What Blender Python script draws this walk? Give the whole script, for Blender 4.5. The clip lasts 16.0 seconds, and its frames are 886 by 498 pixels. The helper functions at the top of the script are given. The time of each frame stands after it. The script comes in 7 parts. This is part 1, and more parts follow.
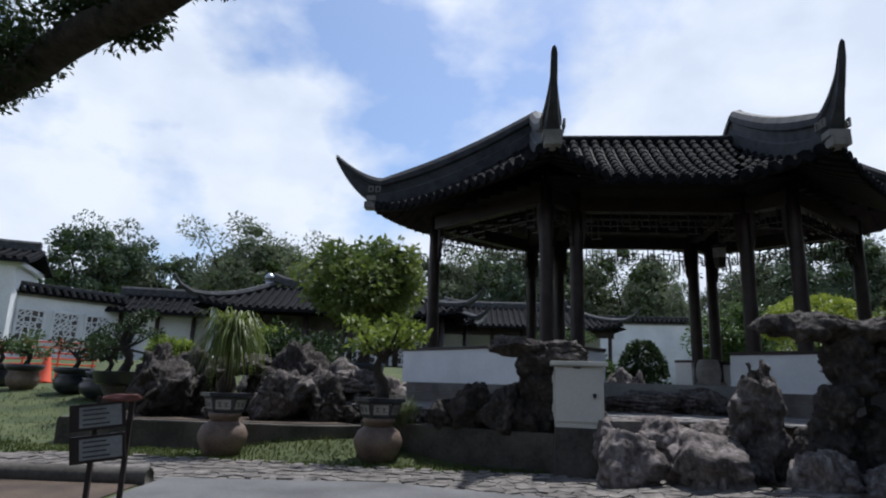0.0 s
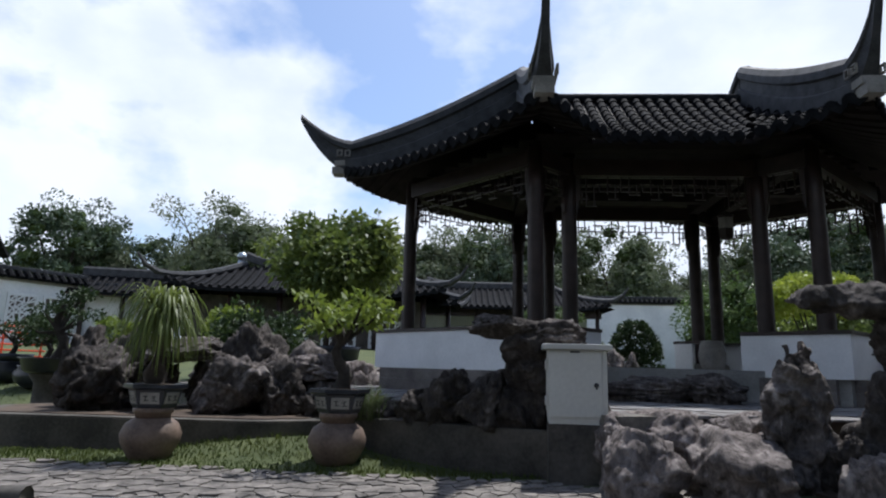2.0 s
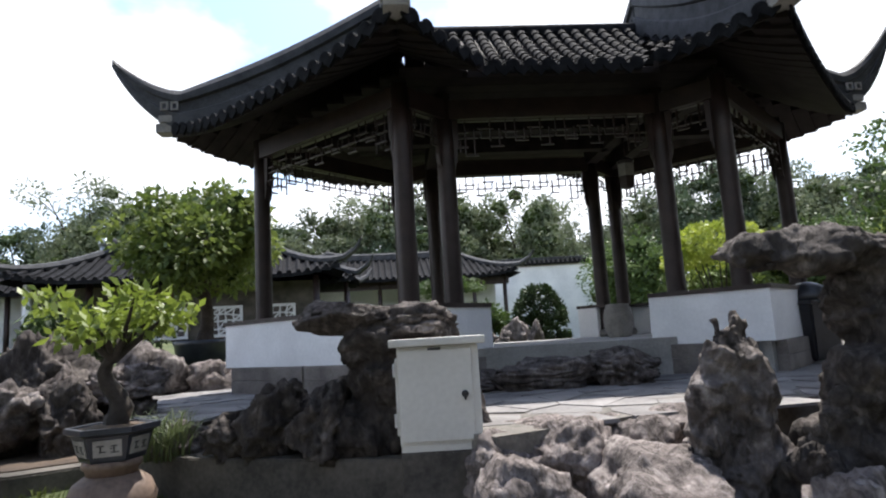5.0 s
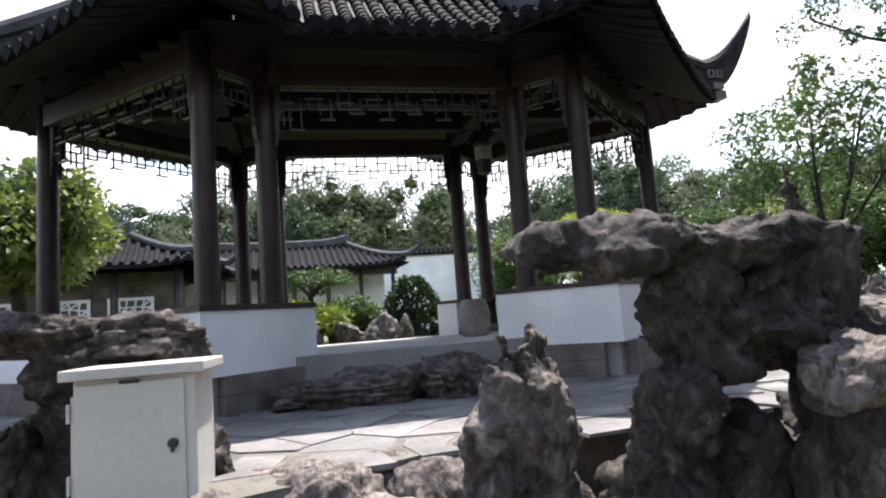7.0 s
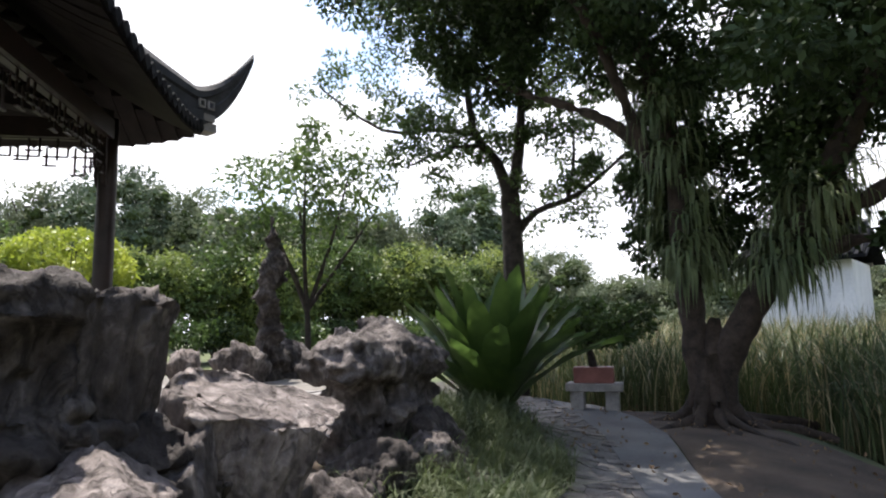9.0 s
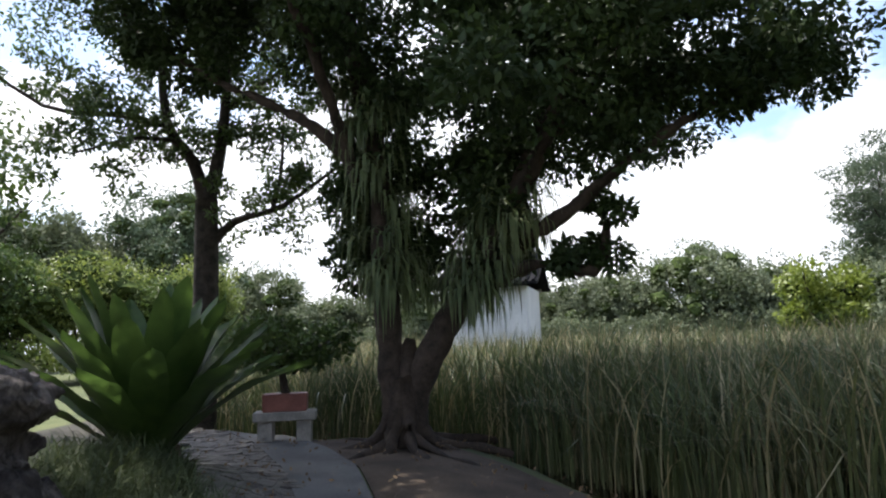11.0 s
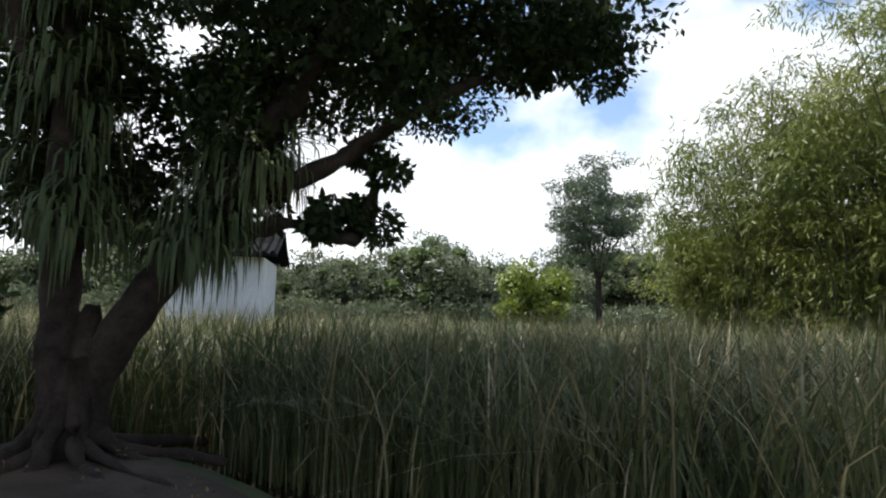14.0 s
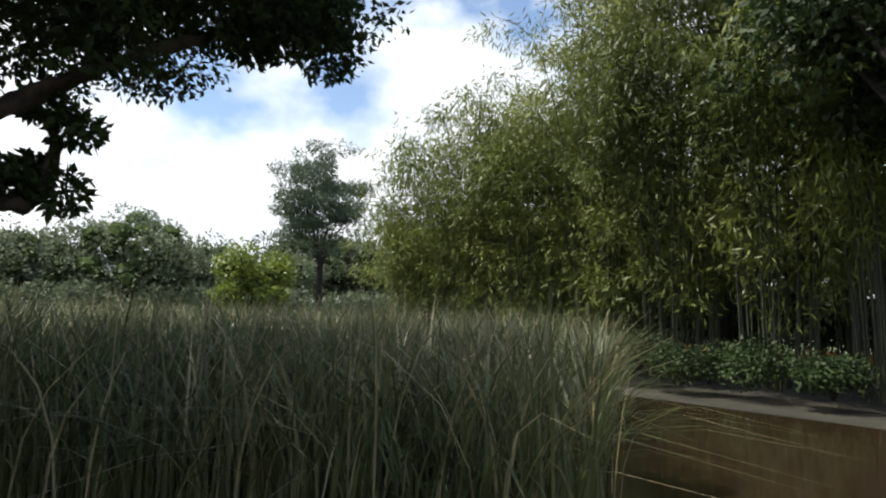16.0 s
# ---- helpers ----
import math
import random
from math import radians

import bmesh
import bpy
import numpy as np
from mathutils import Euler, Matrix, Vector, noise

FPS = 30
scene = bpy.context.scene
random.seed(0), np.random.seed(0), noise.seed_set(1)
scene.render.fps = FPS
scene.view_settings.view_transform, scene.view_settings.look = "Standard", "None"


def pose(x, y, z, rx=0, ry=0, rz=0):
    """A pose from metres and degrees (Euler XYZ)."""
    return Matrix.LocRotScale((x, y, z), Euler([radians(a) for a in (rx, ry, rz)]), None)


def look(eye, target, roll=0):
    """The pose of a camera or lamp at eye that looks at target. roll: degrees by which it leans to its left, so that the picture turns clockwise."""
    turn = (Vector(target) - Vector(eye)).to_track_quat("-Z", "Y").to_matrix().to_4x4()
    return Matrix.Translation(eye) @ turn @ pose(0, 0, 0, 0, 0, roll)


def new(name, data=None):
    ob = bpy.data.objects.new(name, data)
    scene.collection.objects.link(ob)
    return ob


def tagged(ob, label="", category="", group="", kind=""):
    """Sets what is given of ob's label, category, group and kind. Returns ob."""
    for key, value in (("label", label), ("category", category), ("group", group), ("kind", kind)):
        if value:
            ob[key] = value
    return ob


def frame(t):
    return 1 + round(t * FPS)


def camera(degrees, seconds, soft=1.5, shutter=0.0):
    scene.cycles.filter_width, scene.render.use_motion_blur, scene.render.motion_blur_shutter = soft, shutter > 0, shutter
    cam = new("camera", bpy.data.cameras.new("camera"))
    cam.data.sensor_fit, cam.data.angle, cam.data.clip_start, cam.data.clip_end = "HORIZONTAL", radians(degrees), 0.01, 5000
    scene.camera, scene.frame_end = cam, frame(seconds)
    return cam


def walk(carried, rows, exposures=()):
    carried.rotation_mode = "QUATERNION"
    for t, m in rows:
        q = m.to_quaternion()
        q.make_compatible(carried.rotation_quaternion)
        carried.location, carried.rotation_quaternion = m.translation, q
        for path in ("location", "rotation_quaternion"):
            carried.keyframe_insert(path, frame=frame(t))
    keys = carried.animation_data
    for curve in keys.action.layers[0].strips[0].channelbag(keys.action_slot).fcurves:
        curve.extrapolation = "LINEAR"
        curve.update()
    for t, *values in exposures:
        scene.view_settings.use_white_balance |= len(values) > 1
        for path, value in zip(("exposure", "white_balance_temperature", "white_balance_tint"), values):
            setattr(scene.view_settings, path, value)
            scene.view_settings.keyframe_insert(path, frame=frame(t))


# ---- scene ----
cam = camera(71.4, 16.0, 2.1)
PATH = [
    (0, (-0.006, -0.001, 0.892), (-0.002, 1.952, 1.324), 1.9),
    (0.5, (0.011, 0.279, 0.89), (-0.073, 2.239, 1.279), 3.7),
    (1, (-0.011, 0.563, 0.936), (0.014, 2.515, 1.366), 0.5),
    (1.5, (0.049, 0.877, 0.939), (0.117, 2.831, 1.361), 0.8),
    (2, (0.138, 1.191, 0.958), (0.192, 3.155, 1.335), 1.5),
    (2.5, (0.153, 1.52, 0.991), (0.289, 3.482, 1.355), 0.2),
    (3, (0.254, 1.782, 1.026), (0.545, 3.737, 1.334), -1.8),
    (3.2, (0.309, 1.886, 1.008), (0.56, 3.842, 1.343), -1.2),
    (5.3, (1.002, 2.924, 1.206), (1.339, 4.88, 1.453), -3.5),
    (5.5, (1.071, 3.02, 1.2), (1.343, 4.989, 1.418), -1.3),
    (6, (1.318, 3.255, 1.206), (1.706, 5.203, 1.438), -2.8),
    (6.5, (1.574, 3.44, 1.272), (2.121, 5.349, 1.508), -4.3),
    (7, (1.922, 3.539, 1.292), (2.551, 5.425, 1.512), -4.3),
    (7.5, (2.289, 3.639, 1.313), (3.204, 5.407, 1.502), -4.4),
    (8, (2.613, 3.694, 1.396), (3.907, 5.198, 1.652), -4.2),
    (8.5, (2.898, 3.702, 1.391), (4.426, 4.959, 1.686), -4.3),
    (9, (3.237, 3.694, 1.44), (4.954, 4.686, 1.694), -1.2),
    (9.5, (3.443, 3.672, 1.455), (5.305, 4.342, 1.739), -1.3),
    (10, (3.64, 3.729, 1.459), (5.581, 4.097, 1.772), -3.2),
    (12.3, (4.803, 3.617, 1.452), (6.783, 3.662, 1.731), -0.5),
    (12.5, (4.912, 3.599, 1.46), (6.891, 3.654, 1.742), 0.4),
    (13, (5.18, 3.568, 1.472), (7.162, 3.417, 1.69), 1.9),
    (13.5, (5.428, 3.637, 1.465), (7.339, 3.089, 1.683), 0.7),
    (14, (5.691, 3.657, 1.453), (7.556, 2.974, 1.684), 1.8),
    (14.5, (5.843, 3.594, 1.441), (7.642, 2.769, 1.735), 1.7),
    (15, (5.85, 3.539, 1.439), (7.481, 2.401, 1.652), 2.3),
    (15.5, (5.815, 3.538, 1.434), (7.268, 2.18, 1.653), 1.4),
    (16, (5.768, 3.534, 1.451), (7.161, 2.115, 1.662), 1.8),
]
walk(cam, [(t, look(eye, target, roll)) for t, eye, target, roll in PATH],
     exposures=[(0.0, -0.06, 5860, 11), (2.0, 0.15, 5930, 11), (3.2, 0.48, 6150, 11), (5.3, 1.12, 6320, 12), (7.5, 1.4, 6380, 13), (9.0, 1.28, 6500, 13), (10.2, 1.17, 6500, 12), (12.3, 0.93, 6500, 10), (13.5, 0.74, 6520, 9), (16.0, 0.56, 6520, 8)])

# ---- world and sun ----
SUN_EL, SUN_AZ = radians(66), radians(31)      # azimuth from +y towards +x
world = bpy.data.worlds.new("sky")
scene.world = world
world.use_nodes = True
wn, wl = world.node_tree.nodes, world.node_tree.links
wn.clear()
w_out = wn.new("ShaderNodeOutputWorld")
w_bg = wn.new("ShaderNodeBackground")
w_sky = wn.new("ShaderNodeTexSky")
w_sky.sky_type, w_sky.sun_disc = "NISHITA", False
w_sky.sun_elevation, w_sky.sun_rotation = SUN_EL, SUN_AZ
w_sky.dust_density, w_sky.air_density = 1.3, 1.0
w_tc = wn.new("ShaderNodeTexCoord")
w_map = wn.new("ShaderNodeMapping")
w_map.inputs["Scale"].default_value = (1.0, 1.0, 1.5)
w_map.inputs["Location"].default_value = (0.35, 0.1, 0.0)
w_n1 = wn.new("ShaderNodeTexNoise")
w_n1.inputs["Scale"].default_value, w_n1.inputs["Detail"].default_value = 2.7, 9.0
w_n1.inputs["Roughness"].default_value, w_n1.inputs["Distortion"].default_value = 0.50, 0.0
w_ramp = wn.new("ShaderNodeValToRGB")
w_ramp.color_ramp.elements[0].position, w_ramp.color_ramp.elements[1].position = 0.51, 0.62
w_sep = wn.new("ShaderNodeSeparateXYZ")
w_low = wn.new("ShaderNodeMapRange")           # more cloud towards the horizon
w_low.inputs["From Min"].default_value, w_low.inputs["From Max"].default_value = 0.0, 0.75
w_low.inputs["To Min"].default_value, w_low.inputs["To Max"].default_value = 0.26, -0.07
w_add = wn.new("ShaderNodeMath")
w_mix = wn.new("ShaderNodeMix")
w_mix.data_type = "RGBA"
w_n2 = wn.new("ShaderNodeTexNoise")              # shading within the clouds
w_n2.inputs["Scale"].default_value, w_n2.inputs["Detail"].default_value = 6.0, 6.0
w_r2 = wn.new("ShaderNodeValToRGB")
w_r2.color_ramp.elements[0].position, w_r2.color_ramp.elements[1].position = 0.35, 0.62
w_r2.color_ramp.elements[0].color, w_r2.color_ramp.elements[1].color = (0.82, 0.85, 0.89, 1), (1, 1, 1, 1)
w_cl = wn.new("ShaderNodeMix")
w_cl.data_type, w_cl.blend_type = "RGBA", "MULTIPLY"
w_cl.inputs["Factor"].default_value = 1.0
w_cl.inputs["B"].default_value = (6.2, 6.35, 6.6, 1)
wl.new(w_map.outputs["Vector"], w_n2.inputs["Vector"])
wl.new(w_n2.outputs["Fac"], w_r2.inputs["Fac"])
wl.new(w_r2.outputs["Color"], w_cl.inputs["A"])
wl.new(w_cl.outputs["Result"], w_mix.inputs["B"])
wl.new(w_tc.outputs["Generated"], w_map.inputs["Vector"])
wl.new(w_map.outputs["Vector"], w_n1.inputs["Vector"])
wl.new(w_tc.outputs["Generated"], w_sep.inputs[0])
wl.new(w_sep.outputs["Z"], w_low.inputs["Value"])
wl.new(w_n1.outputs["Fac"], w_add.inputs[0])
wl.new(w_low.outputs["Result"], w_add.inputs[1])
wl.new(w_add.outputs[0], w_ramp.inputs["Fac"])
wl.new(w_ramp.outputs["Color"], w_mix.inputs["Factor"])
wl.new(w_sky.outputs["Color"], w_mix.inputs["A"])
wl.new(w_mix.outputs["Result"], w_bg.inputs["Color"])
w_bg.inputs["Strength"].default_value = 0.15
wl.new(w_bg.outputs[0], w_out.inputs[0])

sun = new("sun", bpy.data.lights.new("sun", "SUN"))
sun.data.energy, sun.data.angle, sun.data.color = 4.6, radians(0.6), (1.0, 0.95, 0.87)
sun_way = Vector((math.sin(SUN_AZ) * math.cos(SUN_EL), math.cos(SUN_AZ) * math.cos(SUN_EL), math.sin(SUN_EL)))
sun.matrix_world = look(sun_way * 40, (0, 0, 0))


# ---- materials ----
def material(name, c1, c2, scale=4.0, rough=0.8, bump=0.3, fine=40.0, c3=None, per=0.0, metal=0.0, spread=(0.35, 0.65), gloss=0.5, through_light=0.0):
    """Two colours mixed by noise at two scales, with bump; per: how much single objects differ; through_light: light passing thin leaves."""
    m = bpy.data.materials.new(name)
    m.use_nodes = True
    n, l = m.node_tree.nodes, m.node_tree.links
    b = n["Principled BSDF"]
    b.inputs["Roughness"].default_value, b.inputs["Metallic"].default_value = rough, metal
    b.inputs["Specular IOR Level"].default_value = gloss
    tc = n.new("ShaderNodeTexCoord")
    big = n.new("ShaderNodeTexNoise")
    big.inputs["Scale"].default_value, big.inputs["Detail"].default_value = scale, 6
    small = n.new("ShaderNodeTexNoise")
    small.inputs["Scale"].default_value, small.inputs["Detail"].default_value = fine, 4
    l.new(tc.outputs["Object"], big.inputs["Vector"])
    l.new(tc.outputs["Object"], small.inputs["Vector"])
    mixf = n.new("ShaderNodeMath")
    mixf.operation = "MULTIPLY_ADD"
    mixf.inputs[1].default_value = 0.35
    l.new(small.outputs["Fac"], mixf.inputs[0])
    sub = n.new("ShaderNodeMath")
    sub.operation = "MULTIPLY_ADD"
    sub.inputs[1].default_value, sub.inputs[2].default_value = 0.8, -0.075
    l.new(big.outputs["Fac"], sub.inputs[0])
    l.new(sub.outputs[0], mixf.inputs[2])
    ramp = n.new("ShaderNodeValToRGB")
    e = ramp.color_ramp.elements
    e[0].position, e[1].position = spread
    e[0].color, e[1].color = (*c1, 1), (*c2, 1)
    if c3:
        k = e.new(min(0.98, spread[1] + 0.12))
        k.color = (*c3, 1)
    l.new(mixf.outputs[0], ramp.inputs["Fac"])
    col = ramp.outputs["Color"]
    if per:
        oi = n.new("ShaderNodeObjectInfo")
        geo = n.new("ShaderNodeNewGeometry")
        both = n.new("ShaderNodeMath")
        both.operation = "ADD"
        l.new(oi.outputs["Random"], both.inputs[0])
        l.new(geo.outputs["Random Per Island"], both.inputs[1])
        mr = n.new("ShaderNodeMapRange")
        mr.inputs["From Max"].default_value = 2.0
        mr.inputs["To Min"].default_value, mr.inputs["To Max"].default_value = 1 - per, 1 + per
        l.new(both.outputs[0], mr.inputs["Value"])
        hs = n.new("ShaderNodeHueSaturation")
        l.new(mr.outputs["Result"], hs.inputs["Value"])
        l.new(col, hs.inputs["Color"])
        col = hs.outputs["Color"]
    l.new(col, b.inputs["Base Color"])
    if bump:
        bp = n.new("ShaderNodeBump")
        bp.inputs["Strength"].default_value, bp.inputs["Distance"].default_value = bump, 0.02
        l.new(mixf.outputs[0], bp.inputs["Height"])
        l.new(bp.outputs["Normal"], b.inputs["Normal"])
    if through_light:
        tr = n.new("ShaderNodeBsdfTranslucent")
        l.new(col, tr.inputs["Color"])
        ms = n.new("ShaderNodeMixShader")
        ms.inputs[0].default_value = through_light
        l.new(b.outputs[0], ms.inputs[1])
        l.new(tr.outputs[0], ms.inputs[2])
        l.new(ms.outputs[0], n["Material Output"].inputs["Surface"])
    return m


def rock_material(name, dark, mid, pale, per=0.12, size=1.0):
    """Weathered limestone: streaked tones, worn pale patches, fine cracks and pits."""
    m = bpy.data.materials.new(name)
    m.use_nodes = True
    n, l = m.node_tree.nodes, m.node_tree.links
    b = n["Principled BSDF"]
    b.inputs["Roughness"].default_value, b.inputs["Specular IOR Level"].default_value = 0.88, 0.3
    tc = n.new("ShaderNodeTexCoord")
    mp = n.new("ShaderNodeMapping")
    mp.inputs["Scale"].default_value = (size, size, size * 0.7)
    l.new(tc.outputs["Object"], mp.inputs["Vector"])
    big = n.new("ShaderNodeTexNoise")
    big.inputs["Scale"].default_value, big.inputs["Detail"].default_value = 3.4, 9
    big.inputs["Roughness"].default_value, big.inputs["Distortion"].default_value = 0.62, 1.1
    fine = n.new("ShaderNodeTexNoise")
    fine.inputs["Scale"].default_value, fine.inputs["Detail"].default_value = 19.0, 7
    fine.inputs["Roughness"].default_value = 0.65
    l.new(mp.outputs["Vector"], big.inputs["Vector"])
    l.new(mp.outputs["Vector"], fine.inputs["Vector"])
    warp = n.new("ShaderNodeVectorMath")
    warp.operation = "MULTIPLY_ADD"
    warp.inputs[1].default_value = (0.8, 0.8, 0.8)
    l.new(big.outputs["Color"], warp.inputs[0])
    l.new(mp.outputs["Vector"], warp.inputs[2])
    vor = n.new("ShaderNodeTexVoronoi")
    vor.feature = "DISTANCE_TO_EDGE"
    vor.inputs["Scale"].default_value = 3.4
    l.new(warp.outputs["Vector"], vor.inputs["Vector"])
    crack = n.new("ShaderNodeMapRange")
    crack.inputs["From Max"].default_value = 0.05
    l.new(vor.outputs["Distance"], crack.inputs["Value"])
    tone = n.new("ShaderNodeMix")
    tone.inputs["Factor"].default_value = 0.4
    l.new(big.outputs["Fac"], tone.inputs["A"])
    l.new(fine.outputs["Fac"], tone.inputs["B"])
    ramp = n.new("ShaderNodeValToRGB")
    e = ramp.color_ramp.elements
    e[0].position, e[1].position = 0.37, 0.52
    e[0].color, e[1].color = (*dark, 1), (*mid, 1)
    k = e.new(0.66)
    k.color = (*pale, 1)
    l.new(tone.outputs["Result"], ramp.inputs["Fac"])
    oi = n.new("ShaderNodeObjectInfo")
    vary = n.new("ShaderNodeMapRange")
    vary.inputs["To Min"].default_value, vary.inputs["To Max"].default_value = 1 - per, 1 + per
    l.new(oi.outputs["Random"], vary.inputs["Value"])
    line = n.new("ShaderNodeMapRange")
    line.inputs["To Min"].default_value = 0.72
    l.new(crack.outputs["Result"], line.inputs["Value"])
    value = n.new("ShaderNodeMath")
    value.operation = "MULTIPLY"
    l.new(vary.outputs["Result"], value.inputs[0])
    l.new(line.outputs["Result"], value.inputs[1])
    hs = n.new("ShaderNodeHueSaturation")
    l.new(ramp.outputs["Color"], hs.inputs["Color"])
    l.new(value.outputs[0], hs.inputs["Value"])
    l.new(hs.outputs["Color"], b.inputs["Base Color"])
    h1 = n.new("ShaderNodeMath")
    h1.operation = "MULTIPLY_ADD"
    h1.inputs[1].default_value = 0.10
    l.new(crack.outputs["Result"], h1.inputs[0])
    l.new(tone.outputs["Result"], h1.inputs[2])
    bp = n.new("ShaderNodeBump")
    bp.inputs["Strength"].default_value, bp.inputs["Distance"].default_value = 0.95, 0.07
    l.new(h1.outputs[0], bp.inputs["Height"])
    l.new(bp.outputs["Normal"], b.inputs["Normal"])
    return m


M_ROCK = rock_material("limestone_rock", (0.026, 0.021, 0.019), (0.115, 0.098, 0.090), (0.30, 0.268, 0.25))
M_PALE = rock_material("pale_rock", (0.05, 0.041, 0.037), (0.205, 0.175, 0.162), (0.43, 0.385, 0.36))
M_ROCKD = rock_material("weathered_dark_rock", (0.016, 0.013, 0.0115), (0.062, 0.052, 0.046), (0.18, 0.157, 0.14))
M_TILE = material("grey_clay_tile", (0.005, 0.0052, 0.006), (0.019, 0.0195, 0.022), 6, 0.85, 0.4, 50, per=0.25, gloss=0.06)
M_RIDGE = material("ridge_plaster", (0.022, 0.023, 0.025), (0.06, 0.061, 0.064), 5, 0.75, 0.3, 40)
M_WOOD = material("dark_lacquered_wood", (0.016, 0.010, 0.009), (0.036, 0.022, 0.020), 5, 0.45, 0.15, 60, gloss=0.35)
M_WOOD2 = material("dark_ceiling_wood", (0.012, 0.009, 0.009), (0.026, 0.02, 0.019), 5, 0.75, 0.2, 60, gloss=0.15)
M_WHITE = material("white_plaster", (0.66, 0.67, 0.68), (0.80, 0.81, 0.82), 1.6, 0.85, 0.12, 30)
M_WALLOLD = material("white_wall_weathered", (0.60, 0.62, 0.63), (0.82, 0.83, 0.83), 0.7, 0.85, 0.1, 12)
M_STONE = material("cut_stone", (0.17, 0.16, 0.145), (0.33, 0.31, 0.285), 3, 0.85, 0.5, 40, per=0.1)
M_PLINTH = material("weathered_plinth_stone", (0.10, 0.088, 0.08), (0.21, 0.188, 0.17), 3, 0.88, 0.5, 40, per=0.12)
M_PAVE = material("flagstone", (0.105, 0.098, 0.095), (0.23, 0.218, 0.21), 2.6, 0.8, 0.4, 30, per=0.16)
M_COBBLE = material("rubble_paving", (0.06, 0.053, 0.047), (0.22, 0.198, 0.175), 6, 0.9, 0.8, 40, per=0.32)
M_MORTAR = material("mortar", (0.085, 0.08, 0.07), (0.18, 0.165, 0.145), 6, 0.95, 0.5, 40)
M_CONC = material("concrete", (0.20, 0.195, 0.185), (0.34, 0.33, 0.31), 1.8, 0.9, 0.3, 40)
# dark concrete; its colour also stands for shade on the hall's wall
M_CONCD = material("damp_concrete_and_wall_shade", (0.04, 0.036, 0.03), (0.115, 0.102, 0.086), 2.4, 0.92, 0.4, 30)
M_GRASS = material("short_grass", (0.034, 0.05, 0.013), (0.085, 0.10, 0.032), 1.4, 0.95, 0.8, 55, c3=(0.13, 0.11, 0.05))
M_BLADE = material("grass_blade", (0.04, 0.062, 0.013), (0.105, 0.125, 0.034), 1.0, 0.8, 0, 8, per=0.35, gloss=0.2, through_light=0.3)
# earth colour with the shade of the bamboo bank painted in
M_SHADE_EARTH = material("shade_dark_earth", (0.013, 0.0115, 0.007), (0.036, 0.032, 0.02), 1.2, 0.9, 0.8, 30)
M_LITTER = material("fallen_leaf", (0.10, 0.06, 0.03), (0.26, 0.17, 0.09), 2.0, 0.8, 0, 9, per=0.45)
M_SOIL = material("earth", (0.036, 0.024, 0.016), (0.10, 0.07, 0.047), 2.0, 0.95, 0.8, 40)
M_BOX = material("cream_painted_metal", (0.50, 0.49, 0.45), (0.60, 0.59, 0.545), 1.3, 0.5, 0.05, 30)
M_BLACK = material("black_plastic", (0.012, 0.012, 0.014), (0.03, 0.03, 0.034), 4, 0.4, 0.1, 40)
M_JAR = material("terracotta_jar", (0.10, 0.068, 0.05), (0.22, 0.155, 0.115), 4, 0.65, 0.3, 30)
M_GLAZE = material("dark_glaze", (0.012, 0.014, 0.022), (0.035, 0.038, 0.05), 5, 0.3, 0.1, 30)
M_REDPOT = material("red_clay_pot", (0.14, 0.045, 0.035), (0.22, 0.08, 0.06), 5, 0.6, 0.2, 30)
M_BARK = material("dark_bark", (0.014, 0.011, 0.009), (0.052, 0.042, 0.034), 7, 0.95, 1.0, 30)
M_BARK2 = material("grey_brown_bark", (0.016, 0.0115, 0.008), (0.058, 0.041, 0.03), 6, 0.95, 1.0, 30)
M_LEAFD = material("dark_leaf", (0.018, 0.032, 0.010), (0.045, 0.075, 0.022), 1.2, 0.6, 0, 6, per=0.3, gloss=0.3, through_light=0.25)
M_LEAF = material("green_leaf", (0.04, 0.075, 0.018), (0.10, 0.155, 0.035), 0.8, 0.5, 0, 6, per=0.3, through_light=0.35)
M_LEAFY = material("yellow_green_leaf", (0.12, 0.17, 0.025), (0.24, 0.30, 0.05), 0.9, 0.5, 0, 6, per=0.25, through_light=0.4)
M_LEAFBAM = material("bamboo_leaf", (0.09, 0.135, 0.028), (0.22, 0.265, 0.06), 0.4, 0.5, 0, 5, per=0.3, through_light=0.4)
M_BAMBOO = material("bamboo_foliage", (0.065, 0.10, 0.018), (0.26, 0.28, 0.06), 0.22, 0.5, 0, 3, per=0.4, through_light=0.35)
M_GOLD = material("golden_leaf", (0.22, 0.29, 0.03), (0.42, 0.47, 0.07), 0.9, 0.5, 0, 6, per=0.25, through_light=0.4)
M_CULM = material("dark_bamboo_culm", (0.016, 0.02, 0.009), (0.05, 0.056, 0.024), 2.0, 0.6, 0.1, 20)
# haze of distance put into this lighter grey-green
M_LEAFFAR = material("far_foliage", (0.075, 0.10, 0.058), (0.155, 0.18, 0.10), 0.25, 0.7, 0, 3, per=0.3, through_light=0.3)
M_PINE = material("pine_needles", (0.04, 0.065, 0.038), (0.085, 0.12, 0.065), 0.4, 0.7, 0, 3, per=0.3, through_light=0.2)
M_REED = material("reed_blade", (0.075, 0.115, 0.042), (0.17, 0.19, 0.08), 0.35, 0.5, 0, 4, c3=(0.36, 0.31, 0.18), per=0.45, spread=(0.38, 0.60), through_light=0.3)
M_STRAW = material("straw_reed_blade", (0.26, 0.22, 0.11), (0.44, 0.39, 0.24), 0.6, 0.5, 0, 4, per=0.4, through_light=0.3)
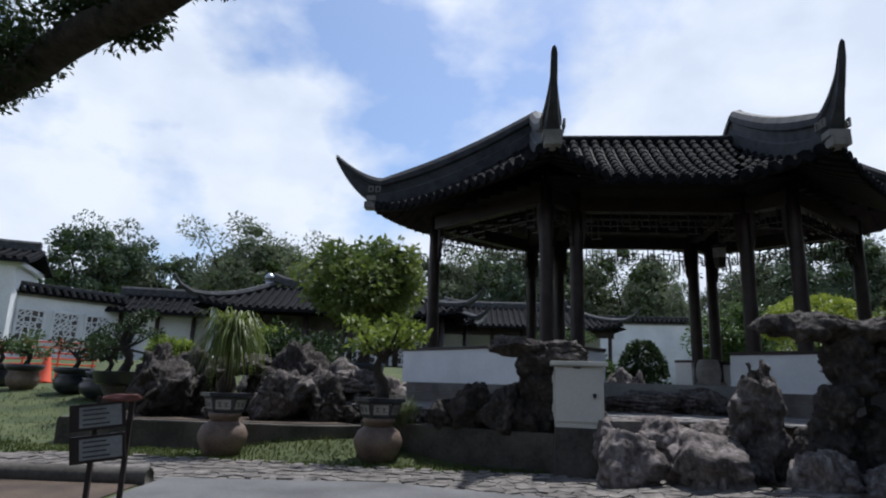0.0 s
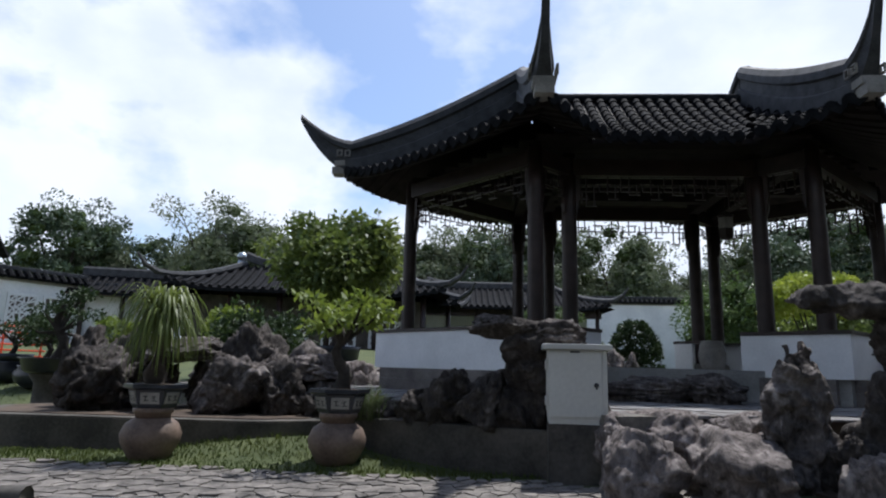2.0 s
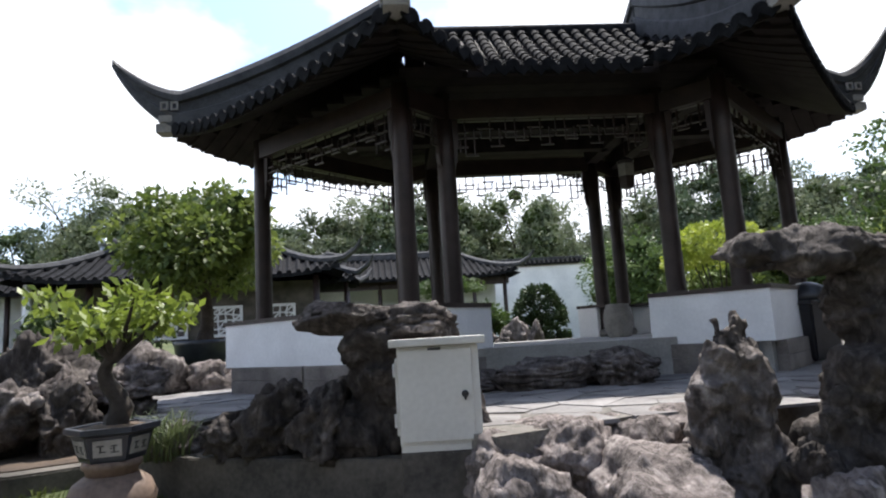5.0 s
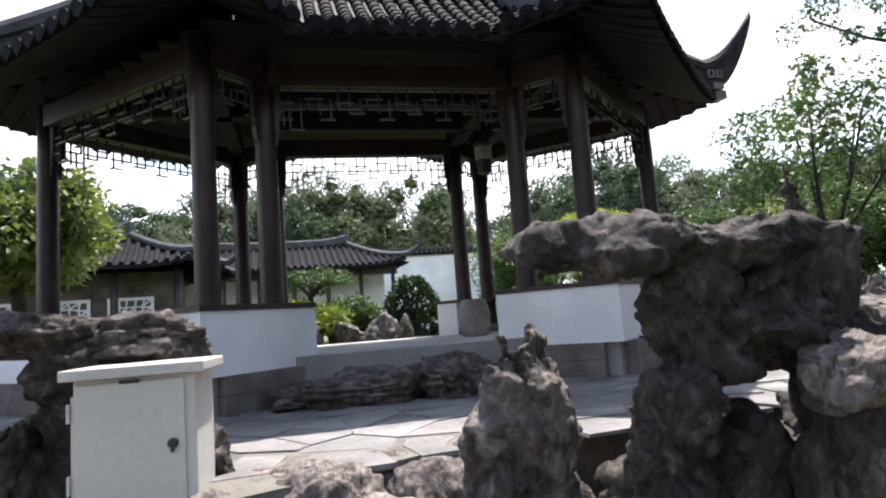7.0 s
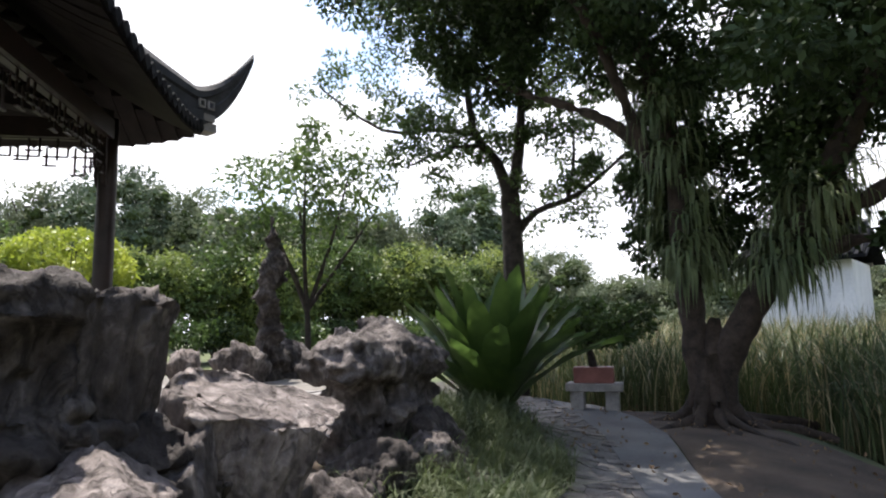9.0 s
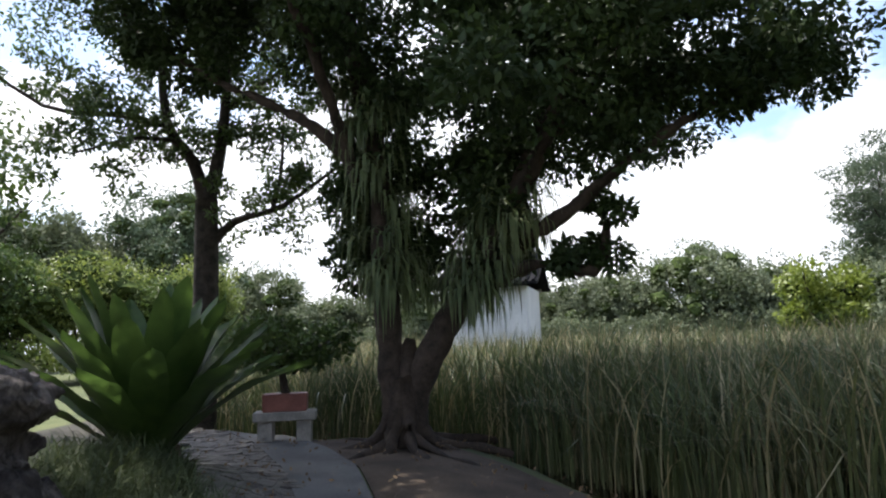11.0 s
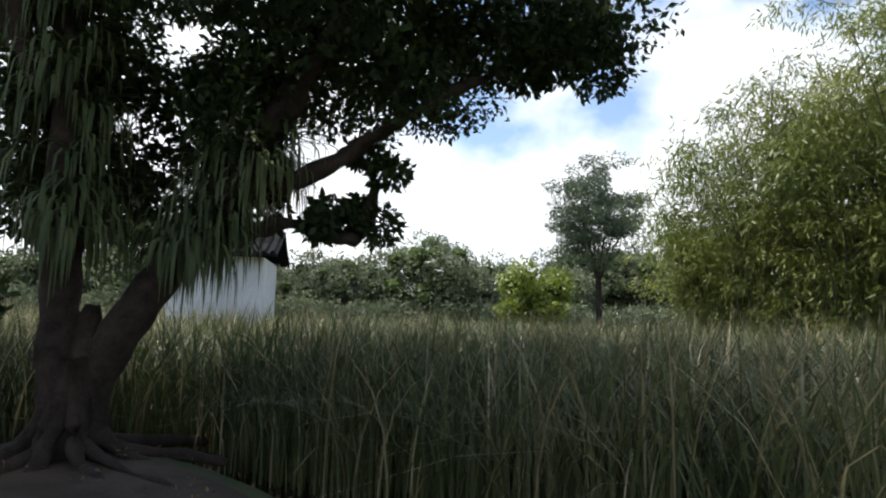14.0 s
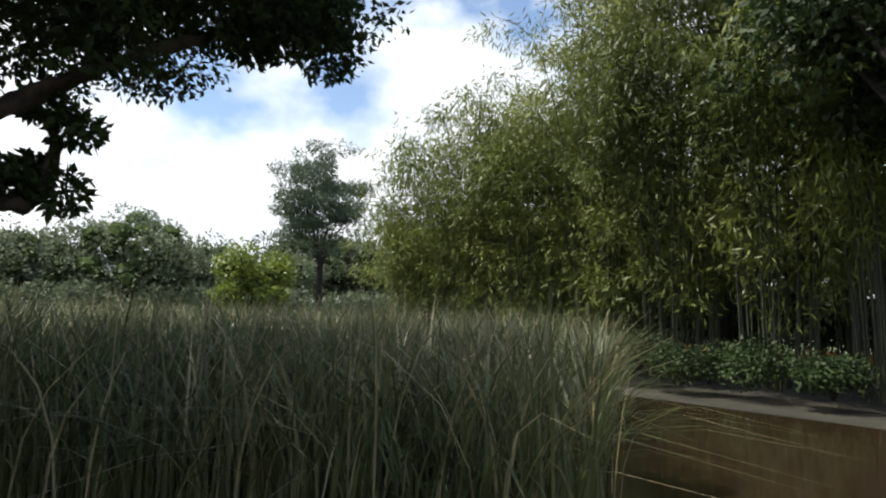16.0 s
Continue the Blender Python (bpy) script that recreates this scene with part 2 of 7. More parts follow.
M_HANG = material("hanging_fern", (0.055, 0.085, 0.032), (0.14, 0.17, 0.07), 1.5, 0.6, 0, 5, c3=(0.24, 0.18, 0.09), per=0.35, through_light=0.3)
M_FERN = material("nest_fern_frond", (0.035, 0.07, 0.016), (0.085, 0.145, 0.032), 1.2, 0.45, 0.1, 9, per=0.25, through_light=0.35)
M_WATER = material("brown_water", (0.017, 0.011, 0.0055), (0.027, 0.0175, 0.009), 0.3, 0.10, 0.04, 2, gloss=0.5)
M_FLAKE = material("concrete_path", (0.075, 0.074, 0.074), (0.15, 0.148, 0.145), 1.4, 0.9, 0.3, 40)
# crown filler colour, with the inner shade of the leaves painted in
M_INNER = material("dark_crown_core", (0.03, 0.045, 0.018), (0.075, 0.10, 0.036), 3, 1.0, 0.6, 12, gloss=0.0)
M_FLOWER = material("orange_flowers", (0.55, 0.22, 0.02), (0.75, 0.42, 0.05), 2, 0.6, 0, 20, per=0.3, through_light=0.3)
M_ORANGE = material("orange_plastic", (0.65, 0.07, 0.02), (0.80, 0.12, 0.04), 3, 0.5, 0.05, 20)
M_METAL = material("galvanised_metal", (0.32, 0.36, 0.40), (0.5, 0.54, 0.58), 3, 0.35, 0.05, 30, metal=0.8)
M_INK = material("dark_lettering", (0.03, 0.03, 0.03), (0.06, 0.06, 0.06), 3, 0.7, 0, 20)


# ---- mesh helpers ----
def part(name, bm, mat, parent=None, label="", smooth=False, m=None):
    """One bmesh as one mesh object, under a thing or a part."""
    me = bpy.data.meshes.new(name)
    bm.normal_update()
    bm.to_mesh(me)
    bm.free()
    return mesh_part(name, me, mat, parent, label, smooth, m)


def mesh_part(name, me, mat, parent=None, label="", smooth=False, m=None):
    me.materials.append(mat)
    if smooth:
        me.polygons.foreach_set("use_smooth", [True] * len(me.polygons))
    ob = new(name, me)
    if parent:
        ob.parent = parent
    if m is not None:
        ob.matrix_basis = m
    if label:
        ob["label"] = label
    return ob


def thing(name, x, y, z, rz=0, label="", category="", group="", kind=""):
    ob = new(name)
    ob.matrix_basis = pose(x, y, z, 0, 0, rz)
    ob.empty_display_size = 0.1
    return tagged(ob, label, category, group, kind)


def box(bm, x0, y0, z0, x1, y1, z1, m=None, bevel=0.0):
    r = bmesh.ops.create_cube(bm, size=1.0)["verts"]
    for v in r:
        v.co = Vector(((x0 + x1) / 2 + v.co.x * (x1 - x0), (y0 + y1) / 2 + v.co.y * (y1 - y0), (z0 + z1) / 2 + v.co.z * (z1 - z0)))
    if bevel:
        es = list({e for v in r for e in v.link_edges})
        r = bmesh.ops.bevel(bm, geom=es, offset=bevel, segments=2, affect="EDGES", profile=0.6)["verts"]
    if m is not None:
        bmesh.ops.transform(bm, matrix=m, verts=list({v for v in r}))
    return bm


def boxed(x0, y0, z0, x1, y1, z1, bevel=0.0, m=None):
    return box(bmesh.new(), x0, y0, z0, x1, y1, z1, m, bevel)


def bar(bm, a, b, w, h):
    """A square bar from a to b, w wide and h high."""
    a, b = Vector(a), Vector(b)
    d = b - a
    t = d.to_track_quat("X", "Z").to_matrix().to_4x4()
    return box(bm, 0, -w / 2, -h / 2, d.length, w / 2, h / 2, Matrix.Translation(a) @ t)


def lathe(profile, seg=28, bm=None, m=None):
    """Turned body from (radius, height) pairs."""
    bm = bm or bmesh.new()
    rings = []
    for r, z in profile:
        rings.append([bm.verts.new((r * math.cos(2 * math.pi * i / seg), r * math.sin(2 * math.pi * i / seg), z)) for i in range(seg)])
    for a, b in zip(rings, rings[1:]):
        for i in range(seg):
            bm.faces.new((a[i], a[(i + 1) % seg], b[(i + 1) % seg], b[i]))
    bm.faces.new(list(reversed(rings[0])))
    bm.faces.new(rings[-1])
    if m is not None:
        bmesh.ops.transform(bm, matrix=m, verts=[v for ring in rings for v in ring])
    return bm


def tube(bm, pts, radii, seg=8):
    """A tapered limb through pts."""
    pts = [Vector(p) for p in pts]
    rings = []
    up = Vector((0.31, 0.17, 0.93)).normalized()
    for i, p in enumerate(pts):
        d = (pts[min(i + 1, len(pts) - 1)] - pts[max(i - 1, 0)]).normalized()
        s = d.cross(up)
        s = s.normalized() if s.length > 0.05 else d.cross(Vector((1, 0, 0))).normalized()
        u = s.cross(d)
        rings.append([bm.verts.new(p + radii[i] * (math.cos(2 * math.pi * k / seg) * s + math.sin(2 * math.pi * k / seg) * u)) for k in range(seg)])
    for a, b in zip(rings, rings[1:]):
        for k in range(seg):
            bm.faces.new((a[k], a[(k + 1) % seg], b[(k + 1) % seg], b[k]))
    bm.faces.new(rings[0])
    bm.faces.new(list(reversed(rings[-1])))
    return bm


def spline(pts, n):
    """n points along a smooth line through pts."""
    pts = [Vector(p) for p in pts]
    out = []
    for i in range(n):
        f = i / (n - 1) * (len(pts) - 1)
        k = min(int(f), len(pts) - 2)
        t = f - k
        p0, p1, p2, p3 = pts[max(k - 1, 0)], pts[k], pts[k + 1], pts[min(k + 2, len(pts) - 1)]
        out.append(0.5 * ((2 * p1) + (p2 - p0) * t + (2 * p0 - 5 * p1 + 4 * p2 - p3) * t * t + (3 * p1 - p0 - 3 * p2 + p3) * t ** 3))
    return out


def np_mesh(name, verts, faces):
    """A mesh from arrays of places and of equal-sided faces."""
    me = bpy.data.meshes.new(name)
    k = faces.shape[1]
    me.vertices.add(len(verts))
    me.vertices.foreach_set("co", verts.astype(np.float32).ravel())
    me.loops.add(faces.size)
    me.loops.foreach_set("vertex_index", faces.astype(np.int32).ravel())
    me.polygons.add(len(faces))
    me.polygons.foreach_set("loop_start", np.arange(0, faces.size, k, dtype=np.int32))
    me.polygons.foreach_set("loop_total", np.full(len(faces), k, dtype=np.int32))
    me.update(calc_edges=True)
    return me


def leaves(name, centres, spread, n, size, seed, aspect=0.45, droop=0.3, shell=0.55):
    """Small folded leaves scattered in clumps about centres (x, y, z, radius factor)."""
    g = np.random.default_rng(seed)
    c = np.asarray(centres, float)
    pick = g.integers(0, len(c), n)
    d = g.normal(size=(n, 3))
    d /= np.linalg.norm(d, axis=1)[:, None]
    rad = (shell + (1 - shell) * g.random(n) ** 0.5)[:, None]
    at = c[pick, :3] + d * rad * c[pick, 3:4] * np.asarray(spread)
    way = d * 0.6 + g.normal(size=(n, 3)) * 0.7
    way[:, 2] -= droop
    way /= np.linalg.norm(way, axis=1)[:, None]
    side = np.cross(way, g.normal(size=(n, 3)))
    side /= np.linalg.norm(side, axis=1)[:, None] + 1e-6
    nor = np.cross(side, way)
    s = (size * (0.6 + 0.8 * g.random(n)))[:, None]
    w = s * aspect * 0.5
    v = np.stack([at, at + way * s * 0.45 + side * w + nor * w * 0.3, at + way * s, at + way * s * 0.45 - side * w + nor * w * 0.3], 1).reshape(-1, 3)
    f = np.arange(4 * n).reshape(n, 4)
    return np_mesh(name, v, f)


def blades(name, roots, height, width, lean, seed, seg=4, bend=0.5):
    """Tapered bending strips growing at roots (x, y, z)."""
    g = np.random.default_rng(seed)
    r = np.asarray(roots, float)
    n = len(r)
    h = height * (0.65 + 0.55 * g.random(n))
    a = g.random(n) * 2 * np.pi
    b = lean * (0.3 + g.random(n)) + (g.random(n) > 0.86) * bend * g.random(n) * 1.6
    out = np.stack([np.cos(a), np.sin(a), 0 * a], 1)
    side = np.stack([-np.sin(a), np.cos(a), 0 * a], 1)
    tw = g.random(n) * 1.5
    side = side * np.cos(tw)[:, None] + out * np.sin(tw)[:, None] * 0.6
    rows = []
    for i in range(seg + 1):
        t = i / seg
        p = r + out * (h * b * t ** 2.8)[:, None]
        p[:, 2] += h * (t - b * 0.45 * t ** 3)
        w = width * (0.7 + 0.6 * t) * (1 - t ** 3) + 0.001
        rows += [p - side * w / 2, p + side * w / 2]
    v = np.stack(rows, 1).reshape(-1, 3)
    k = 2 * (seg + 1)
    base = np.arange(n)[:, None, None] * k
    q = np.array([[2 * i, 2 * i + 1, 2 * i + 3, 2 * i + 2] for i in range(seg)])[None]
    return np_mesh(name, v, (base + q).reshape(-1, 4))


def rock_bm(sx, sy, sz, seed, sub=4, rough=0.28, holes=0.0, flat=0.0):
    """An eroded boulder: a ball cut by many planes, then worn by creases, ribs and hollows."""
    bm = bmesh.new()
    bmesh.ops.create_icosphere(bm, subdivisions=sub, radius=1.0)
    o = Vector((seed * 7.31 % 50, seed * 3.77 % 50, seed * 1.93 % 50))
    g = random.Random(seed)
    cuts = [(Vector((g.gauss(0, 1), g.gauss(0, 1), g.gauss(0, 0.8))).normalized(), 0.55 + 0.35 * g.random()) for _ in range(13)]
    tilt = Vector((g.uniform(-0.4, 0.4), g.uniform(-0.4, 0.4), 1.0)).normalized()
    for v in bm.verts:
        d = v.co.normalized()
        k = 1.0
        for n, h in cuts:
            c = d.dot(n)
            if c > 0.01:
                k = min(k, h / c)
        p = d * k * 1.5 + o
        warp = Vector((noise.noise(p * 1.7), noise.noise(p * 1.7 + Vector((5, 0, 0))), noise.noise(p * 1.7 + Vector((0, 5, 0)))))
        q = p + warp * 0.45
        crease = abs(noise.noise(q * 1.9)) ** 0.6
        crease2 = abs(noise.noise(q * 4.3)) ** 0.65
        strata = noise.noise(Vector((q.dot(tilt) * 5.0, q.x * 0.8, q.y * 0.8)))
        k *= 1 + rough * (0.55 * noise.noise(p * 1.1) + 0.85 * (crease - 0.45) + 0.42 * (crease2 - 0.45) + 0.30 * strata + 0.14 * (abs(noise.noise(q * 9.5)) - 0.2) + 0.07 * noise.noise(p * 21))
        if holes:
            k *= 1 - holes * 1.5 * max(0.0, noise.noise(q * 2.2 + Vector((9, 4, 2))) - 0.12)
        v.co = Vector((d.x * k * sx, d.y * k * sy, d.z * k * sz)) * 1.12
    if flat:
        for v in bm.verts:
            v.co.z = max(v.co.z, -sz * flat)
    return bm


def rock(name, x, y, z, sx, sy, sz, seed, mat=None, rz=0, label="weathered grey limestone garden boulder", tilt=0, sub=4, rough=0.28, holes=0.3, group="garden rocks", flat=0.7):
    """z: the height on which its flattened underside rests."""
    bm = rock_bm(sx, sy, sz, seed, sub, rough, holes, flat)
    bmesh.ops.transform(bm, matrix=pose(0, 0, 0, tilt, tilt * 0.5, rz), verts=bm.verts)
    low = min(v.co.z for v in bm.verts)
    ob = part(name, bm, mat or M_ROCK, None, "", True, pose(x, y, z - low - 0.04, 0, 0, 0))
    return tagged(ob, label, "rock", group)


def fused_rock(name, lumps, voxel, mat, label, seed=1, strength=0.10, m=None):
    """A pierced rock grown together from lumps (x, y, z, sx, sy, sz, turn)."""
    bm = bmesh.new()
    for i, (x, y, z, sx, sy, sz, rz) in enumerate(lumps):
        b2 = rock_bm(sx, sy, sz, seed + i, 4, 0.32, 0.3)
        me = bpy.data.meshes.new("lump")
        bmesh.ops.transform(b2, matrix=pose(x, y, z, 0, 0, rz), verts=b2.verts)
        b2.to_mesh(me)
        b2.free()
        bm.from_mesh(me)
        bpy.data.meshes.remove(me)
    ob = part(name, bm, mat, None, "", True, m)
    rm = ob.modifiers.new("grown", "REMESH")
    rm.mode, rm.voxel_size, rm.use_smooth_shade = "VOXEL", voxel, True
    for k, (sz, st) in enumerate(((0.45, strength), (0.16, strength * 0.45), (0.05, strength * 0.15))):
        tx = bpy.data.textures.new("worn", "MUSGRAVE")
        tx.musgrave_type, tx.noise_scale = "RIDGED_MULTIFRACTAL", sz
        dm = ob.modifiers.new("worn", "DISPLACE")
        dm.texture, dm.strength, dm.mid_level, dm.texture_coords = tx, st, 0.62, "LOCAL"
    return tagged(ob, label, "rock", "garden rocks")


def table_rock(x, y, z0, z1, sx, sy, seed, mat, rz, label, waist=0.6, tip=(0.0, 0.0)):
    """An overhanging rock: a flat worn top, flaring out over a narrower shaded foot."""
    bm = rock_bm(1, 1, 1, seed, 5, 0.19, 0.2)
    o = Vector((seed * 1.3, seed * 2.1, 0))
    for v in bm.verts:
        top = 0.40 + 0.05 * noise.noise(v.co * 1.6 + o) + 0.02 * noise.noise(v.co * 5 + o) + tip[0] * v.co.x + tip[1] * v.co.y
        zz = min(v.co.z, top + 0.03 * (v.co.z - top))
        u = max(0.0, min(1.0, (zz + 0.8) / 1.2))
        f = waist + (1 - waist) * u ** 3.4 + 0.10 * noise.noise(Vector((v.co.x * 2, v.co.y * 2, zz * 4)) + o) * (1 - u)
        p = Vector((v.co.x, v.co.y, zz)) * 1.1 + o
        f *= 1 + 0.34 * (abs(noise.noise(p * 1.7)) ** 0.6 - 0.42) + 0.16 * noise.noise(Vector((zz * 5, p.x * 0.9, p.y * 0.9))) + 0.16 * (abs(noise.noise(p * 5.5)) ** 0.7 - 0.3)
        v.co = Vector((v.co.x * f * sx + 0.10 * sx * u, v.co.y * f * sy, max(zz, -0.8)))
    lo, hi = min(v.co.z for v in bm.verts), max(v.co.z for v in bm.verts)
    for v in bm.verts:
        v.co.z = (v.co.z - lo) / (hi - lo) * (z1 - z0)
    return tagged(part("edge_rock", bm, mat, None, "", True, pose(x, y, z0, 0, 0, rz)), label, "rock", "garden rocks")


# ---- ground, pond, paving ----
def ease(x, a, b):
    t = min(1.0, max(0.0, (x - a) / (b - a)))
    return t * t * (3 - 2 * t)


POND = [(16.5, 10.5), (14.6, 8.0), (13.7, 6.0), (13.2, 3.8), (11.2, 2.4), (8.6, 0.9), (6.0, -1.5), (3.0, -6), (3.0, -9.6), (13, -10.2), (20, -13), (34, -17), (44, -16), (52, 2), (44, 16), (26, 14)]
COURT_Z, FLOOR_Z, WATER_Z = 0.62, 1.02, -0.32


def pond_depth(x, y):
    """Distance to the pond's edge, positive inside."""
    inside, best = False, 1e9
    for i in range(len(POND)):
        (ax, ay), (bx, by) = POND[i - 1], POND[i]
        if (ay > y) != (by > y) and x < (bx - ax) * (y - ay) / (by - ay) + ax:
            inside = not inside
        dx, dy = bx - ax, by - ay
        t = min(1, max(0, ((x - ax) * dx + (y - ay) * dy) / (dx * dx + dy * dy)))
        best = min(best, math.hypot(x - ax - t * dx, y - ay - t * dy))
    return best if inside else -best


def ground_z(x, y):
    z = -0.42 + 0.42 * ease(y, -0.5, 5.2) + 0.12 * ease(x, 1.0, 3.5) * ease(y, 2.0, 4.0)
    z += 0.55 * ease(y, 9.5, 14) * ease(x, -40, -4) * (1 - ease(x, 5, 9)) + 0.45 * ease(y, 14, 26) * (1 - ease(x, 8, 14))
    if x > 8 or y < 0:
        z = min(z, max(z, 0.1) if x > 12 else z)
    z += 0.42 * ease(y, 5.2, 6.9) * ease(x, 3.4, 4.6) * (1 - ease(x, 8.5, 11.5)) * (1 - ease(y, 9, 12))
    z += 0.55 * ease(y, 13, 22) * (1 - ease(x, 0, 6))
    z += 0.20 * ease(y, 7.3, 8.2) * ease(x, -3.0, -1.3) * (1 - ease(x, 0.5, 1.1)) * (1 - ease(y, 8.6, 9.4))
    d = pond_depth(x, y)
    if d > -0.6:
        z += (-0.95 - z) * ease(d, -0.6, 0.8)
    z += 0.03 * noise.noise(Vector((x * 0.7, y * 0.7, 3)))
    return z


def ground_sheet():
    def axis(lo, hi, fine_lo, fine_hi):
        pts = list(np.arange(fine_lo, fine_hi, 0.4))
        step, p = 0.8, fine_hi
        while p < hi:
            pts.append(p)
            p += step
            step *= 1.35
        pts.append(hi)
        step, p = 0.8, fine_lo - 0.8
        while p > lo:
            pts.insert(0, p)
            step *= 1.35
            p -= step
        pts.insert(0, lo)
        return pts
    xs, ys = axis(-900, 900, -10, 20), axis(-900, 900, -12, 18)
    v = np.array([(x, y, ground_z(x, y)) for y in ys for x in xs])
    w = len(xs)
    f = np.array([(j * w + i, j * w + i + 1, (j + 1) * w + i + 1, (j + 1) * w + i) for j in range(len(ys) - 1) for i in range(w - 1)])
    ob = mesh_part("ground", np_mesh("ground", v, f), M_GRASS, None, "", True)
    return tagged(ob, "patchy mown lawn and bare earth of the garden", "ground", kind="structure")


ground_sheet()

wb = bmesh.new()
wb.faces.new([wb.verts.new((x, y, WATER_Z)) for x, y in POND])
tagged(part("water", wb, M_WATER), "still muddy brown pond water", "water", kind="structure")


def plate(name, pts, z0, z1, mat, label, category, bevel=0.0):
    """A level slab with the outline pts."""
    bm = bmesh.new()
    f = bm.faces.new([bm.verts.new((x, y, z0)) for x, y in pts])
    r = bmesh.ops.extrude_face_region(bm, geom=[f])
    for v in r["geom"]:
        if isinstance(v, bmesh.types.BMVert):
            v.co.z = z1
    bmesh.ops.recalc_face_normals(bm, faces=bm.faces)
    if bevel:
        bmesh.ops.bevel(bm, geom=[e for e in bm.edges if all(abs(v.co.z - z1) < 1e-4 for v in e.verts)], offset=bevel, segments=2, affect="EDGES")
    return tagged(part(name, bm, mat), label, category, kind="structure")


# ---- pavilion: two squares set corner to corner, in its own frame ----
PAV = pose(3.7, 11.2, 0, 0, 0, -5.0)
pavilion = thing("pavilion", 3.7, 11.2, COURT_Z, -5.0, "dark timber garden pavilion with upswept grey tiled roof and white parapet", "pavilion")
PAV_IN = pose(0, 0, -COURT_Z)
AX, CORNER, INNER = 1.92, 1.87, 1.36       # roof centres, corner columns, entrance columns
BEAM_Z, EAVE_Z, TOP_Z = 3.80, 4.06, 5.64
columns = [(-3.85, 0), (3.85, 0)] + [(sx * 1.9, sy * CORNER) for sx in (-1, 1) for sy in (-1, 1)] + [(sx * 1.36, sy * INNER) for sx in (-1, 1) for sy in (-1, 1)]


def pav_part(name, bm, mat, label="", smooth=False, parent=None):
    return part(name, bm, mat, parent or pavilion, label, smooth, PAV_IN if parent is None else None)


for cx, cy in columns:
    b = lathe([(0.125, 0.0), (0.125, 0.02), (0.115, 0.3), (0.108, 2.3), (0.10, 2.95)], 20)
    bmesh.ops.transform(b, matrix=Matrix.Translation((cx, cy, FLOOR_Z + 0.1)), verts=b.verts)
    c = pav_part("column", b, M_WOOD, "", True)
    b = lathe([(0.17, 0), (0.19, 0.04), (0.18, 0.09), (0.14, 0.12)], 20)
    bmesh.ops.transform(b, matrix=Matrix.Translation((cx, cy, FLOOR_Z)), verts=b.verts)
    part("column_base", b, M_STONE, c, "round grey stone column base", True)

# plan outline with the two recesses
outline = [(-3.85, 0), (-1.9, -1.87), (-1.36, -1.36), (1.36, -1.36), (1.9, -1.87), (3.85, 0), (1.9, 1.87), (1.36, 1.36), (-1.36, 1.36), (-1.9, 1.87)]


def offset(pts, d):
    """The outline moved outwards by d."""
    out = []
    n = len(pts)
    for i in range(n):
        p, a, b = Vector(pts[i]), Vector(pts[i - 1]), Vector(pts[(i + 1) % n])
        e1, e2 = (p - a).normalized(), (b - p).normalized()
        n1, n2 = Vector((e1.y, -e1.x)), Vector((e2.y, -e2.x))
        k = (n1 + n2).normalized()
        out.append(p + k * (d / max(0.3, k.dot(n1))))
    return out


def slab(pts, z0, z1):
    bm = bmesh.new()
    f = bm.faces.new([bm.verts.new((p[0], p[1], z0)) for p in pts])
    r = bmesh.ops.extrude_face_region(bm, geom=[f])
    for v in r["geom"]:
        if isinstance(v, bmesh.types.BMVert):
            v.co.z = z1
    bmesh.ops.recalc_face_normals(bm, faces=bm.faces)
    return bm


pav_part("floor", slab(offset(outline, 0.30), COURT_Z - 0.3, FLOOR_Z), M_CONC, "pale grey stone pavilion floor")


def strip(pa, pb, w0, w1, z0, z1, ea=0.0, eb=0.0):
    """A wall between two plan points; w0..w1 outward offsets, with both ends stretched."""
    a, b = Vector(pa), Vector(pb)
    d = (b - a).normalized()
    n = Vector((d.y, -d.x))
    a, b = a - d * ea, b + d * eb
    return slab([a + n * w0, b + n * w0, b + n * w1, a + n * w1], z0, z1)


def mitre(pts, w0, w1, z0, z1):
    """A mitred wall along an open line of plan points."""
    bm = bmesh.new()
    rows = []
    for i, p in enumerate(pts):
        p = Vector(p)
        d1 = (p - Vector(pts[i - 1])).normalized() if i else None
        d2 = (Vector(pts[i + 1]) - p).normalized() if i < len(pts) - 1 else None
        d1, d2 = d1 or d2, d2 or d1
        n1, n2 = Vector((d1.y, -d1.x)), Vector((d2.y, -d2.x))
        k = (n1 + n2).normalized()
        k /= max(0.3, k.dot(n1))
        rows.append([bm.verts.new((*(p + k * w), z)) for w, z in ((w0, z0), (w1, z0), (w1, z1), (w0, z1))])
    for a, b in zip(rows, rows[1:]):
        for i in range(4):
            bm.faces.new((a[i], a[(i + 1) % 4], b[(i + 1) % 4], b[i]))
    bm.faces.new(rows[0])
    bm.faces.new(list(reversed(rows[-1])))
    bmesh.ops.recalc_face_normals(bm, faces=bm.faces)
    return bm


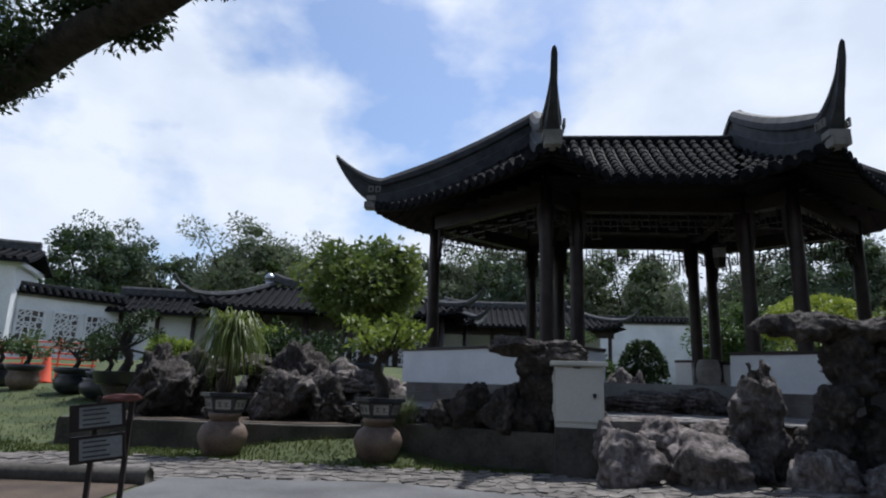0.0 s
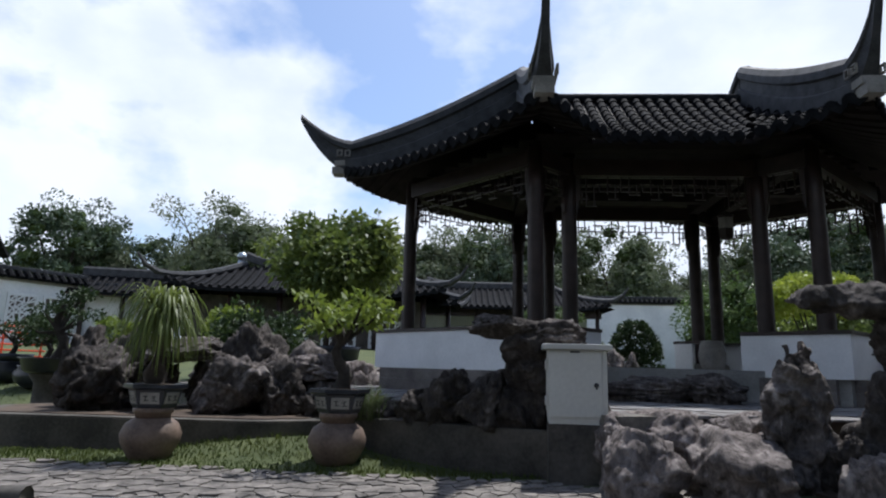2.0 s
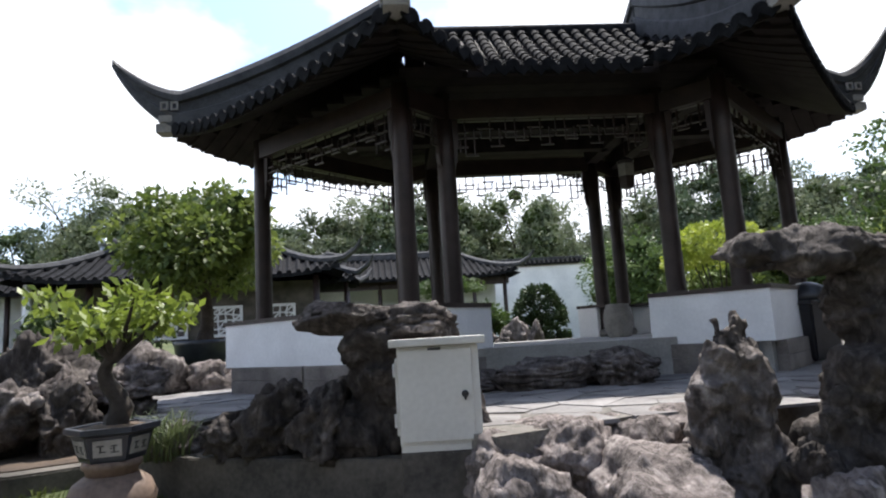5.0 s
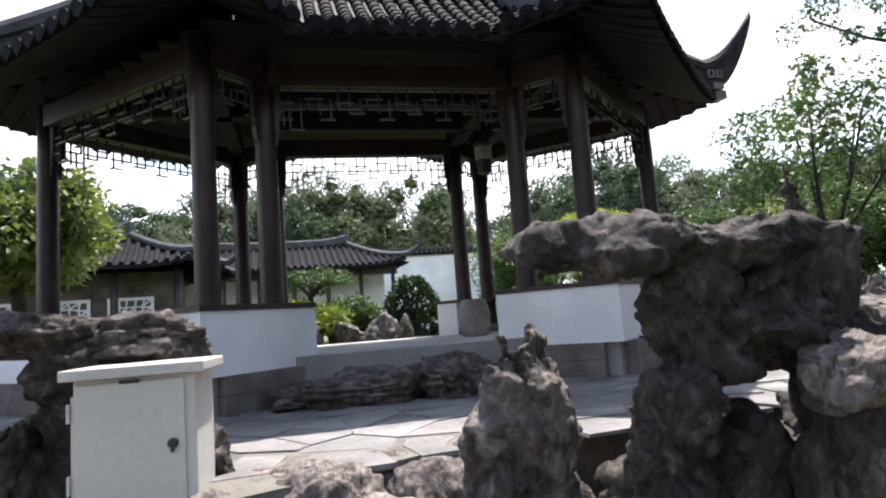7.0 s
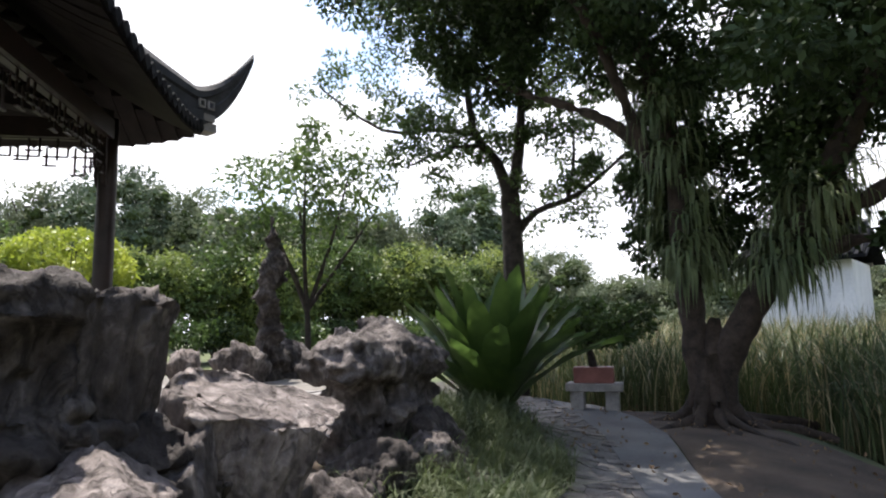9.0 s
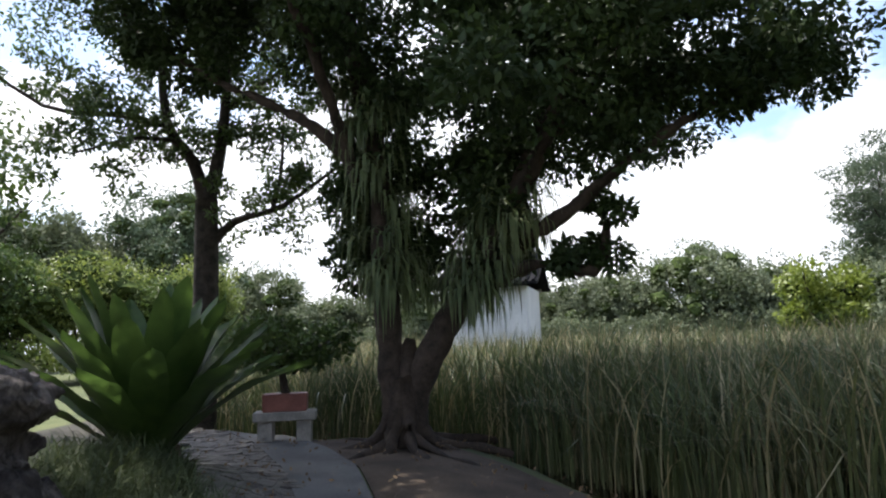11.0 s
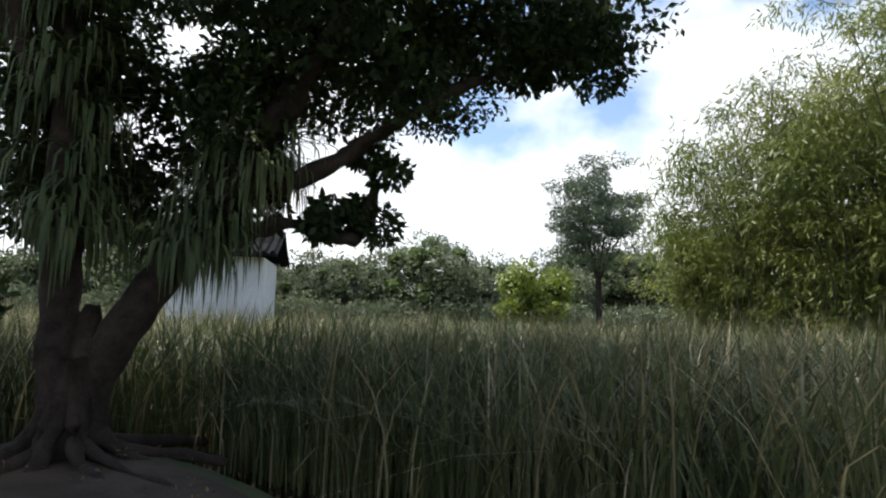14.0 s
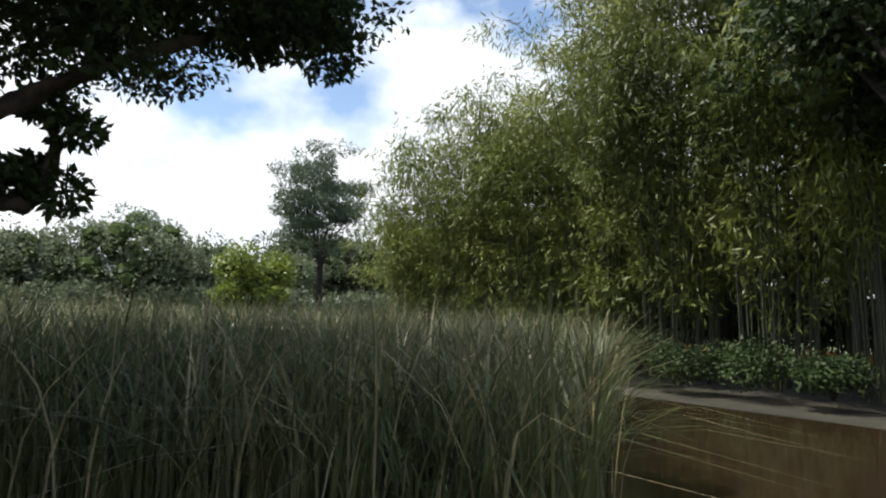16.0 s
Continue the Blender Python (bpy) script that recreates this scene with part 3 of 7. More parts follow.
# parapet benches with stone plinth, four bays left and right of the two entrances
L, R = (-3.85, 0), (3.85, 0)
FL, FR, BL, BR = (-1.9, -1.87), (1.9, -1.87), (-1.9, 1.87), (1.9, 1.87)
EL, ER, KL, KR = (-1.2, -1.2), (1.2, -1.2), (-1.2, 1.2), (1.2, 1.2)
for run in ((KL, BL, L, FL, EL), (ER, FR, R, BR, KR)):
    pav_part("parapet", mitre(run, 0.02, 0.36, 0.935, 1.49), M_WHITE, "white plastered parapet wall")
    pav_part("bench_top", mitre(run, -0.14, 0.38, 1.49, 1.54), M_WOOD, "dark wooden bench top on the parapet")
    for a, b in zip(run, run[1:]):
        a, b = Vector(a), Vector(b)
        n = max(1, round((b - a).length / 1.1))
        d = (b - a).normalized()
        ea = 0.17 if a.length > 1.8 else 0.0
        eb = 0.17 if b.length > 1.8 else 0.0
        for lvl, (z0, z1) in enumerate(((COURT_Z - 0.05, 0.772), (0.777, 0.932))):
            a2, b2 = a - d * ea, b + d * eb
            for i in range(n):
                g = a2 + (b2 - a2) * ((i + 0.012) / n)
                h = a2 + (b2 - a2) * ((i + 0.988) / n)
                pav_part("plinth_stone", strip(g, h, 0.2, 0.42, z0, z1), M_PLINTH)
for run in ((EL, ER), (KR, KL)):
    pav_part("plinth_stone", strip(run[0], run[1], 0.1, 0.42, COURT_Z - 0.05, FLOOR_Z - 0.03), M_PLINTH)

# beams, bracket boards, lattice friezes
ring = [L, FL, (-1.36, -1.36), (1.36, -1.36), FR, R, BR, (1.36, 1.36), (-1.36, 1.36), BL]


def lattice(a, b, z0, z1):
    """A hanging frieze of meander bars between two columns."""
    bm = bmesh.new()
    a, b = Vector(a), Vector(b)
    d = (b - a).normalized()
    ln = (b - a).length
    a = a + d * 0.1
    ln -= 0.2
    bw = 0.017

    def hbar(s0, s1, z):
        bar(bm, (*(a + d * s0), z), (*(a + d * s1), z), 0.03, bw)

    def vbar(s, za, zb):
        bar(bm, (*(a + d * s), za), (*(a + d * s), zb), 0.03, bw)
    n = max(1, round(ln / 0.30))
    u = ln / n
    h = (z1 - z0) / 4
    hbar(0, ln, z1)
    for i in range(n):
        s = i * u
        end = abs(i - (n - 1) / 2) / max(1, (n - 1) / 2)
        low = z0 if end > 0.72 else z0 + h * (1 if i % 2 else 1.6)
        vbar(s + u * 0.12, z1 - h * (i % 2) * 0.9, z1 - 2 * h)
        vbar(s + u * 0.5, z1, low + (0.6 * h if i % 2 else 0))
        vbar(s + u * 0.86, z1 - h, low)
        hbar(s, s + u * 0.62, z1 - h * (0.95 if i % 2 else 1.35))
        hbar(s + u * 0.12, s + u, z1 - 2 * h)
        hbar(s + u * 0.5, s + u * 1.0, low)
        if end > 0.72:
            hbar(s, s + u * 0.6, z1 - 3 * h)
            vbar(s + u * 0.02, z1, z0)
            vbar(s + u * 0.3, z1 - 2 * h, z0 + h * 0.4)
    vbar(ln, z1, z0)
    return bm


for i, a in enumerate(ring):
    b = ring[(i + 1) % len(ring)]
    pav_part("beam", strip(a, b, -0.08, 0.08, BEAM_Z, BEAM_Z + 0.24), M_WOOD, "", False)
    pav_part("lattice_frieze", lattice(a, b, 3.35, BEAM_Z), M_WOOD, "dark wooden meander lattice frieze")
    for p, q in ((a, b), (b, a)):
        p, q = Vector(p), Vector(q)
        d = (q - p).normalized()
        bm = bmesh.new()
        prof = [(0.09, BEAM_Z), (0.17, BEAM_Z), (0.165, 3.48), (0.14, 3.42), (0.15, 3.36), (0.13, 3.24), (0.09, 3.16)]
        nn = Vector((-d.y, d.x)) * 0.03
        f1 = [bm.verts.new((*(p + d * s + nn), z)) for s, z in prof]
        f2 = [bm.verts.new((*(p + d * s - nn), z)) for s, z in prof]
        bm.faces.new(f1)
        bm.faces.new(list(reversed(f2)))
        for k in range(len(prof)):
            bm.faces.new((f1[k - 1], f1[k], f2[k], f2[k - 1]))
        pav_part("bracket", bm, M_WOOD)
# inner cross beams and boarded ceiling
for a, b in (((-1.36, -1.36), (-1.36, 1.36)), ((1.36, -1.36), (1.36, 1.36)), (FL, BL), (FR, BR), (L, (-1.36, 0)), (R, (1.36, 0)), ((-1.36, -0.5), (1.36, -0.5)), ((-1.36, 0.5), (1.36, 0.5))):
    pav_part("cross_beam", strip(a, b, -0.09, 0.09, BEAM_Z + 0.12, BEAM_Z + 0.36), M_WOOD2)
for i in range(16):
    y = -1.85 + i * 0.235
    half = 3.7 - abs(y) * 0.98 if abs(y) > 0.1 else 3.6
    pav_part("ceiling_board", boxed(-half, y - 0.112, BEAM_Z + 0.40, half, y + 0.112, BEAM_Z + 0.44), M_WOOD2)

# roof
D_IN, S_HALF = 2.26, 2.26                      # run from eave to centre, half the eave's length


def rise(x):
    return 0.60 * x + 0.40 * x * x


def roof_z(s, d):
    """Height of the tiles at s along an eave and d in from it."""
    lift = 0.25 * (min(1.0, abs(s) / S_HALF)) ** 3.2
    x = min(1.0, d / D_IN)
    return EAVE_Z + (TOP_Z - EAVE_Z) * rise(x) + lift * (1 - x) ** 1.5


EAVE_IN = 4.13                                 # the recessed eaves over the entrances hang higher


def roof_in(s, d, run):
    """Height of the tiles on the inner and long slopes."""
    e = EAVE_IN + 0.16 * (max(0.0, s - 0.96) / 1.3) ** 2
    x = min(1.0, d / run)
    return e + (TOP_Z - e) * rise(x)


def pan_strip(bm, line, w, side):
    """One ribbon of roof deck under a tile row, with thickness."""
    rows = []
    for p in line:
        rows.append([bm.verts.new(Vector(p) + side * o + Vector((0, 0, z))) for o, z in ((-w / 2, -0.02), (w / 2, -0.02), (w / 2, -0.10), (-w / 2, -0.10))])
    for a, b in zip(rows, rows[1:]):
        for i in range(4):
            bm.faces.new((a[i], a[(i + 1) % 4], b[(i + 1) % 4], b[i]))
    bm.faces.new(rows[0])
    bm.faces.new(list(reversed(rows[-1])))


def roll(bm, line, r, side, cap=True):
    """A row of overlapping half-round cover tiles down the slope."""
    line = [Vector(p) for p in line]
    dist = sum((b - a).length for a, b in zip(line, line[1:]))
    n = max(1, round(dist / 0.22))
    pts = spline(line, n + 1) if len(line) > 2 else [line[0].lerp(line[-1], i / n) for i in range(n + 1)]
    for i in range(n):
        p, q = pts[i], pts[i + 1]
        fw = (q - p).normalized()
        up = side.cross(fw)
        up = up if up.z > 0 else -up
        ra, rb = r * 1.12, r * 0.86
        lo = [bm.verts.new(p + ra * (math.cos(t) * side + math.sin(t) * up)) for t in np.linspace(0, math.pi, 7)]
        hi = [bm.verts.new(q + fw * 0.02 + rb * (math.cos(t) * side + math.sin(t) * up)) for t in np.linspace(0, math.pi, 7)]
        for k in range(6):
            bm.faces.new((lo[k], lo[k + 1], hi[k + 1], hi[k]))
        bm.faces.new(list(reversed(lo)))
        if i == n - 1:
            bm.faces.new(hi)


def drip(bm, p, side, out, w):
    """A pointed drip tile hanging at the eave between two rows."""
    p = Vector(p) + out * 0.06 + Vector((0, 0, -0.02))
    f = [bm.verts.new(p + side * o * w + Vector((0, 0, z))) for o, z in ((-0.5, 0.02), (0.5, 0.02), (0.42, -0.03), (0.16, -0.07), (0, -0.10), (-0.16, -0.07), (-0.42, -0.03))]
    g = [bm.verts.new(v.co - out * 0.025) for v in f]
    bm.faces.new(f)
    bm.faces.new(list(reversed(g)))
    for k in range(len(f)):
        bm.faces.new((f[k - 1], f[k], g[k], g[k - 1]))


ROW = 0.205


def add_row(pt, inward, side, s, d0, d1, at_eave, height):
    """pt: plan point on the eave line; the row runs from d0 to d1 inwards."""
    if d1 - d0 < 0.12:
        return
    k = max(3, int((d1 - d0) / 0.3) + 2)
    line = []
    for i in range(k):
        d = d0 + (d1 - d0) * i / (k - 1)
        q = pt + inward * d
        line.append(Vector((q.x, q.y, height(s, d))))
    s3, o3 = Vector((side.x, side.y, 0)), Vector((-inward.x, -inward.y, 0))
    deck = bmesh.new()
    pan_strip(deck, line, ROW * 1.04, s3)
    row = pav_part("roof_deck_board", deck, M_WOOD2)
    bm = bmesh.new()
    roll(bm, line, 0.072, s3)
    if at_eave:
        drip(bm, line[0] + s3 * ROW / 2, s3, o3, ROW * 0.95)
        t = lathe([(0.078, -0.012), (0.085, 0.0), (0.085, 0.02), (0.06, 0.026)], 14, None)
        bmesh.ops.transform(t, matrix=Matrix.Translation(line[0] + o3 * 0.015 + Vector((0, 0, 0.012))) @ o3.to_track_quat("Z", "Y").to_matrix().to_4x4(), verts=t.verts)
        me = bpy.data.meshes.new("cap")
        t.to_mesh(me)
        t.free()
        bm.from_mesh(me)
        bpy.data.meshes.remove(me)
    pav_part("roof_rib", bm, M_TILE)


rt = math.sqrt(0.5)
for sx in (-1, 1):
    for sy in (-1, 1):
        # outer slope between the end corner and the side corner
        mid = Vector((sx * (AX + 1.6), sy * 1.6))
        inw, side = Vector((-sx * rt, -sy * rt)), Vector((-sx * rt, sy * rt))
        n = int(S_HALF / ROW)
        for i in range(-n, n + 1):
            s = i * ROW
            add_row(mid + side * s, inw, side, s, 0.0, D_IN - abs(s) - 0.02, True, roof_z)
        # inner slope from the side corner to the valley
        mid = Vector((sx * (AX - 1.6), sy * 1.6))
        inw, side = Vector((sx * rt, -sy * rt)), Vector((sx * rt, sy * rt))
        for i in range(0, n + 1):
            s = i * ROW
            d0 = 0.0 if s > 0.96 else D_IN * (1 - s / 0.96)
            add_row(mid + side * s, inw, side, s, d0, D_IN - abs(s) - 0.02, s > 0.96, lambda s, d: roof_in(s, d, D_IN))
    # long slopes between the valleys, front then back
    inw, side = Vector((0, -sx)), Vector((sx, 0))
    n = int(AX / ROW)
    for i in range(-n, n + 1):
        u = i * ROW
        d0 = 0.0 if abs(u) < 1.0 else 2.12 * (abs(u) - 1.0) / 0.92
        add_row(Vector((u, sx * 2.12)), inw, side, 0.0, min(d0, 2.05), 2.11, abs(u) < 1.0, lambda s, d: roof_in(s, d, 2.12))
# rolled top between the two centres
top = bmesh.new()
tube(top, [(-AX, 0, TOP_Z + 0.0), (AX, 0, TOP_Z + 0.0)], [0.11, 0.11], 14)
pav_part("top_roll", top, M_TILE, "", True)


def hip_curve(r, tip, reach):
    """Height of a hip ridge's crest at r out from the roof centre; reach: where the horn ends."""
    if r < 3.0:
        x = r / 3.0
        return 6.26 - 1.43 * x - 0.10 * math.sin(math.pi * x)
    return 4.83 + (tip - 4.83) * ((r - 3.0) / (reach - 3.0)) ** 1.7


for (cx, cy), out, tip, reach in (((-AX, 0), (-1, 0), 5.34, 3.92), ((AX, 0), (1, 0), 5.66, 3.96), ((-AX, 0), (0, -1), 5.58, 3.52), ((AX, 0), (0, -1), 5.62, 3.52), ((-AX, 0), (0, 1), 5.58, 3.52), ((AX, 0), (0, 1), 5.6, 3.52)):
    o = Vector((out[0], out[1], 0))
    sd = Vector((-out[1], out[0], 0))
    c = Vector((cx, cy, 0))
    bm = bmesh.new()
    rows = []
    rs = [0.02 + 2.9 * (i / 24) for i in range(25)] + [2.92 + (reach - 2.92) * (i / 24) for i in range(1, 25)]
    for r in rs:
        z = hip_curve(r, tip, reach)
        t = max(0.0, (r - 3.05) / (reach - 3.05))
        base = roof_z(S_HALF * min(1, r / 3.2), D_IN * (1 - min(1, r / 3.2))) - 0.05
        hgt = max(0.05, z - base) * (1 - t) + 0.10 * t if t > 0 else z - base
        w = 0.15 - 0.085 * min(1.0, t * 1.5) - 0.02 * t
        if t > 0.97:
            w *= 0.7
        prof = [(-w, -hgt), (-w, -hgt * 0.62), (-w * 0.72, -hgt * 0.58), (-w * 0.72, -hgt * 0.34), (-w, -hgt * 0.30), (-w, -hgt * 0.14), (-w * 0.62, -0.0), (0, 0.025), (w * 0.62, 0.0), (w, -hgt * 0.14), (w, -hgt * 0.30), (w * 0.72, -hgt * 0.34), (w * 0.72, -hgt * 0.58), (w, -hgt * 0.62), (w, -hgt)]
        rows.append([bm.verts.new(c + o * (r + (0.06 * t if q < 8 else 0.06 * t)) + sd * a + Vector((0, 0, z + h))) for q, (a, h) in enumerate(prof)])
    for a, b in zip(rows, rows[1:]):
        for k in range(len(a)):
            bm.faces.new((a[k - 1], a[k], b[k], b[k - 1]))
    bm.faces.new(rows[0])
    bm.faces.new(list(reversed(rows[-1])))
    bmesh.ops.recalc_face_normals(bm, faces=bm.faces)
    hip = pav_part("hip_ridge", bm, M_RIDGE, "grey plaster hip ridge sweeping up into a horn")
    # stepped scroll ornament and corner board under the horn
    bm = bmesh.new()
    m = Matrix.Translation(c) @ Matrix(((o.x, sd.x, 0, 0), (o.y, sd.y, 0, 0), (0, 0, 1, 0), (0, 0, 0, 1)))
    box(bm, 3.0, -0.14, 4.36, 3.30, 0.14, 4.46, m, 0.01)
    box(bm, 2.92, -0.12, 4.22, 3.34, 0.12, 4.35, m, 0.01)
    for q in (3.02, 3.16):
        for ya in (-0.165, 0.165):
            box(bm, q, ya - 0.015, 4.52, q + 0.10, ya + 0.015, 4.54, m)
            box(bm, q, ya - 0.015, 4.62, q + 0.10, ya + 0.015, 4.64, m)
            box(bm, q, ya - 0.015, 4.52, q + 0.02, ya + 0.015, 4.64, m)
            box(bm, q + 0.08, ya - 0.015, 4.55, q + 0.10, ya + 0.015, 4.64, m)
    part("scroll_ornament", bm, M_STONE, hip, "grey stepped scroll ornament")


# ---- paved court, garden path, cobbled strip (bases; the single stones come last) ----
COURT = [(1.75, 6.35), (2.4, 6.55), (2.9, 6.75), (3.6, 6.85), (5.2, 6.9), (6.6, 7.0), (8.2, 7.4), (11, 9), (12, 14), (9, 17), (2, 17), (-3, 16), (-4, 12), (-2.4, 9.6), (-0.4, 8.8), (0.9, 7.9)]
plate("paved_court", COURT, -0.2, COURT_Z - 0.02, M_MORTAR, "grey flagstone court in front of the pavilion", "paving")

# ---- rockery ----
# low retaining wall and the top-heavy standing rock by the cabinet
plate("retaining_wall", [(-0.98, 8.3), (-0.3, 7.72), (0.6, 7.22), (1.15, 6.95), (1.78, 6.62), (1.78, 6.9), (0.9, 7.97), (-0.4, 8.87), (-0.9, 9.2)], -0.1, 0.42, M_CONCD, "dark damp concrete retaining wall of the rockery", "wall", 0.012)
fused_rock("standing_rock", [(-0.02, 0, 0.78, 0.25, 0.22, 0.26, 0), (0.10, 0.02, 0.56, 0.27, 0.24, 0.26, 20), (0.14, 0, 0.30, 0.30, 0.25, 0.34, 0), (-0.08, 0.02, 0.12, 0.34, 0.26, 0.28, 40), (0.05, 0.03, 0.93, 0.24, 0.20, 0.14, 0)],
           0.018, M_ROCKD, "dark hollowed limestone standing on the rockery edge", 21, 0.05, pose(1.14, 7.25, 0.36))
rock("cap_rock", 0.93, 7.25, 1.27, 0.31, 0.26, 0.16, 31, M_ROCKD, -8, "dark slab balanced on the standing rock", 6, holes=0.1, sub=5)
rock("cap_rock", 1.46, 7.18, 1.20, 0.36, 0.26, 0.15, 33, M_ROCK, 6, "pale-topped slab balanced on the standing rock", -4, holes=0.2, sub=5)
# rocks on the retaining wall between the jars and the cabinet
for i, (x, y, z, sx, sy, sz, mt) in enumerate(((0.40, 7.55, 0.40, 0.30, 0.24, 0.32, M_ROCKD), (0.12, 7.72, 0.40, 0.26, 0.2, 0.24, M_ROCKD), (-0.35, 8.05, 0.40, 0.30, 0.22, 0.14, M_ROCK),
                                               (0.76, 7.36, 0.38, 0.30, 0.24, 0.36, M_ROCKD), (-0.62, 8.3, 0.40, 0.25, 0.2, 0.12, M_ROCK), (1.7, 7.0, 0.42, 0.18, 0.15, 0.3, M_ROCK))):
    rock("edge_rock", x, y, z, sx, sy, sz, 50 + i, mt, i * 37, "rough brown-grey boulder edging the court", 8, sub=5)
# planter bed on the lawn with its heaped rocks
bed = plate("planter_bed", [(-4.9, 8.3), (-1.6, 8.05), (-0.95, 8.35), (-0.8, 9.6), (-2.3, 10.4), (-4.6, 10.6), (-5.3, 9.6)], -0.1, 0.34, M_CONCD, "low concrete kerb of the rockery bed", "planter", 0.015)
plate("planter_soil", [(-4.75, 8.5), (-1.7, 8.25), (-1.15, 8.5), (-1.0, 9.5), (-2.3, 10.2), (-4.5, 10.4), (-5.1, 9.6)], 0.3, 0.35, M_SOIL, "dark soil filling the rockery bed", "soil")
heap = [(-3.92, 9.05, 0.33, 0.50, 0.40, 0.50, 61, M_ROCKD), (-4.25, 9.5, 0.33, 0.42, 0.40, 0.58, 62, M_ROCKD), (-3.45, 9.55, 0.33, 0.34, 0.36, 0.44, 63, M_ROCKD), (-3.05, 9.75, 0.92, 0.82, 0.44, 0.20, 67, M_ROCK), (-2.72, 9.85, 0.33, 0.36, 0.34, 0.44, 71, M_ROCKD),
        (-2.20, 8.90, 0.33, 0.44, 0.36, 0.40, 64, M_ROCK), (-2.15, 9.75, 0.33, 0.52, 0.42, 0.64, 68, M_ROCKD), (-1.55, 9.00, 0.33, 0.34, 0.30, 0.38, 65, M_ROCKD), (-1.80, 9.45, 0.33, 0.34, 0.30, 0.50, 72, M_ROCK), (-1.25, 9.50, 0.74, 0.42, 0.32, 0.19, 66, M_PALE), (-1.28, 9.50, 0.33, 0.34, 0.28, 0.34, 69, M_ROCKD),
        (-3.0, 8.75, 0.33, 0.22, 0.2, 0.18, 73, M_ROCK), (-1.12, 8.85, 0.33, 0.20, 0.18, 0.20, 74, M_ROCKD), (-3.9, 10.15, 0.33, 0.55, 0.36, 0.62, 70, M_ROCKD)]
for x, y, z, sx, sy, sz, sd, mt in heap:
    rock("heaped_rock", x, y, z, sx, sy, sz, sd, mt, sd * 31, "pitted grey limestone heaped in the rockery bed", 8, rough=0.34, sub=5)
for i, (x, y, s) in enumerate(((-1.1, 12.6, 0.45), (-1.9, 12.2, 0.6), (-2.7, 12.4, 0.5), (-3.3, 12.0, 0.5), (-0.6, 13.0, 0.4), (-2.3, 11.4, 0.55))):
    rock("heaped_rock", x, y, 0.55, s, s * 0.7, s * 0.75, 80 + i, (M_PALE, M_ROCK)[i % 2], i * 50, "pale limestone beside the court")
# natural stone steps up to the court
steps = [(1.78, 6.02, -0.02, 0.36, 0.34, 0.36, 101), (2.53, 5.98, -0.04, 0.58, 0.46, 0.42, 103), (2.22, 6.48, 0.22, 0.36, 0.26, 0.25, 102), (2.74, 6.55, 0.26, 0.44, 0.26, 0.22, 105), (1.80, 6.50, 0.2, 0.28, 0.22, 0.26, 107), (2.15, 6.72, 0.40, 0.35, 0.2, 0.15, 109), (2.60, 6.82, 0.42, 0.42, 0.22, 0.14, 110), (3.12, 6.78, 0.42, 0.36, 0.24, 0.14, 111),
         (3.34, 5.52, -0.02, 0.34, 0.28, 0.30, 104), (3.80, 5.32, 0.0, 0.26, 0.24, 0.22, 106), (3.18, 6.32, 0.2, 0.30, 0.24, 0.26, 108), (4.12, 5.12, 0.0, 0.22, 0.2, 0.18, 112)]
for x, y, z, sx, sy, sz, sd in steps:
    rock("step_rock", x, y, z, sx, sy, sz, sd, M_PALE, sd * 23, "flat-topped pale natural stone step", 5, rough=0.20, holes=0.1, sub=5)
# spire
fused_rock("spire_rock", [(0, 0, 0.22, 0.26, 0.20, 0.36, 0), (-0.12, 0, 0.55, 0.13, 0.14, 0.36, 10), (0.09, 0, 0.56, 0.15, 0.15, 0.44, 0), (0.10, 0.01, 0.86, 0.16, 0.14, 0.34, 30), (0.0, 0, 0.80, 0.15, 0.14, 0.30, 0), (0.20, 0, 0.72, 0.07, 0.08, 0.09, 0), (-0.12, -0.02, 0.72, 0.10, 0.10, 0.20, 0)],
           0.012, M_ROCK, "slender pitted limestone spire beside the stone steps", 24, 0.06, pose(3.0, 5.98, 0.03, 0, 0, -6))
rock("edge_rock", 3.36, 5.86, 0.0, 0.30, 0.24, 0.34, 119, M_ROCKD, 20, "dark boulder at the foot of the spire", sub=5)
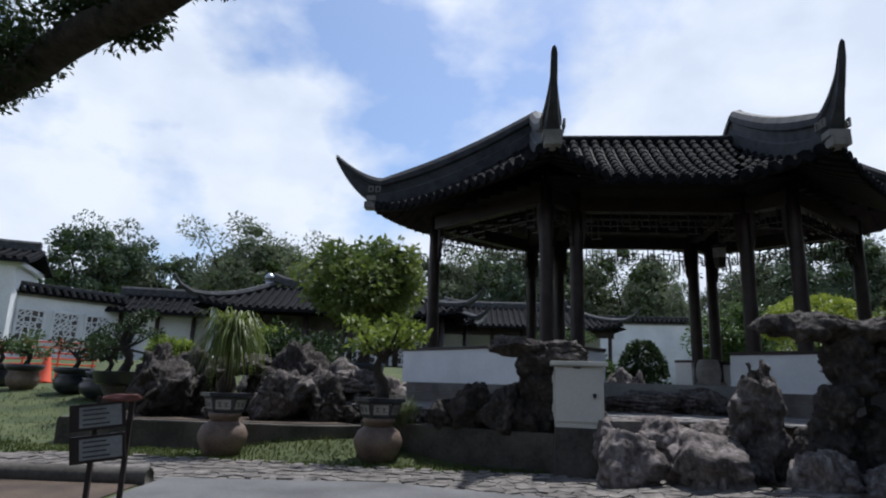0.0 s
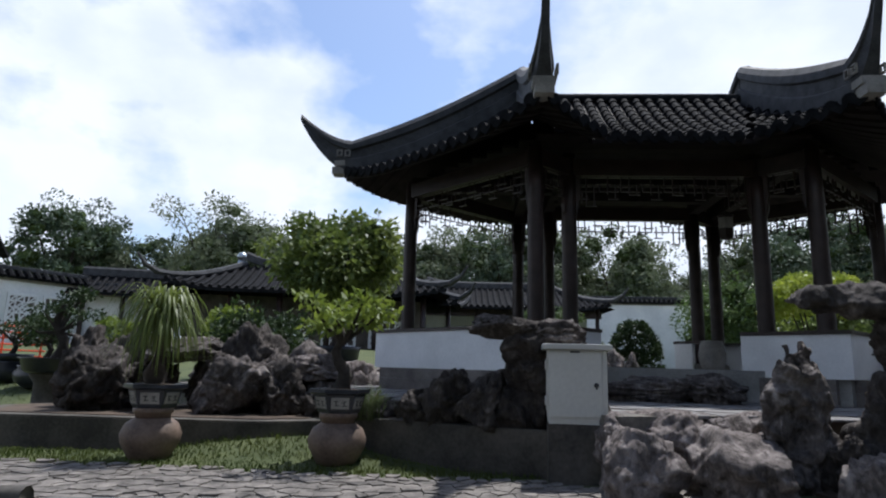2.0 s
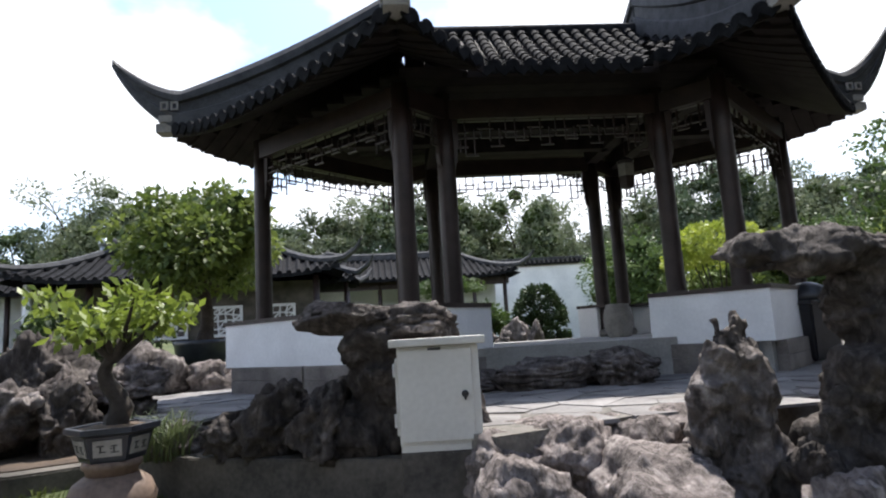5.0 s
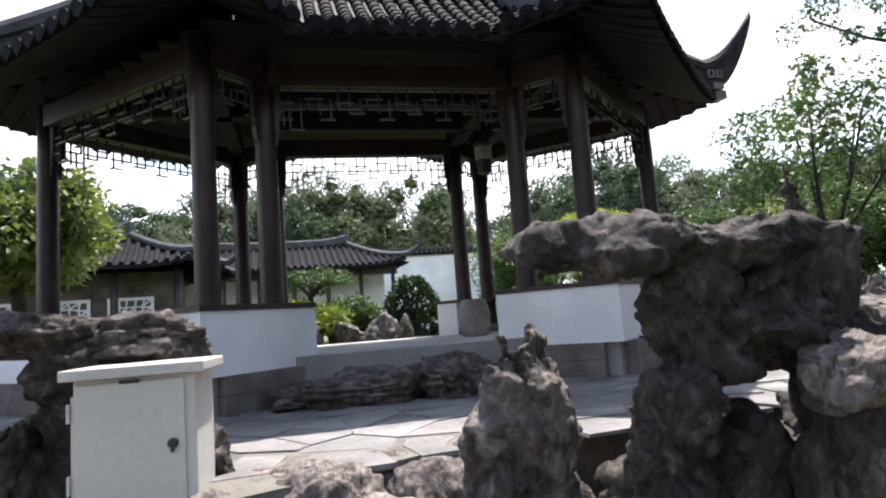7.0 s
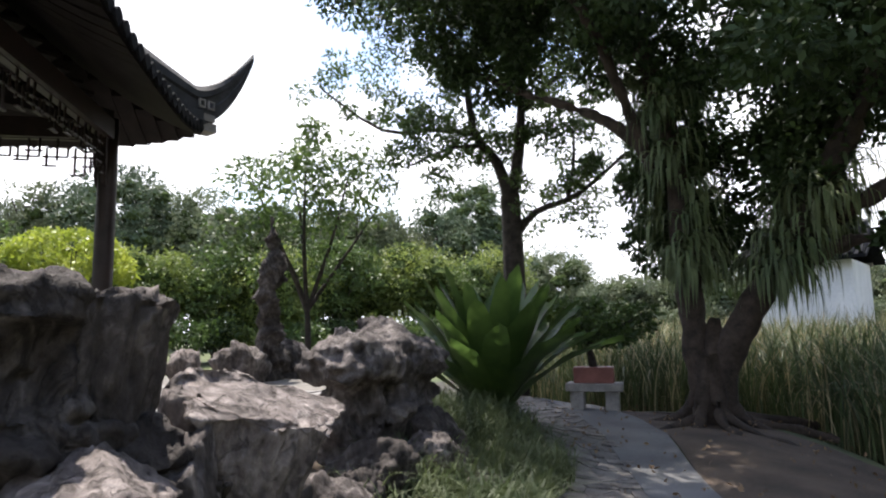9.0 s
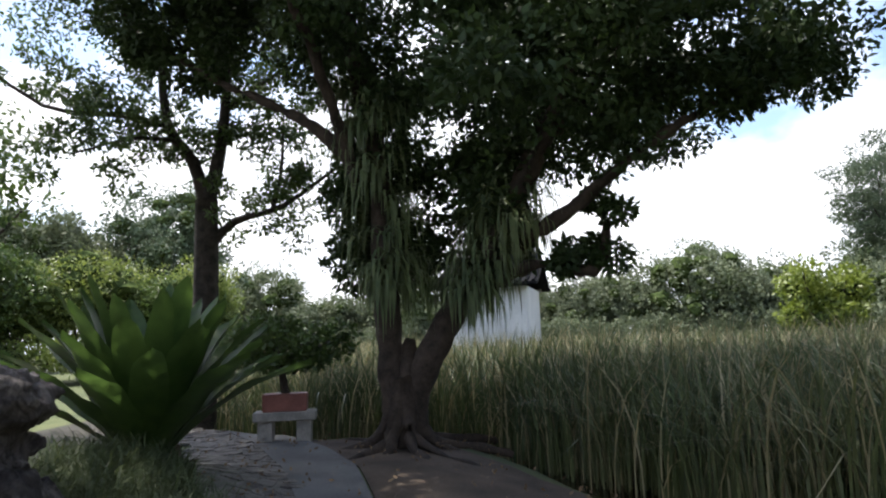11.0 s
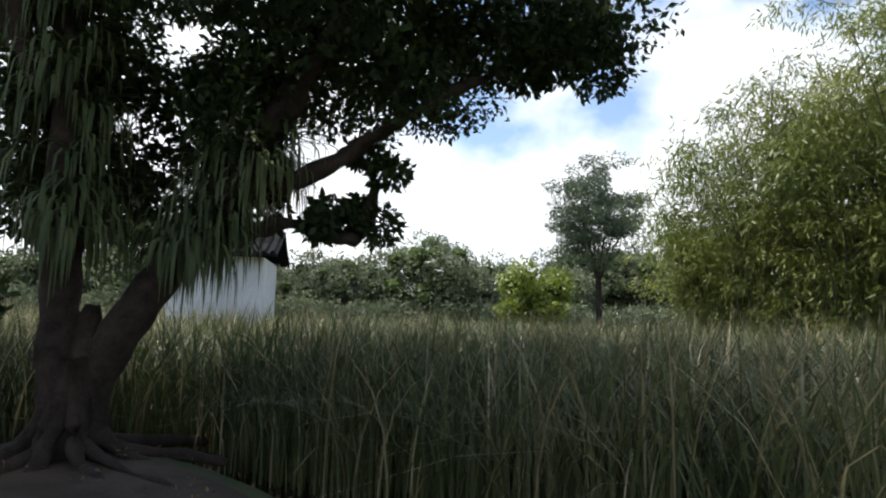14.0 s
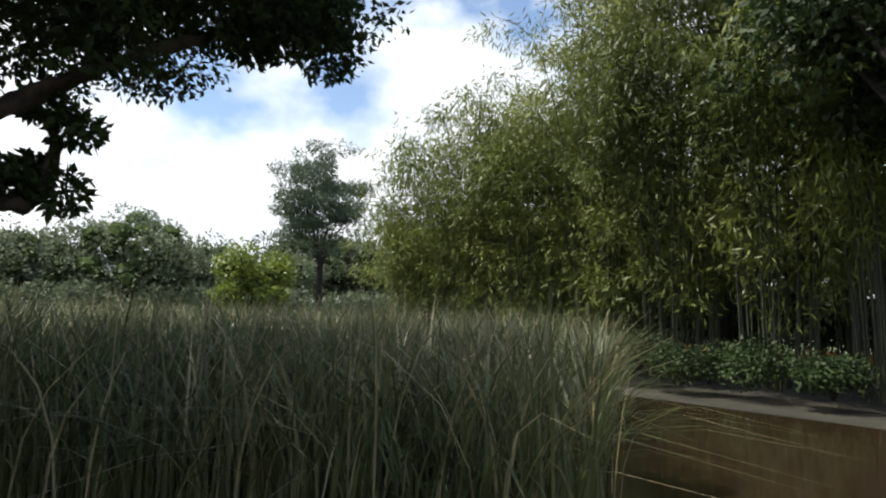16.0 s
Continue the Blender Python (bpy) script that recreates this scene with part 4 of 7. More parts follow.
# great pierced rock: ledge, neck, crossing arm, two legs and a sill under the hole
fused_rock("pierced_rock", [(-0.46, 0, 1.50, 0.38, 0.26, 0.11, 4), (-0.08, 0, 1.50, 0.46, 0.30, 0.13, 0), (0.30, 0, 1.49, 0.34, 0.30, 0.14, 0), (-0.66, 0.02, 1.49, 0.16, 0.18, 0.09, 20),
                            (0.04, 0, 1.24, 0.24, 0.25, 0.24, 0), (0.42, 0, 1.26, 0.24, 0.25, 0.26, 0), (0.24, 0.02, 1.14, 0.44, 0.27, 0.16, 0),
                            (0.06, -0.03, 1.05, 0.24, 0.25, 0.15, 0), (0.46, -0.05, 1.08, 0.36, 0.25, 0.12, 10), (0.80, -0.06, 0.98, 0.34, 0.24, 0.17, 0), (1.05, -0.03, 0.82, 0.22, 0.22, 0.18, 0),
                            (-0.13, 0, 0.83, 0.18, 0.24, 0.26, 0), (-0.20, 0, 0.54, 0.28, 0.27, 0.32, 0), (-0.28, -0.04, 0.22, 0.36, 0.30, 0.32, 0),
                            (0.72, 0, 0.70, 0.16, 0.25, 0.26, 0), (0.70, 0, 0.40, 0.28, 0.28, 0.36, 0), (0.82, -0.02, 0.10, 0.42, 0.30, 0.30, 0),
                            (0.30, 0.03, 0.43, 0.36, 0.25, 0.30, 0), (0.24, 0, 0.10, 0.46, 0.28, 0.26, 0)],
           0.018, M_ROCKD, "large pierced grey-brown limestone with an overhanging ledge", 11, 0.055, pose(3.8, 5.8, 0.02))
table_rock(4.42, 5.74, 0.0, 1.61, 0.25, 0.24, 121, M_ROCKD, -22, "tall dark overhanging rock with a pale flat top", 0.72)
for i, (x, y, z, sx, sy, sz, mt) in enumerate(((4.74, 5.62, 0.62, 0.17, 0.24, 0.28, M_ROCK), (4.72, 5.50, 0.05, 0.26, 0.22, 0.50, M_ROCKD), (4.27, 5.38, 0.80, 0.34, 0.22, 0.22, M_PALE), (4.20, 5.42, 0.05, 0.30, 0.22, 0.58, M_ROCKD), (4.62, 5.12, 0.1, 0.24, 0.2, 0.3, M_ROCK), (5.72, 5.78, 0.2, 0.28, 0.24, 0.30, M_ROCK), (6.05, 5.95, 0.25, 0.22, 0.20, 0.28, M_ROCKD),
                                               (7.25, 6.15, 0.35, 0.32, 0.26, 0.3, M_ROCKD), (6.45, 6.10, 0.3, 0.30, 0.26, 0.30, M_ROCKD), (7.05, 6.05, 0.3, 0.26, 0.22, 0.26, M_ROCK), (5.55, 5.95, 0.3, 0.28, 0.24, 0.26, M_ROCK), (7.2, 5.7, 0.22, 0.22, 0.2, 0.14, M_PALE), (8.0, 5.75, 0.1, 0.22, 0.2, 0.12, M_PALE), (5.3, 5.0, 0.1, 0.18, 0.16, 0.12, M_ROCK))):
    rock("edge_rock", x, y, z, sx, sy, sz, 130 + i, mt, i * 41 - 38, "pinkish-grey boulder of the path rockery", 6, sub=5, rough=0.18, holes=0.15)
table_rock(5.08, 5.66, 0.05, 1.30, 0.48, 0.36, 141, M_PALE, -20, "broad pinkish overhanging rock in the path rockery", 0.30, (-0.12, 0.14))
fused_rock("edge_rock", [(-0.30, 0, 0.80, 0.40, 0.34, 0.20, 0), (0.22, 0, 0.84, 0.48, 0.38, 0.24, 0), (-0.18, 0, 0.45, 0.26, 0.26, 0.36, 0), (0.34, 0, 0.42, 0.34, 0.30, 0.38, 0), (0.05, 0, 0.10, 0.60, 0.40, 0.24, 0)],
           0.022, M_ROCK, "grey overhanging rock at the end of the court", 146, 0.05, pose(6.95, 6.5, 0.40, 0, 0, -10))
for i, (x, y, sx, sy, sz) in enumerate(((3.0, 9.0, 0.75, 0.42, 0.18), (3.75, 8.95, 0.5, 0.4, 0.22), (2.4, 9.25, 0.4, 0.3, 0.12))):
    rock("entrance_step_rock", x, y, COURT_Z, sx, sy, sz, 160 + i, M_ROCK, i * 20, "dark natural rock step at the pavilion entrance", 3, holes=0.2, sub=5)


# ---- vegetation makers ----
def tree(name, x, y, z, trunk_h, trunk_r, crown, crown_r, n_leaf, leaf, seed, mat, bark, label, lean=(0, 0), limbs=6, aspect=0.5, category="tree", group="", squash=0.75, clumps=26, droop=0.3, clump=0.30, limb_r=0.35, top=1.0, core=True):
    """A tree: tapered trunk, forked limbs, and a crown of leaf clumps at the limbs' ends."""
    g = random.Random(seed)
    t = thing(name, x, y, z, 0, label, category, group)
    bm = bmesh.new()
    fork = Vector((lean[0], lean[1], trunk_h))
    tube(bm, spline([(0, 0, -0.1), (lean[0] * 0.3 + trunk_r * 0.5, lean[1] * 0.3, trunk_h * 0.45), fork], 8), [trunk_r * (1.45 - 0.75 * min(1, i / 3)) if i < 3 else trunk_r * (0.9 - 0.03 * i) for i in range(8)], 10)
    centres = []
    for i in range(limbs):
        a = 2 * math.pi * (i + 0.6 * g.random()) / limbs
        rr = crown_r * (0.45 + 0.4 * g.random())
        end = fork + Vector((math.cos(a) * rr, math.sin(a) * rr, crown * (0.3 + 0.5 * g.random())))
        midp = fork.lerp(end, 0.5) + Vector((g.uniform(-.2, .2), g.uniform(-.2, .2), g.uniform(-.1, .3))) * crown_r * 0.25
        tube(bm, spline([fork - Vector((0, 0, trunk_h * 0.08)), midp, end], 6), [trunk_r * limb_r * (1.9 - 0.3 * k) * 0.85 for k in range(6)], 7)
        for j in range(2):
            q = midp.lerp(end, 0.3 + 0.5 * j)
            e2 = q + Vector((g.uniform(-1, 1), g.uniform(-1, 1), g.uniform(0.0, 0.8))) * crown_r * 0.35
            tube(bm, [q, q.lerp(e2, 0.5) + Vector((0, 0, 0.05)), e2], [trunk_r * limb_r * 0.5, trunk_r * limb_r * 0.35, trunk_r * limb_r * 0.15], 5)
            centres.append((*e2, clump * (0.7 + 0.5 * g.random())))
        centres.append((*end, clump * (0.9 + 0.5 * g.random())))
    for i in range(clumps):
        d = Vector((g.gauss(0, 1), g.gauss(0, 1), g.gauss(0, 1))).normalized() * (0.45 + 0.5 * g.random())
        c = fork + Vector((d.x * crown_r, d.y * crown_r, crown * 0.48 * top + d.z * crown * 0.5))
        centres.append((*c, clump * (0.55 + 0.7 * g.random())))
    part("trunk", bm, bark, t, "", True)
    # solid dark balls added inside the crown to block light and give shade
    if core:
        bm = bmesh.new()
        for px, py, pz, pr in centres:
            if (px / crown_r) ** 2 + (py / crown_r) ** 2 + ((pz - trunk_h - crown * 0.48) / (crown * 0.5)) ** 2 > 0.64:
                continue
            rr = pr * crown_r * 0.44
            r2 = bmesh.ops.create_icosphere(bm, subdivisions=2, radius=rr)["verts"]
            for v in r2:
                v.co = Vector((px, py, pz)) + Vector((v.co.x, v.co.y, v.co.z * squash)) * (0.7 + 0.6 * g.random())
        part("dark_crown_core", bm, M_INNER, t, "solid filler balls in the crown, inner shade in their dark colour")
    me = leaves("crown", centres, (crown_r, crown_r, crown_r * squash), n_leaf, leaf, seed, aspect, droop, 0.35)
    mesh_part("crown", me, mat, t)
    return t


def shrub(name, x, y, z, r, h, n, leaf, seed, mat, label, category="shrub", group="", dome=False, lift=0.0):
    """A low bush: short stems under clumps of leaves; dome: clipped round."""
    g = random.Random(seed)
    t = thing(name, x, y, z, 0, label, category, group)
    bm = bmesh.new()
    cs = []
    for i in range(7):
        a = i * 0.9
        e = Vector((math.cos(a) * r * 0.55, math.sin(a) * r * 0.55, lift + h * (0.5 + 0.3 * g.random())))
        tube(bm, [(0, 0, -0.05), e * 0.5 + Vector((0, 0, h * 0.1)), e], [0.03, 0.022, 0.01], 5)
        cs.append((*e, 0.45))
    part("stems", bm, M_BARK, t)
    if dome:
        cs = []
        for i in range(260):
            u, a = g.random(), g.random() * 2 * math.pi
            zz = u
            rad = math.sqrt(max(0, 1 - zz * zz)) ** 0.8
            cs.append((math.cos(a) * r * rad * 0.93, math.sin(a) * r * rad * 0.93, h * 0.06 + zz * h * 0.9, 0.11))
        for i in range(60):
            a = g.random() * 6.28
            cs.append((math.cos(a) * r * 0.85, math.sin(a) * r * 0.85, h * 0.15 * g.random(), 0.12))
    else:
        for i in range(14):
            d = Vector((g.gauss(0, 1), g.gauss(0, 1), g.gauss(0, 0.6))).normalized() * (0.4 + 0.5 * g.random())
            cs.append((d.x * r, d.y * r, h * 0.6 + d.z * h * 0.4, 0.35 + 0.2 * g.random()))
    if lift:
        cs = [(p[0], p[1], p[2] + lift, p[3]) for p in cs]
    mesh_part("crown", leaves("crown", cs, (r, r, min(r, h) * 0.9), n, leaf, seed, 0.5, 0.1, 0.3), mat, t)
    return t


# ---- trees and plants ----
# great tree on the bank, two leaning stems, limbs reaching over the pond
big = thing("banyan_tree", 12.35, 4.85, 0.05, 0, "large dark forked tree draped with hanging ferns on the pond bank", "tree")
bt = bmesh.new()
limbs = [([(0, 0.1, -0.2), (0.0, 0.13, 0.7), (0.05, 0.18, 1.6), (0.1, 0.24, 2.6), (0.1, 0.32, 4.2), (0.2, 0.8, 6.2)], 0.17, 0.14),
         ([(0.05, -0.12, -0.2), (0.02, -0.2, 0.8), (0.0, -0.6, 1.6), (0.0, -1.2, 2.5), (0.1, -1.8, 3.7), (0.3, -2.6, 5.6)], 0.20, 0.15),
         ([(0.0, -1.2, 2.1), (-0.1, -1.8, 2.35), (-0.1, -2.4, 2.25), (0.0, -2.7, 2.35), (0, -2.8, 2.95)], 0.095, 0.04),
         ([(0.0, -1.5, 2.6), (-0.2, -2.3, 3.05), (-0.3, -3.2, 3.75), (-0.3, -4.3, 4.4), (-0.3, -5.3, 4.7)], 0.105, 0.04),
         ([(0.1, 0.3, 3.4), (0.0, 1.0, 4.3), (0.1, 1.9, 4.9), (0.2, 3.0, 5.5), (0.2, 4.2, 6.5)], 0.095, 0.02),
         ([(0.1, 0.6, 3.6), (-0.8, 0.9, 5.0), (-2.0, 1.3, 6.2), (-3.0, 1.6, 7.4)], 0.10, 0.03),
         ([(0.1, -1.8, 3.5), (-1.0, -2.4, 5.0), (-2.4, -3.0, 6.2)], 0.10, 0.03),
         ([(0.2, 0.7, 5.8), (-0.2, 2.2, 7.2), (-0.6, 4.4, 7.9)], 0.11, 0.05), ([(0.2, -2.4, 5.2), (1.4, -3.0, 6.8)], 0.12, 0.06),
         ([(0.1, -1.9, 3.9), (0.0, -3.2, 5.4), (-0.2, -4.6, 6.4)], 0.12, 0.05)]
for pts, r0, r1 in limbs:
    tube(bt, spline(pts, 40), [r0 + (r1 - r0) * i / 39 + (0.05 * (1 - i / 5) if (i < 5 and pts[0][2] < 0) else 0) for i in range(40)], 22)
tube(bt, [(0.02, -0.02, -0.2), (0.02, -0.02, 0.6), (0.02, -0.08, 1.1), (0.0, -0.12, 1.45)], [0.24, 0.19, 0.14, 0.06], 20)
for k in range(13):                             # root flare
    a, q = k * 0.483 + 0.2 * (k % 2), 0.75 + 0.33 * (k % 3)
    c, d = math.cos(a), math.sin(a)
    tube(bt, spline([(c * 0.10, d * 0.10, 0.95), (c * 0.22, d * 0.22, 0.40), (c * 0.42, d * 0.42, 0.12), (c * q, d * q, -0.01), (c * (q + 0.35), d * (q + 0.35), -0.10)], 12), [0.10 - 0.006 * u for u in range(12)], 9)
bt.normal_update()
for v in bt.verts:                              # fluted, knotted bark
    p = v.co
    v.co = p + v.normal * (0.10 * (abs(noise.noise(Vector((p.x * 5, p.y * 5, p.z * 0.9)))) - 0.22) + 0.03 * noise.noise(p * 9))
part("trunk", bt, M_BARK2, big, "", True)
gb = random.Random(5)
cl = []
for pts, r0, r1 in limbs:
    sp = spline(pts, 12)
    for p in sp[5:]:
        if (p.z > 3.0 or len(pts) == 5) and p.y < (1.0 if p.z < 5.0 else 1.7):
            for k in range(4 if p.z > 3.4 else 2 if p.z > 3.0 else 1):
                f = 1.0 if p.z > 3.0 else 0.5
                cl.append((p.x + f * gb.uniform(-.5, .5), p.y + f * gb.uniform(-.5, .5), p.z + f * gb.uniform(-0.05, 0.7), f * (0.26 + 0.26 * gb.random())))
for i in range(290):
    a, rr = gb.random() * 6.283, math.sqrt(gb.random())
    yy = math.sin(a) * rr * 3.9 - 2.2
    cl.append((math.cos(a) * rr * 3.6 + 0.3, yy, (3.5 if yy < -0.6 else 4.9) + 3.8 * gb.random() + 0.24 * abs(yy), 0.38 + 0.3 * gb.random()))
for i in range(200):                            # high canopy added over the path, mostly out of view, to shade it
    cl.append((gb.uniform(-4.2, 2.5), gb.uniform(0.2, 5.2), gb.uniform(6.9, 8.6), 0.42 + 0.25 * gb.random()))
for i in range(22):                             # leaves at the end of the limb over the path
    cl.append((0.2 + gb.gauss(0, .3), gb.uniform(2.4, 4.4), gb.uniform(5.4, 6.9), 0.22 + 0.16 * gb.random()))
for i in range(46):                             # thinner growth between the stems
    cl.append((gb.uniform(0.3, 1.6), gb.uniform(-1.6, 1.0), gb.uniform(2.3, 4.4), 0.34))
mesh_part("crown", leaves("crown", cl, (1, 1, 0.8), 185000, 0.115, 7, 0.5, 0.3, 0.3), M_LEAFD, big)
# ferns hanging from the stems
gh = np.random.default_rng(3)
rt_ = []
for pts, n0, lo_, hi_ in ((limbs[0][0], 42, 20, 35), (limbs[1][0], 34, 19, 32)):
    sp = spline(pts, 40)
    for k in range(n0):
        p = sp[int(gh.integers(lo_, hi_))]
        a0 = gh.random() * 6.283
        for q in range(34):
            a = a0 + gh.normal() * 0.75
            rt_.append((p.x + math.cos(a0) * 0.2 + gh.normal() * 0.05, p.y + math.sin(a0) * 0.2 + gh.normal() * 0.05, p.z + gh.normal() * 0.07, a))
rt_ = np.array(rt_)
n_h = len(rt_)
rows_h = []
ln_h = 0.12 + 0.5 * gh.random(n_h) ** 1.5
out_h = 0.08 + 0.46 * gh.random(n_h)
for i in range(6):
    t = i / 5
    outw = np.stack([np.cos(rt_[:, 3]), np.sin(rt_[:, 3]), 0 * rt_[:, 3]], 1)
    sd = np.stack([-np.sin(rt_[:, 3]), np.cos(rt_[:, 3]), 0 * rt_[:, 3]], 1)
    p = rt_[:, :3] + outw * (out_h * math.sin(min(1, t * 1.3) * 1.57))[:, None]
    p[:, 2] += 0.12 * math.sin(t * 3.14) - ln_h * t ** 1.6
    w = 0.034 * (1 - t ** 3) + 0.002
    rows_h += [p - sd * w / 2, p + sd * w / 2]
vh = np.stack(rows_h, 1).reshape(-1, 3)
qh = np.array([[2 * i, 2 * i + 1, 2 * i + 3, 2 * i + 2] for i in range(5)])[None]
hf = mesh_part("hanging_fern", np_mesh("hanging_fern", vh, (np.arange(n_h)[:, None, None] * 12 + qh).reshape(-1, 4)), M_HANG, big, "long drooping fern fronds hanging from the stems")
tagged(hf, kind="stuff")

# bare-stemmed tree behind the fern
fk = thing("forked_tree", 15.3, 8.95, 0.1, 0, "tall dark forked tree with a thin airy crown", "tree")
b = bmesh.new()
cl = []
gk = random.Random(12)


def fk_pt(s, u, d=0.0):
    """A place s to one side, u up and d deeper in the tree's own frame."""
    return Vector((0.5 * s + 0.866 * d, -0.866 * s + 0.5 * d, u))


for pts, r0, r1 in (([(0, -0.2, 0), (0.03, 1.6, 0), (0.0, 4.15, 0)], 0.27, 0.21), ([(0, 4.0, 0), (-0.25, 4.9, 0.1), (-0.75, 5.7, 0.2), (-0.9, 7.5, 0.3)], 0.15, 0.06), ([(0, 4.0, 0), (0.2, 5.1, -0.1), (0.3, 6.2, 0), (0.4, 8.5, 0)], 0.15, 0.06),
                    ([(-0.7, 5.6, 0.2), (-1.5, 5.75, 0.3), (-2.8, 5.8, 0.4), (-4.2, 6.8, 0.3)], 0.07, 0.02), ([(0.05, 3.2, 0), (0.5, 3.75, -0.1), (1.4, 4.1, -0.2), (2.5, 5.0, -0.2)], 0.10, 0.03), ([(1.2, 4.05, -0.2), (1.4, 4.9, 0), (1.5, 6.2, 0.3)], 0.05, 0.02),
                    ([(-0.55, 5.3, 0.1), (-1.3, 5.1, -0.4), (-2.2, 4.6, -0.8)], 0.05, 0.015), ([(0.3, 6.0, 0), (1.2, 7.0, 0.5), (2.2, 7.8, 0.7)], 0.07, 0.02), ([(-0.85, 7.0, 0.2), (-2.0, 8.2, -0.3), (-3.0, 8.8, -0.5)], 0.06, 0.02), ([(0.35, 7.4, 0), (-0.4, 8.8, -0.6)], 0.06, 0.03)):
    sp = spline([fk_pt(*p) for p in pts], 10)
    tube(b, sp, [r0 + (r1 - r0) * k / 9 for k in range(10)], 9)
    if r1 < 0.15:
        for p in sp[3:]:
            for q in range(3):
                cl.append((p.x + gk.gauss(0, .4), p.y + gk.gauss(0, .4), p.z + gk.gauss(0.1, .4), 0.2 + 0.18 * gk.random()))
for q in range(150):
    p = fk_pt(gk.uniform(-3.4, 2.2), gk.uniform(7.0, 10.5), gk.gauss(0, 1.3))
    cl.append((*p, 0.5 + 0.3 * gk.random()))
part("trunk", b, M_BARK, fk, "", True)
mesh_part("crown", leaves("crown", cl, (1, 1, 0.7), 42000, 0.10, 13, 0.5, 0.3, 0.2), M_LEAF, fk)
tree("airy_tree", 13.6, 13.2, 0.4, 1.6, 0.09, 4.8, 2.0, 5200, 0.13, 14, M_LEAF, M_BARK, "slender airy young tree with fine foliage", (0, 0), 7, clump=0.26, limb_r=0.4, core=False)
# potted round-headed tree beside the pavilion
tree("potted_tree", -2.05, 16.9, 1.35, 1.15, 0.17, 2.35, 1.66, 13000, 0.17, 15, M_LEAFBAM, M_BARK2, "broad round-headed green tree in a dark pot", (0, 0), 7, clump=0.34, clumps=40, squash=0.8)
b = lathe([(0.42, 0), (0.55, 0.1), (0.6, 0.4), (0.64, 0.5), (0.58, 0.5), (0.5, 0.42)], 24)
tagged(part("plant_pot", b, M_GLAZE, None, "", True, pose(-2.05, 16.9, 0.9)), "large dark glazed pot holding the round-headed tree", "pot")
shrub("clipped_bush", 5.65, 17.3, 0.75, 0.70, 1.55, 9000, 0.09, 16, M_LEAFD, "dark clipped dome-shaped evergreen bush", dome=True)
shrub("golden_bush", 10.5, 17.2, 0.5, 1.35, 1.05, 9000, 0.10, 17, M_GOLD, "bright yellow-green clipped round bush on bare stems", dome=True, lift=2.1)
b = rock_bm(1.0, 0.9, 0.9, 44, 4, 0.25, 0.2, 0.7)
tagged(part("mound_rock", b, M_ROCKD, None, "", True, pose(10.4, 17.2, 0.95)), "dark boulder mound under the golden bush", "rock")
for i, (x, y, z, r, h, mt) in enumerate(((-2.9, 13.3, 0.6, 0.95, 1.5, M_LEAFD), (3.4, 16.8, 0.9, 0.8, 0.9, M_LEAFY), (4.4, 17.6, 0.9, 0.6, 1.0, M_LEAF), (2.3, 18.5, 1.0, 0.7, 0.8, M_LEAFY), (8.6, 12.6, 0.6, 0.5, 0.8, M_LEAFY),
                                        (-5.9, 13.8, 0.75, 0.55, 1.0, M_LEAFY), (-3.9, 14.6, 0.7, 0.6, 1.5, M_LEAFY), (13.0, 12.0, 0.3, 0.5, 0.6, M_LEAFY))):
    shrub("garden_shrub", x, y, z, r, h, 2600, 0.12, 30 + i, mt, "leafy garden shrub beside the court" if mt is not M_LEAFD else "dark rounded evergreen shrub", group="garden shrubs")

tree("cloud_pruned_tree", 3.25, 17.4, 0.8, 1.25, 0.09, 0.55, 0.8, 5200, 0.06, 18, M_LEAF, M_BARK, "small flat-topped cloud-pruned garden tree", (0.15, 0), 6, squash=0.28, clump=0.34, clumps=16, core=False)

# far woods, avenue trees and bamboo
gw = random.Random(9)
# behind the pavilion and buildings
for i in range(30):
    a = -34 + i * 3.4 + gw.uniform(-1, 1)
    dist = gw.uniform(50, 66)
    x, y = 2 + dist * math.sin(radians(a)), 6 + dist * math.cos(radians(a))
    pine = gw.random() < 0.35
    h = gw.uniform(10.5, 15)
    tree("woodland_tree", x, y, 1.0, h * 0.16, 0.28, h * 0.84, h * 0.36, 13000, 0.31, 200 + i, M_PINE if pine else M_LEAFFAR, M_BARK, "tall woodland tree behind the garden walls", group="woodland trees", clump=0.26, clumps=60)
# green belt between pavilion and pond
for i in range(12):
    x, y = 15.5 + i * 2.1 + gw.uniform(-.6, .6), 30 - i * 0.95 + gw.uniform(-1.2, 1.2)
    h = gw.uniform(4.3, 5.6) if i < 3 else gw.uniform(5.2, 6.8)
    tree("lawn_tree", x, y, 0.3, h * 0.14, 0.12, h * 0.84, h * 0.46, 11000, 0.16, 260 + i, M_LEAFBAM if i % 3 else M_LEAF, M_BARK, "bushy light green tree on the far lawn", group="lawn trees", clump=0.32, clumps=60)
for i in range(17):
    shrub("lawn_shrub", 13.6 + i * 1.75 + gw.uniform(-.5, .5), 28.2 - i * 0.82 + gw.uniform(-.8, .8), 0.2, 1.35, 1.5 + 0.5 * gw.random(), 2200, 0.16, 640 + i, (M_LEAF, M_LEAFD, M_LEAFBAM)[i % 3], "leafy green shrub under the lawn trees", group="lawn shrubs")
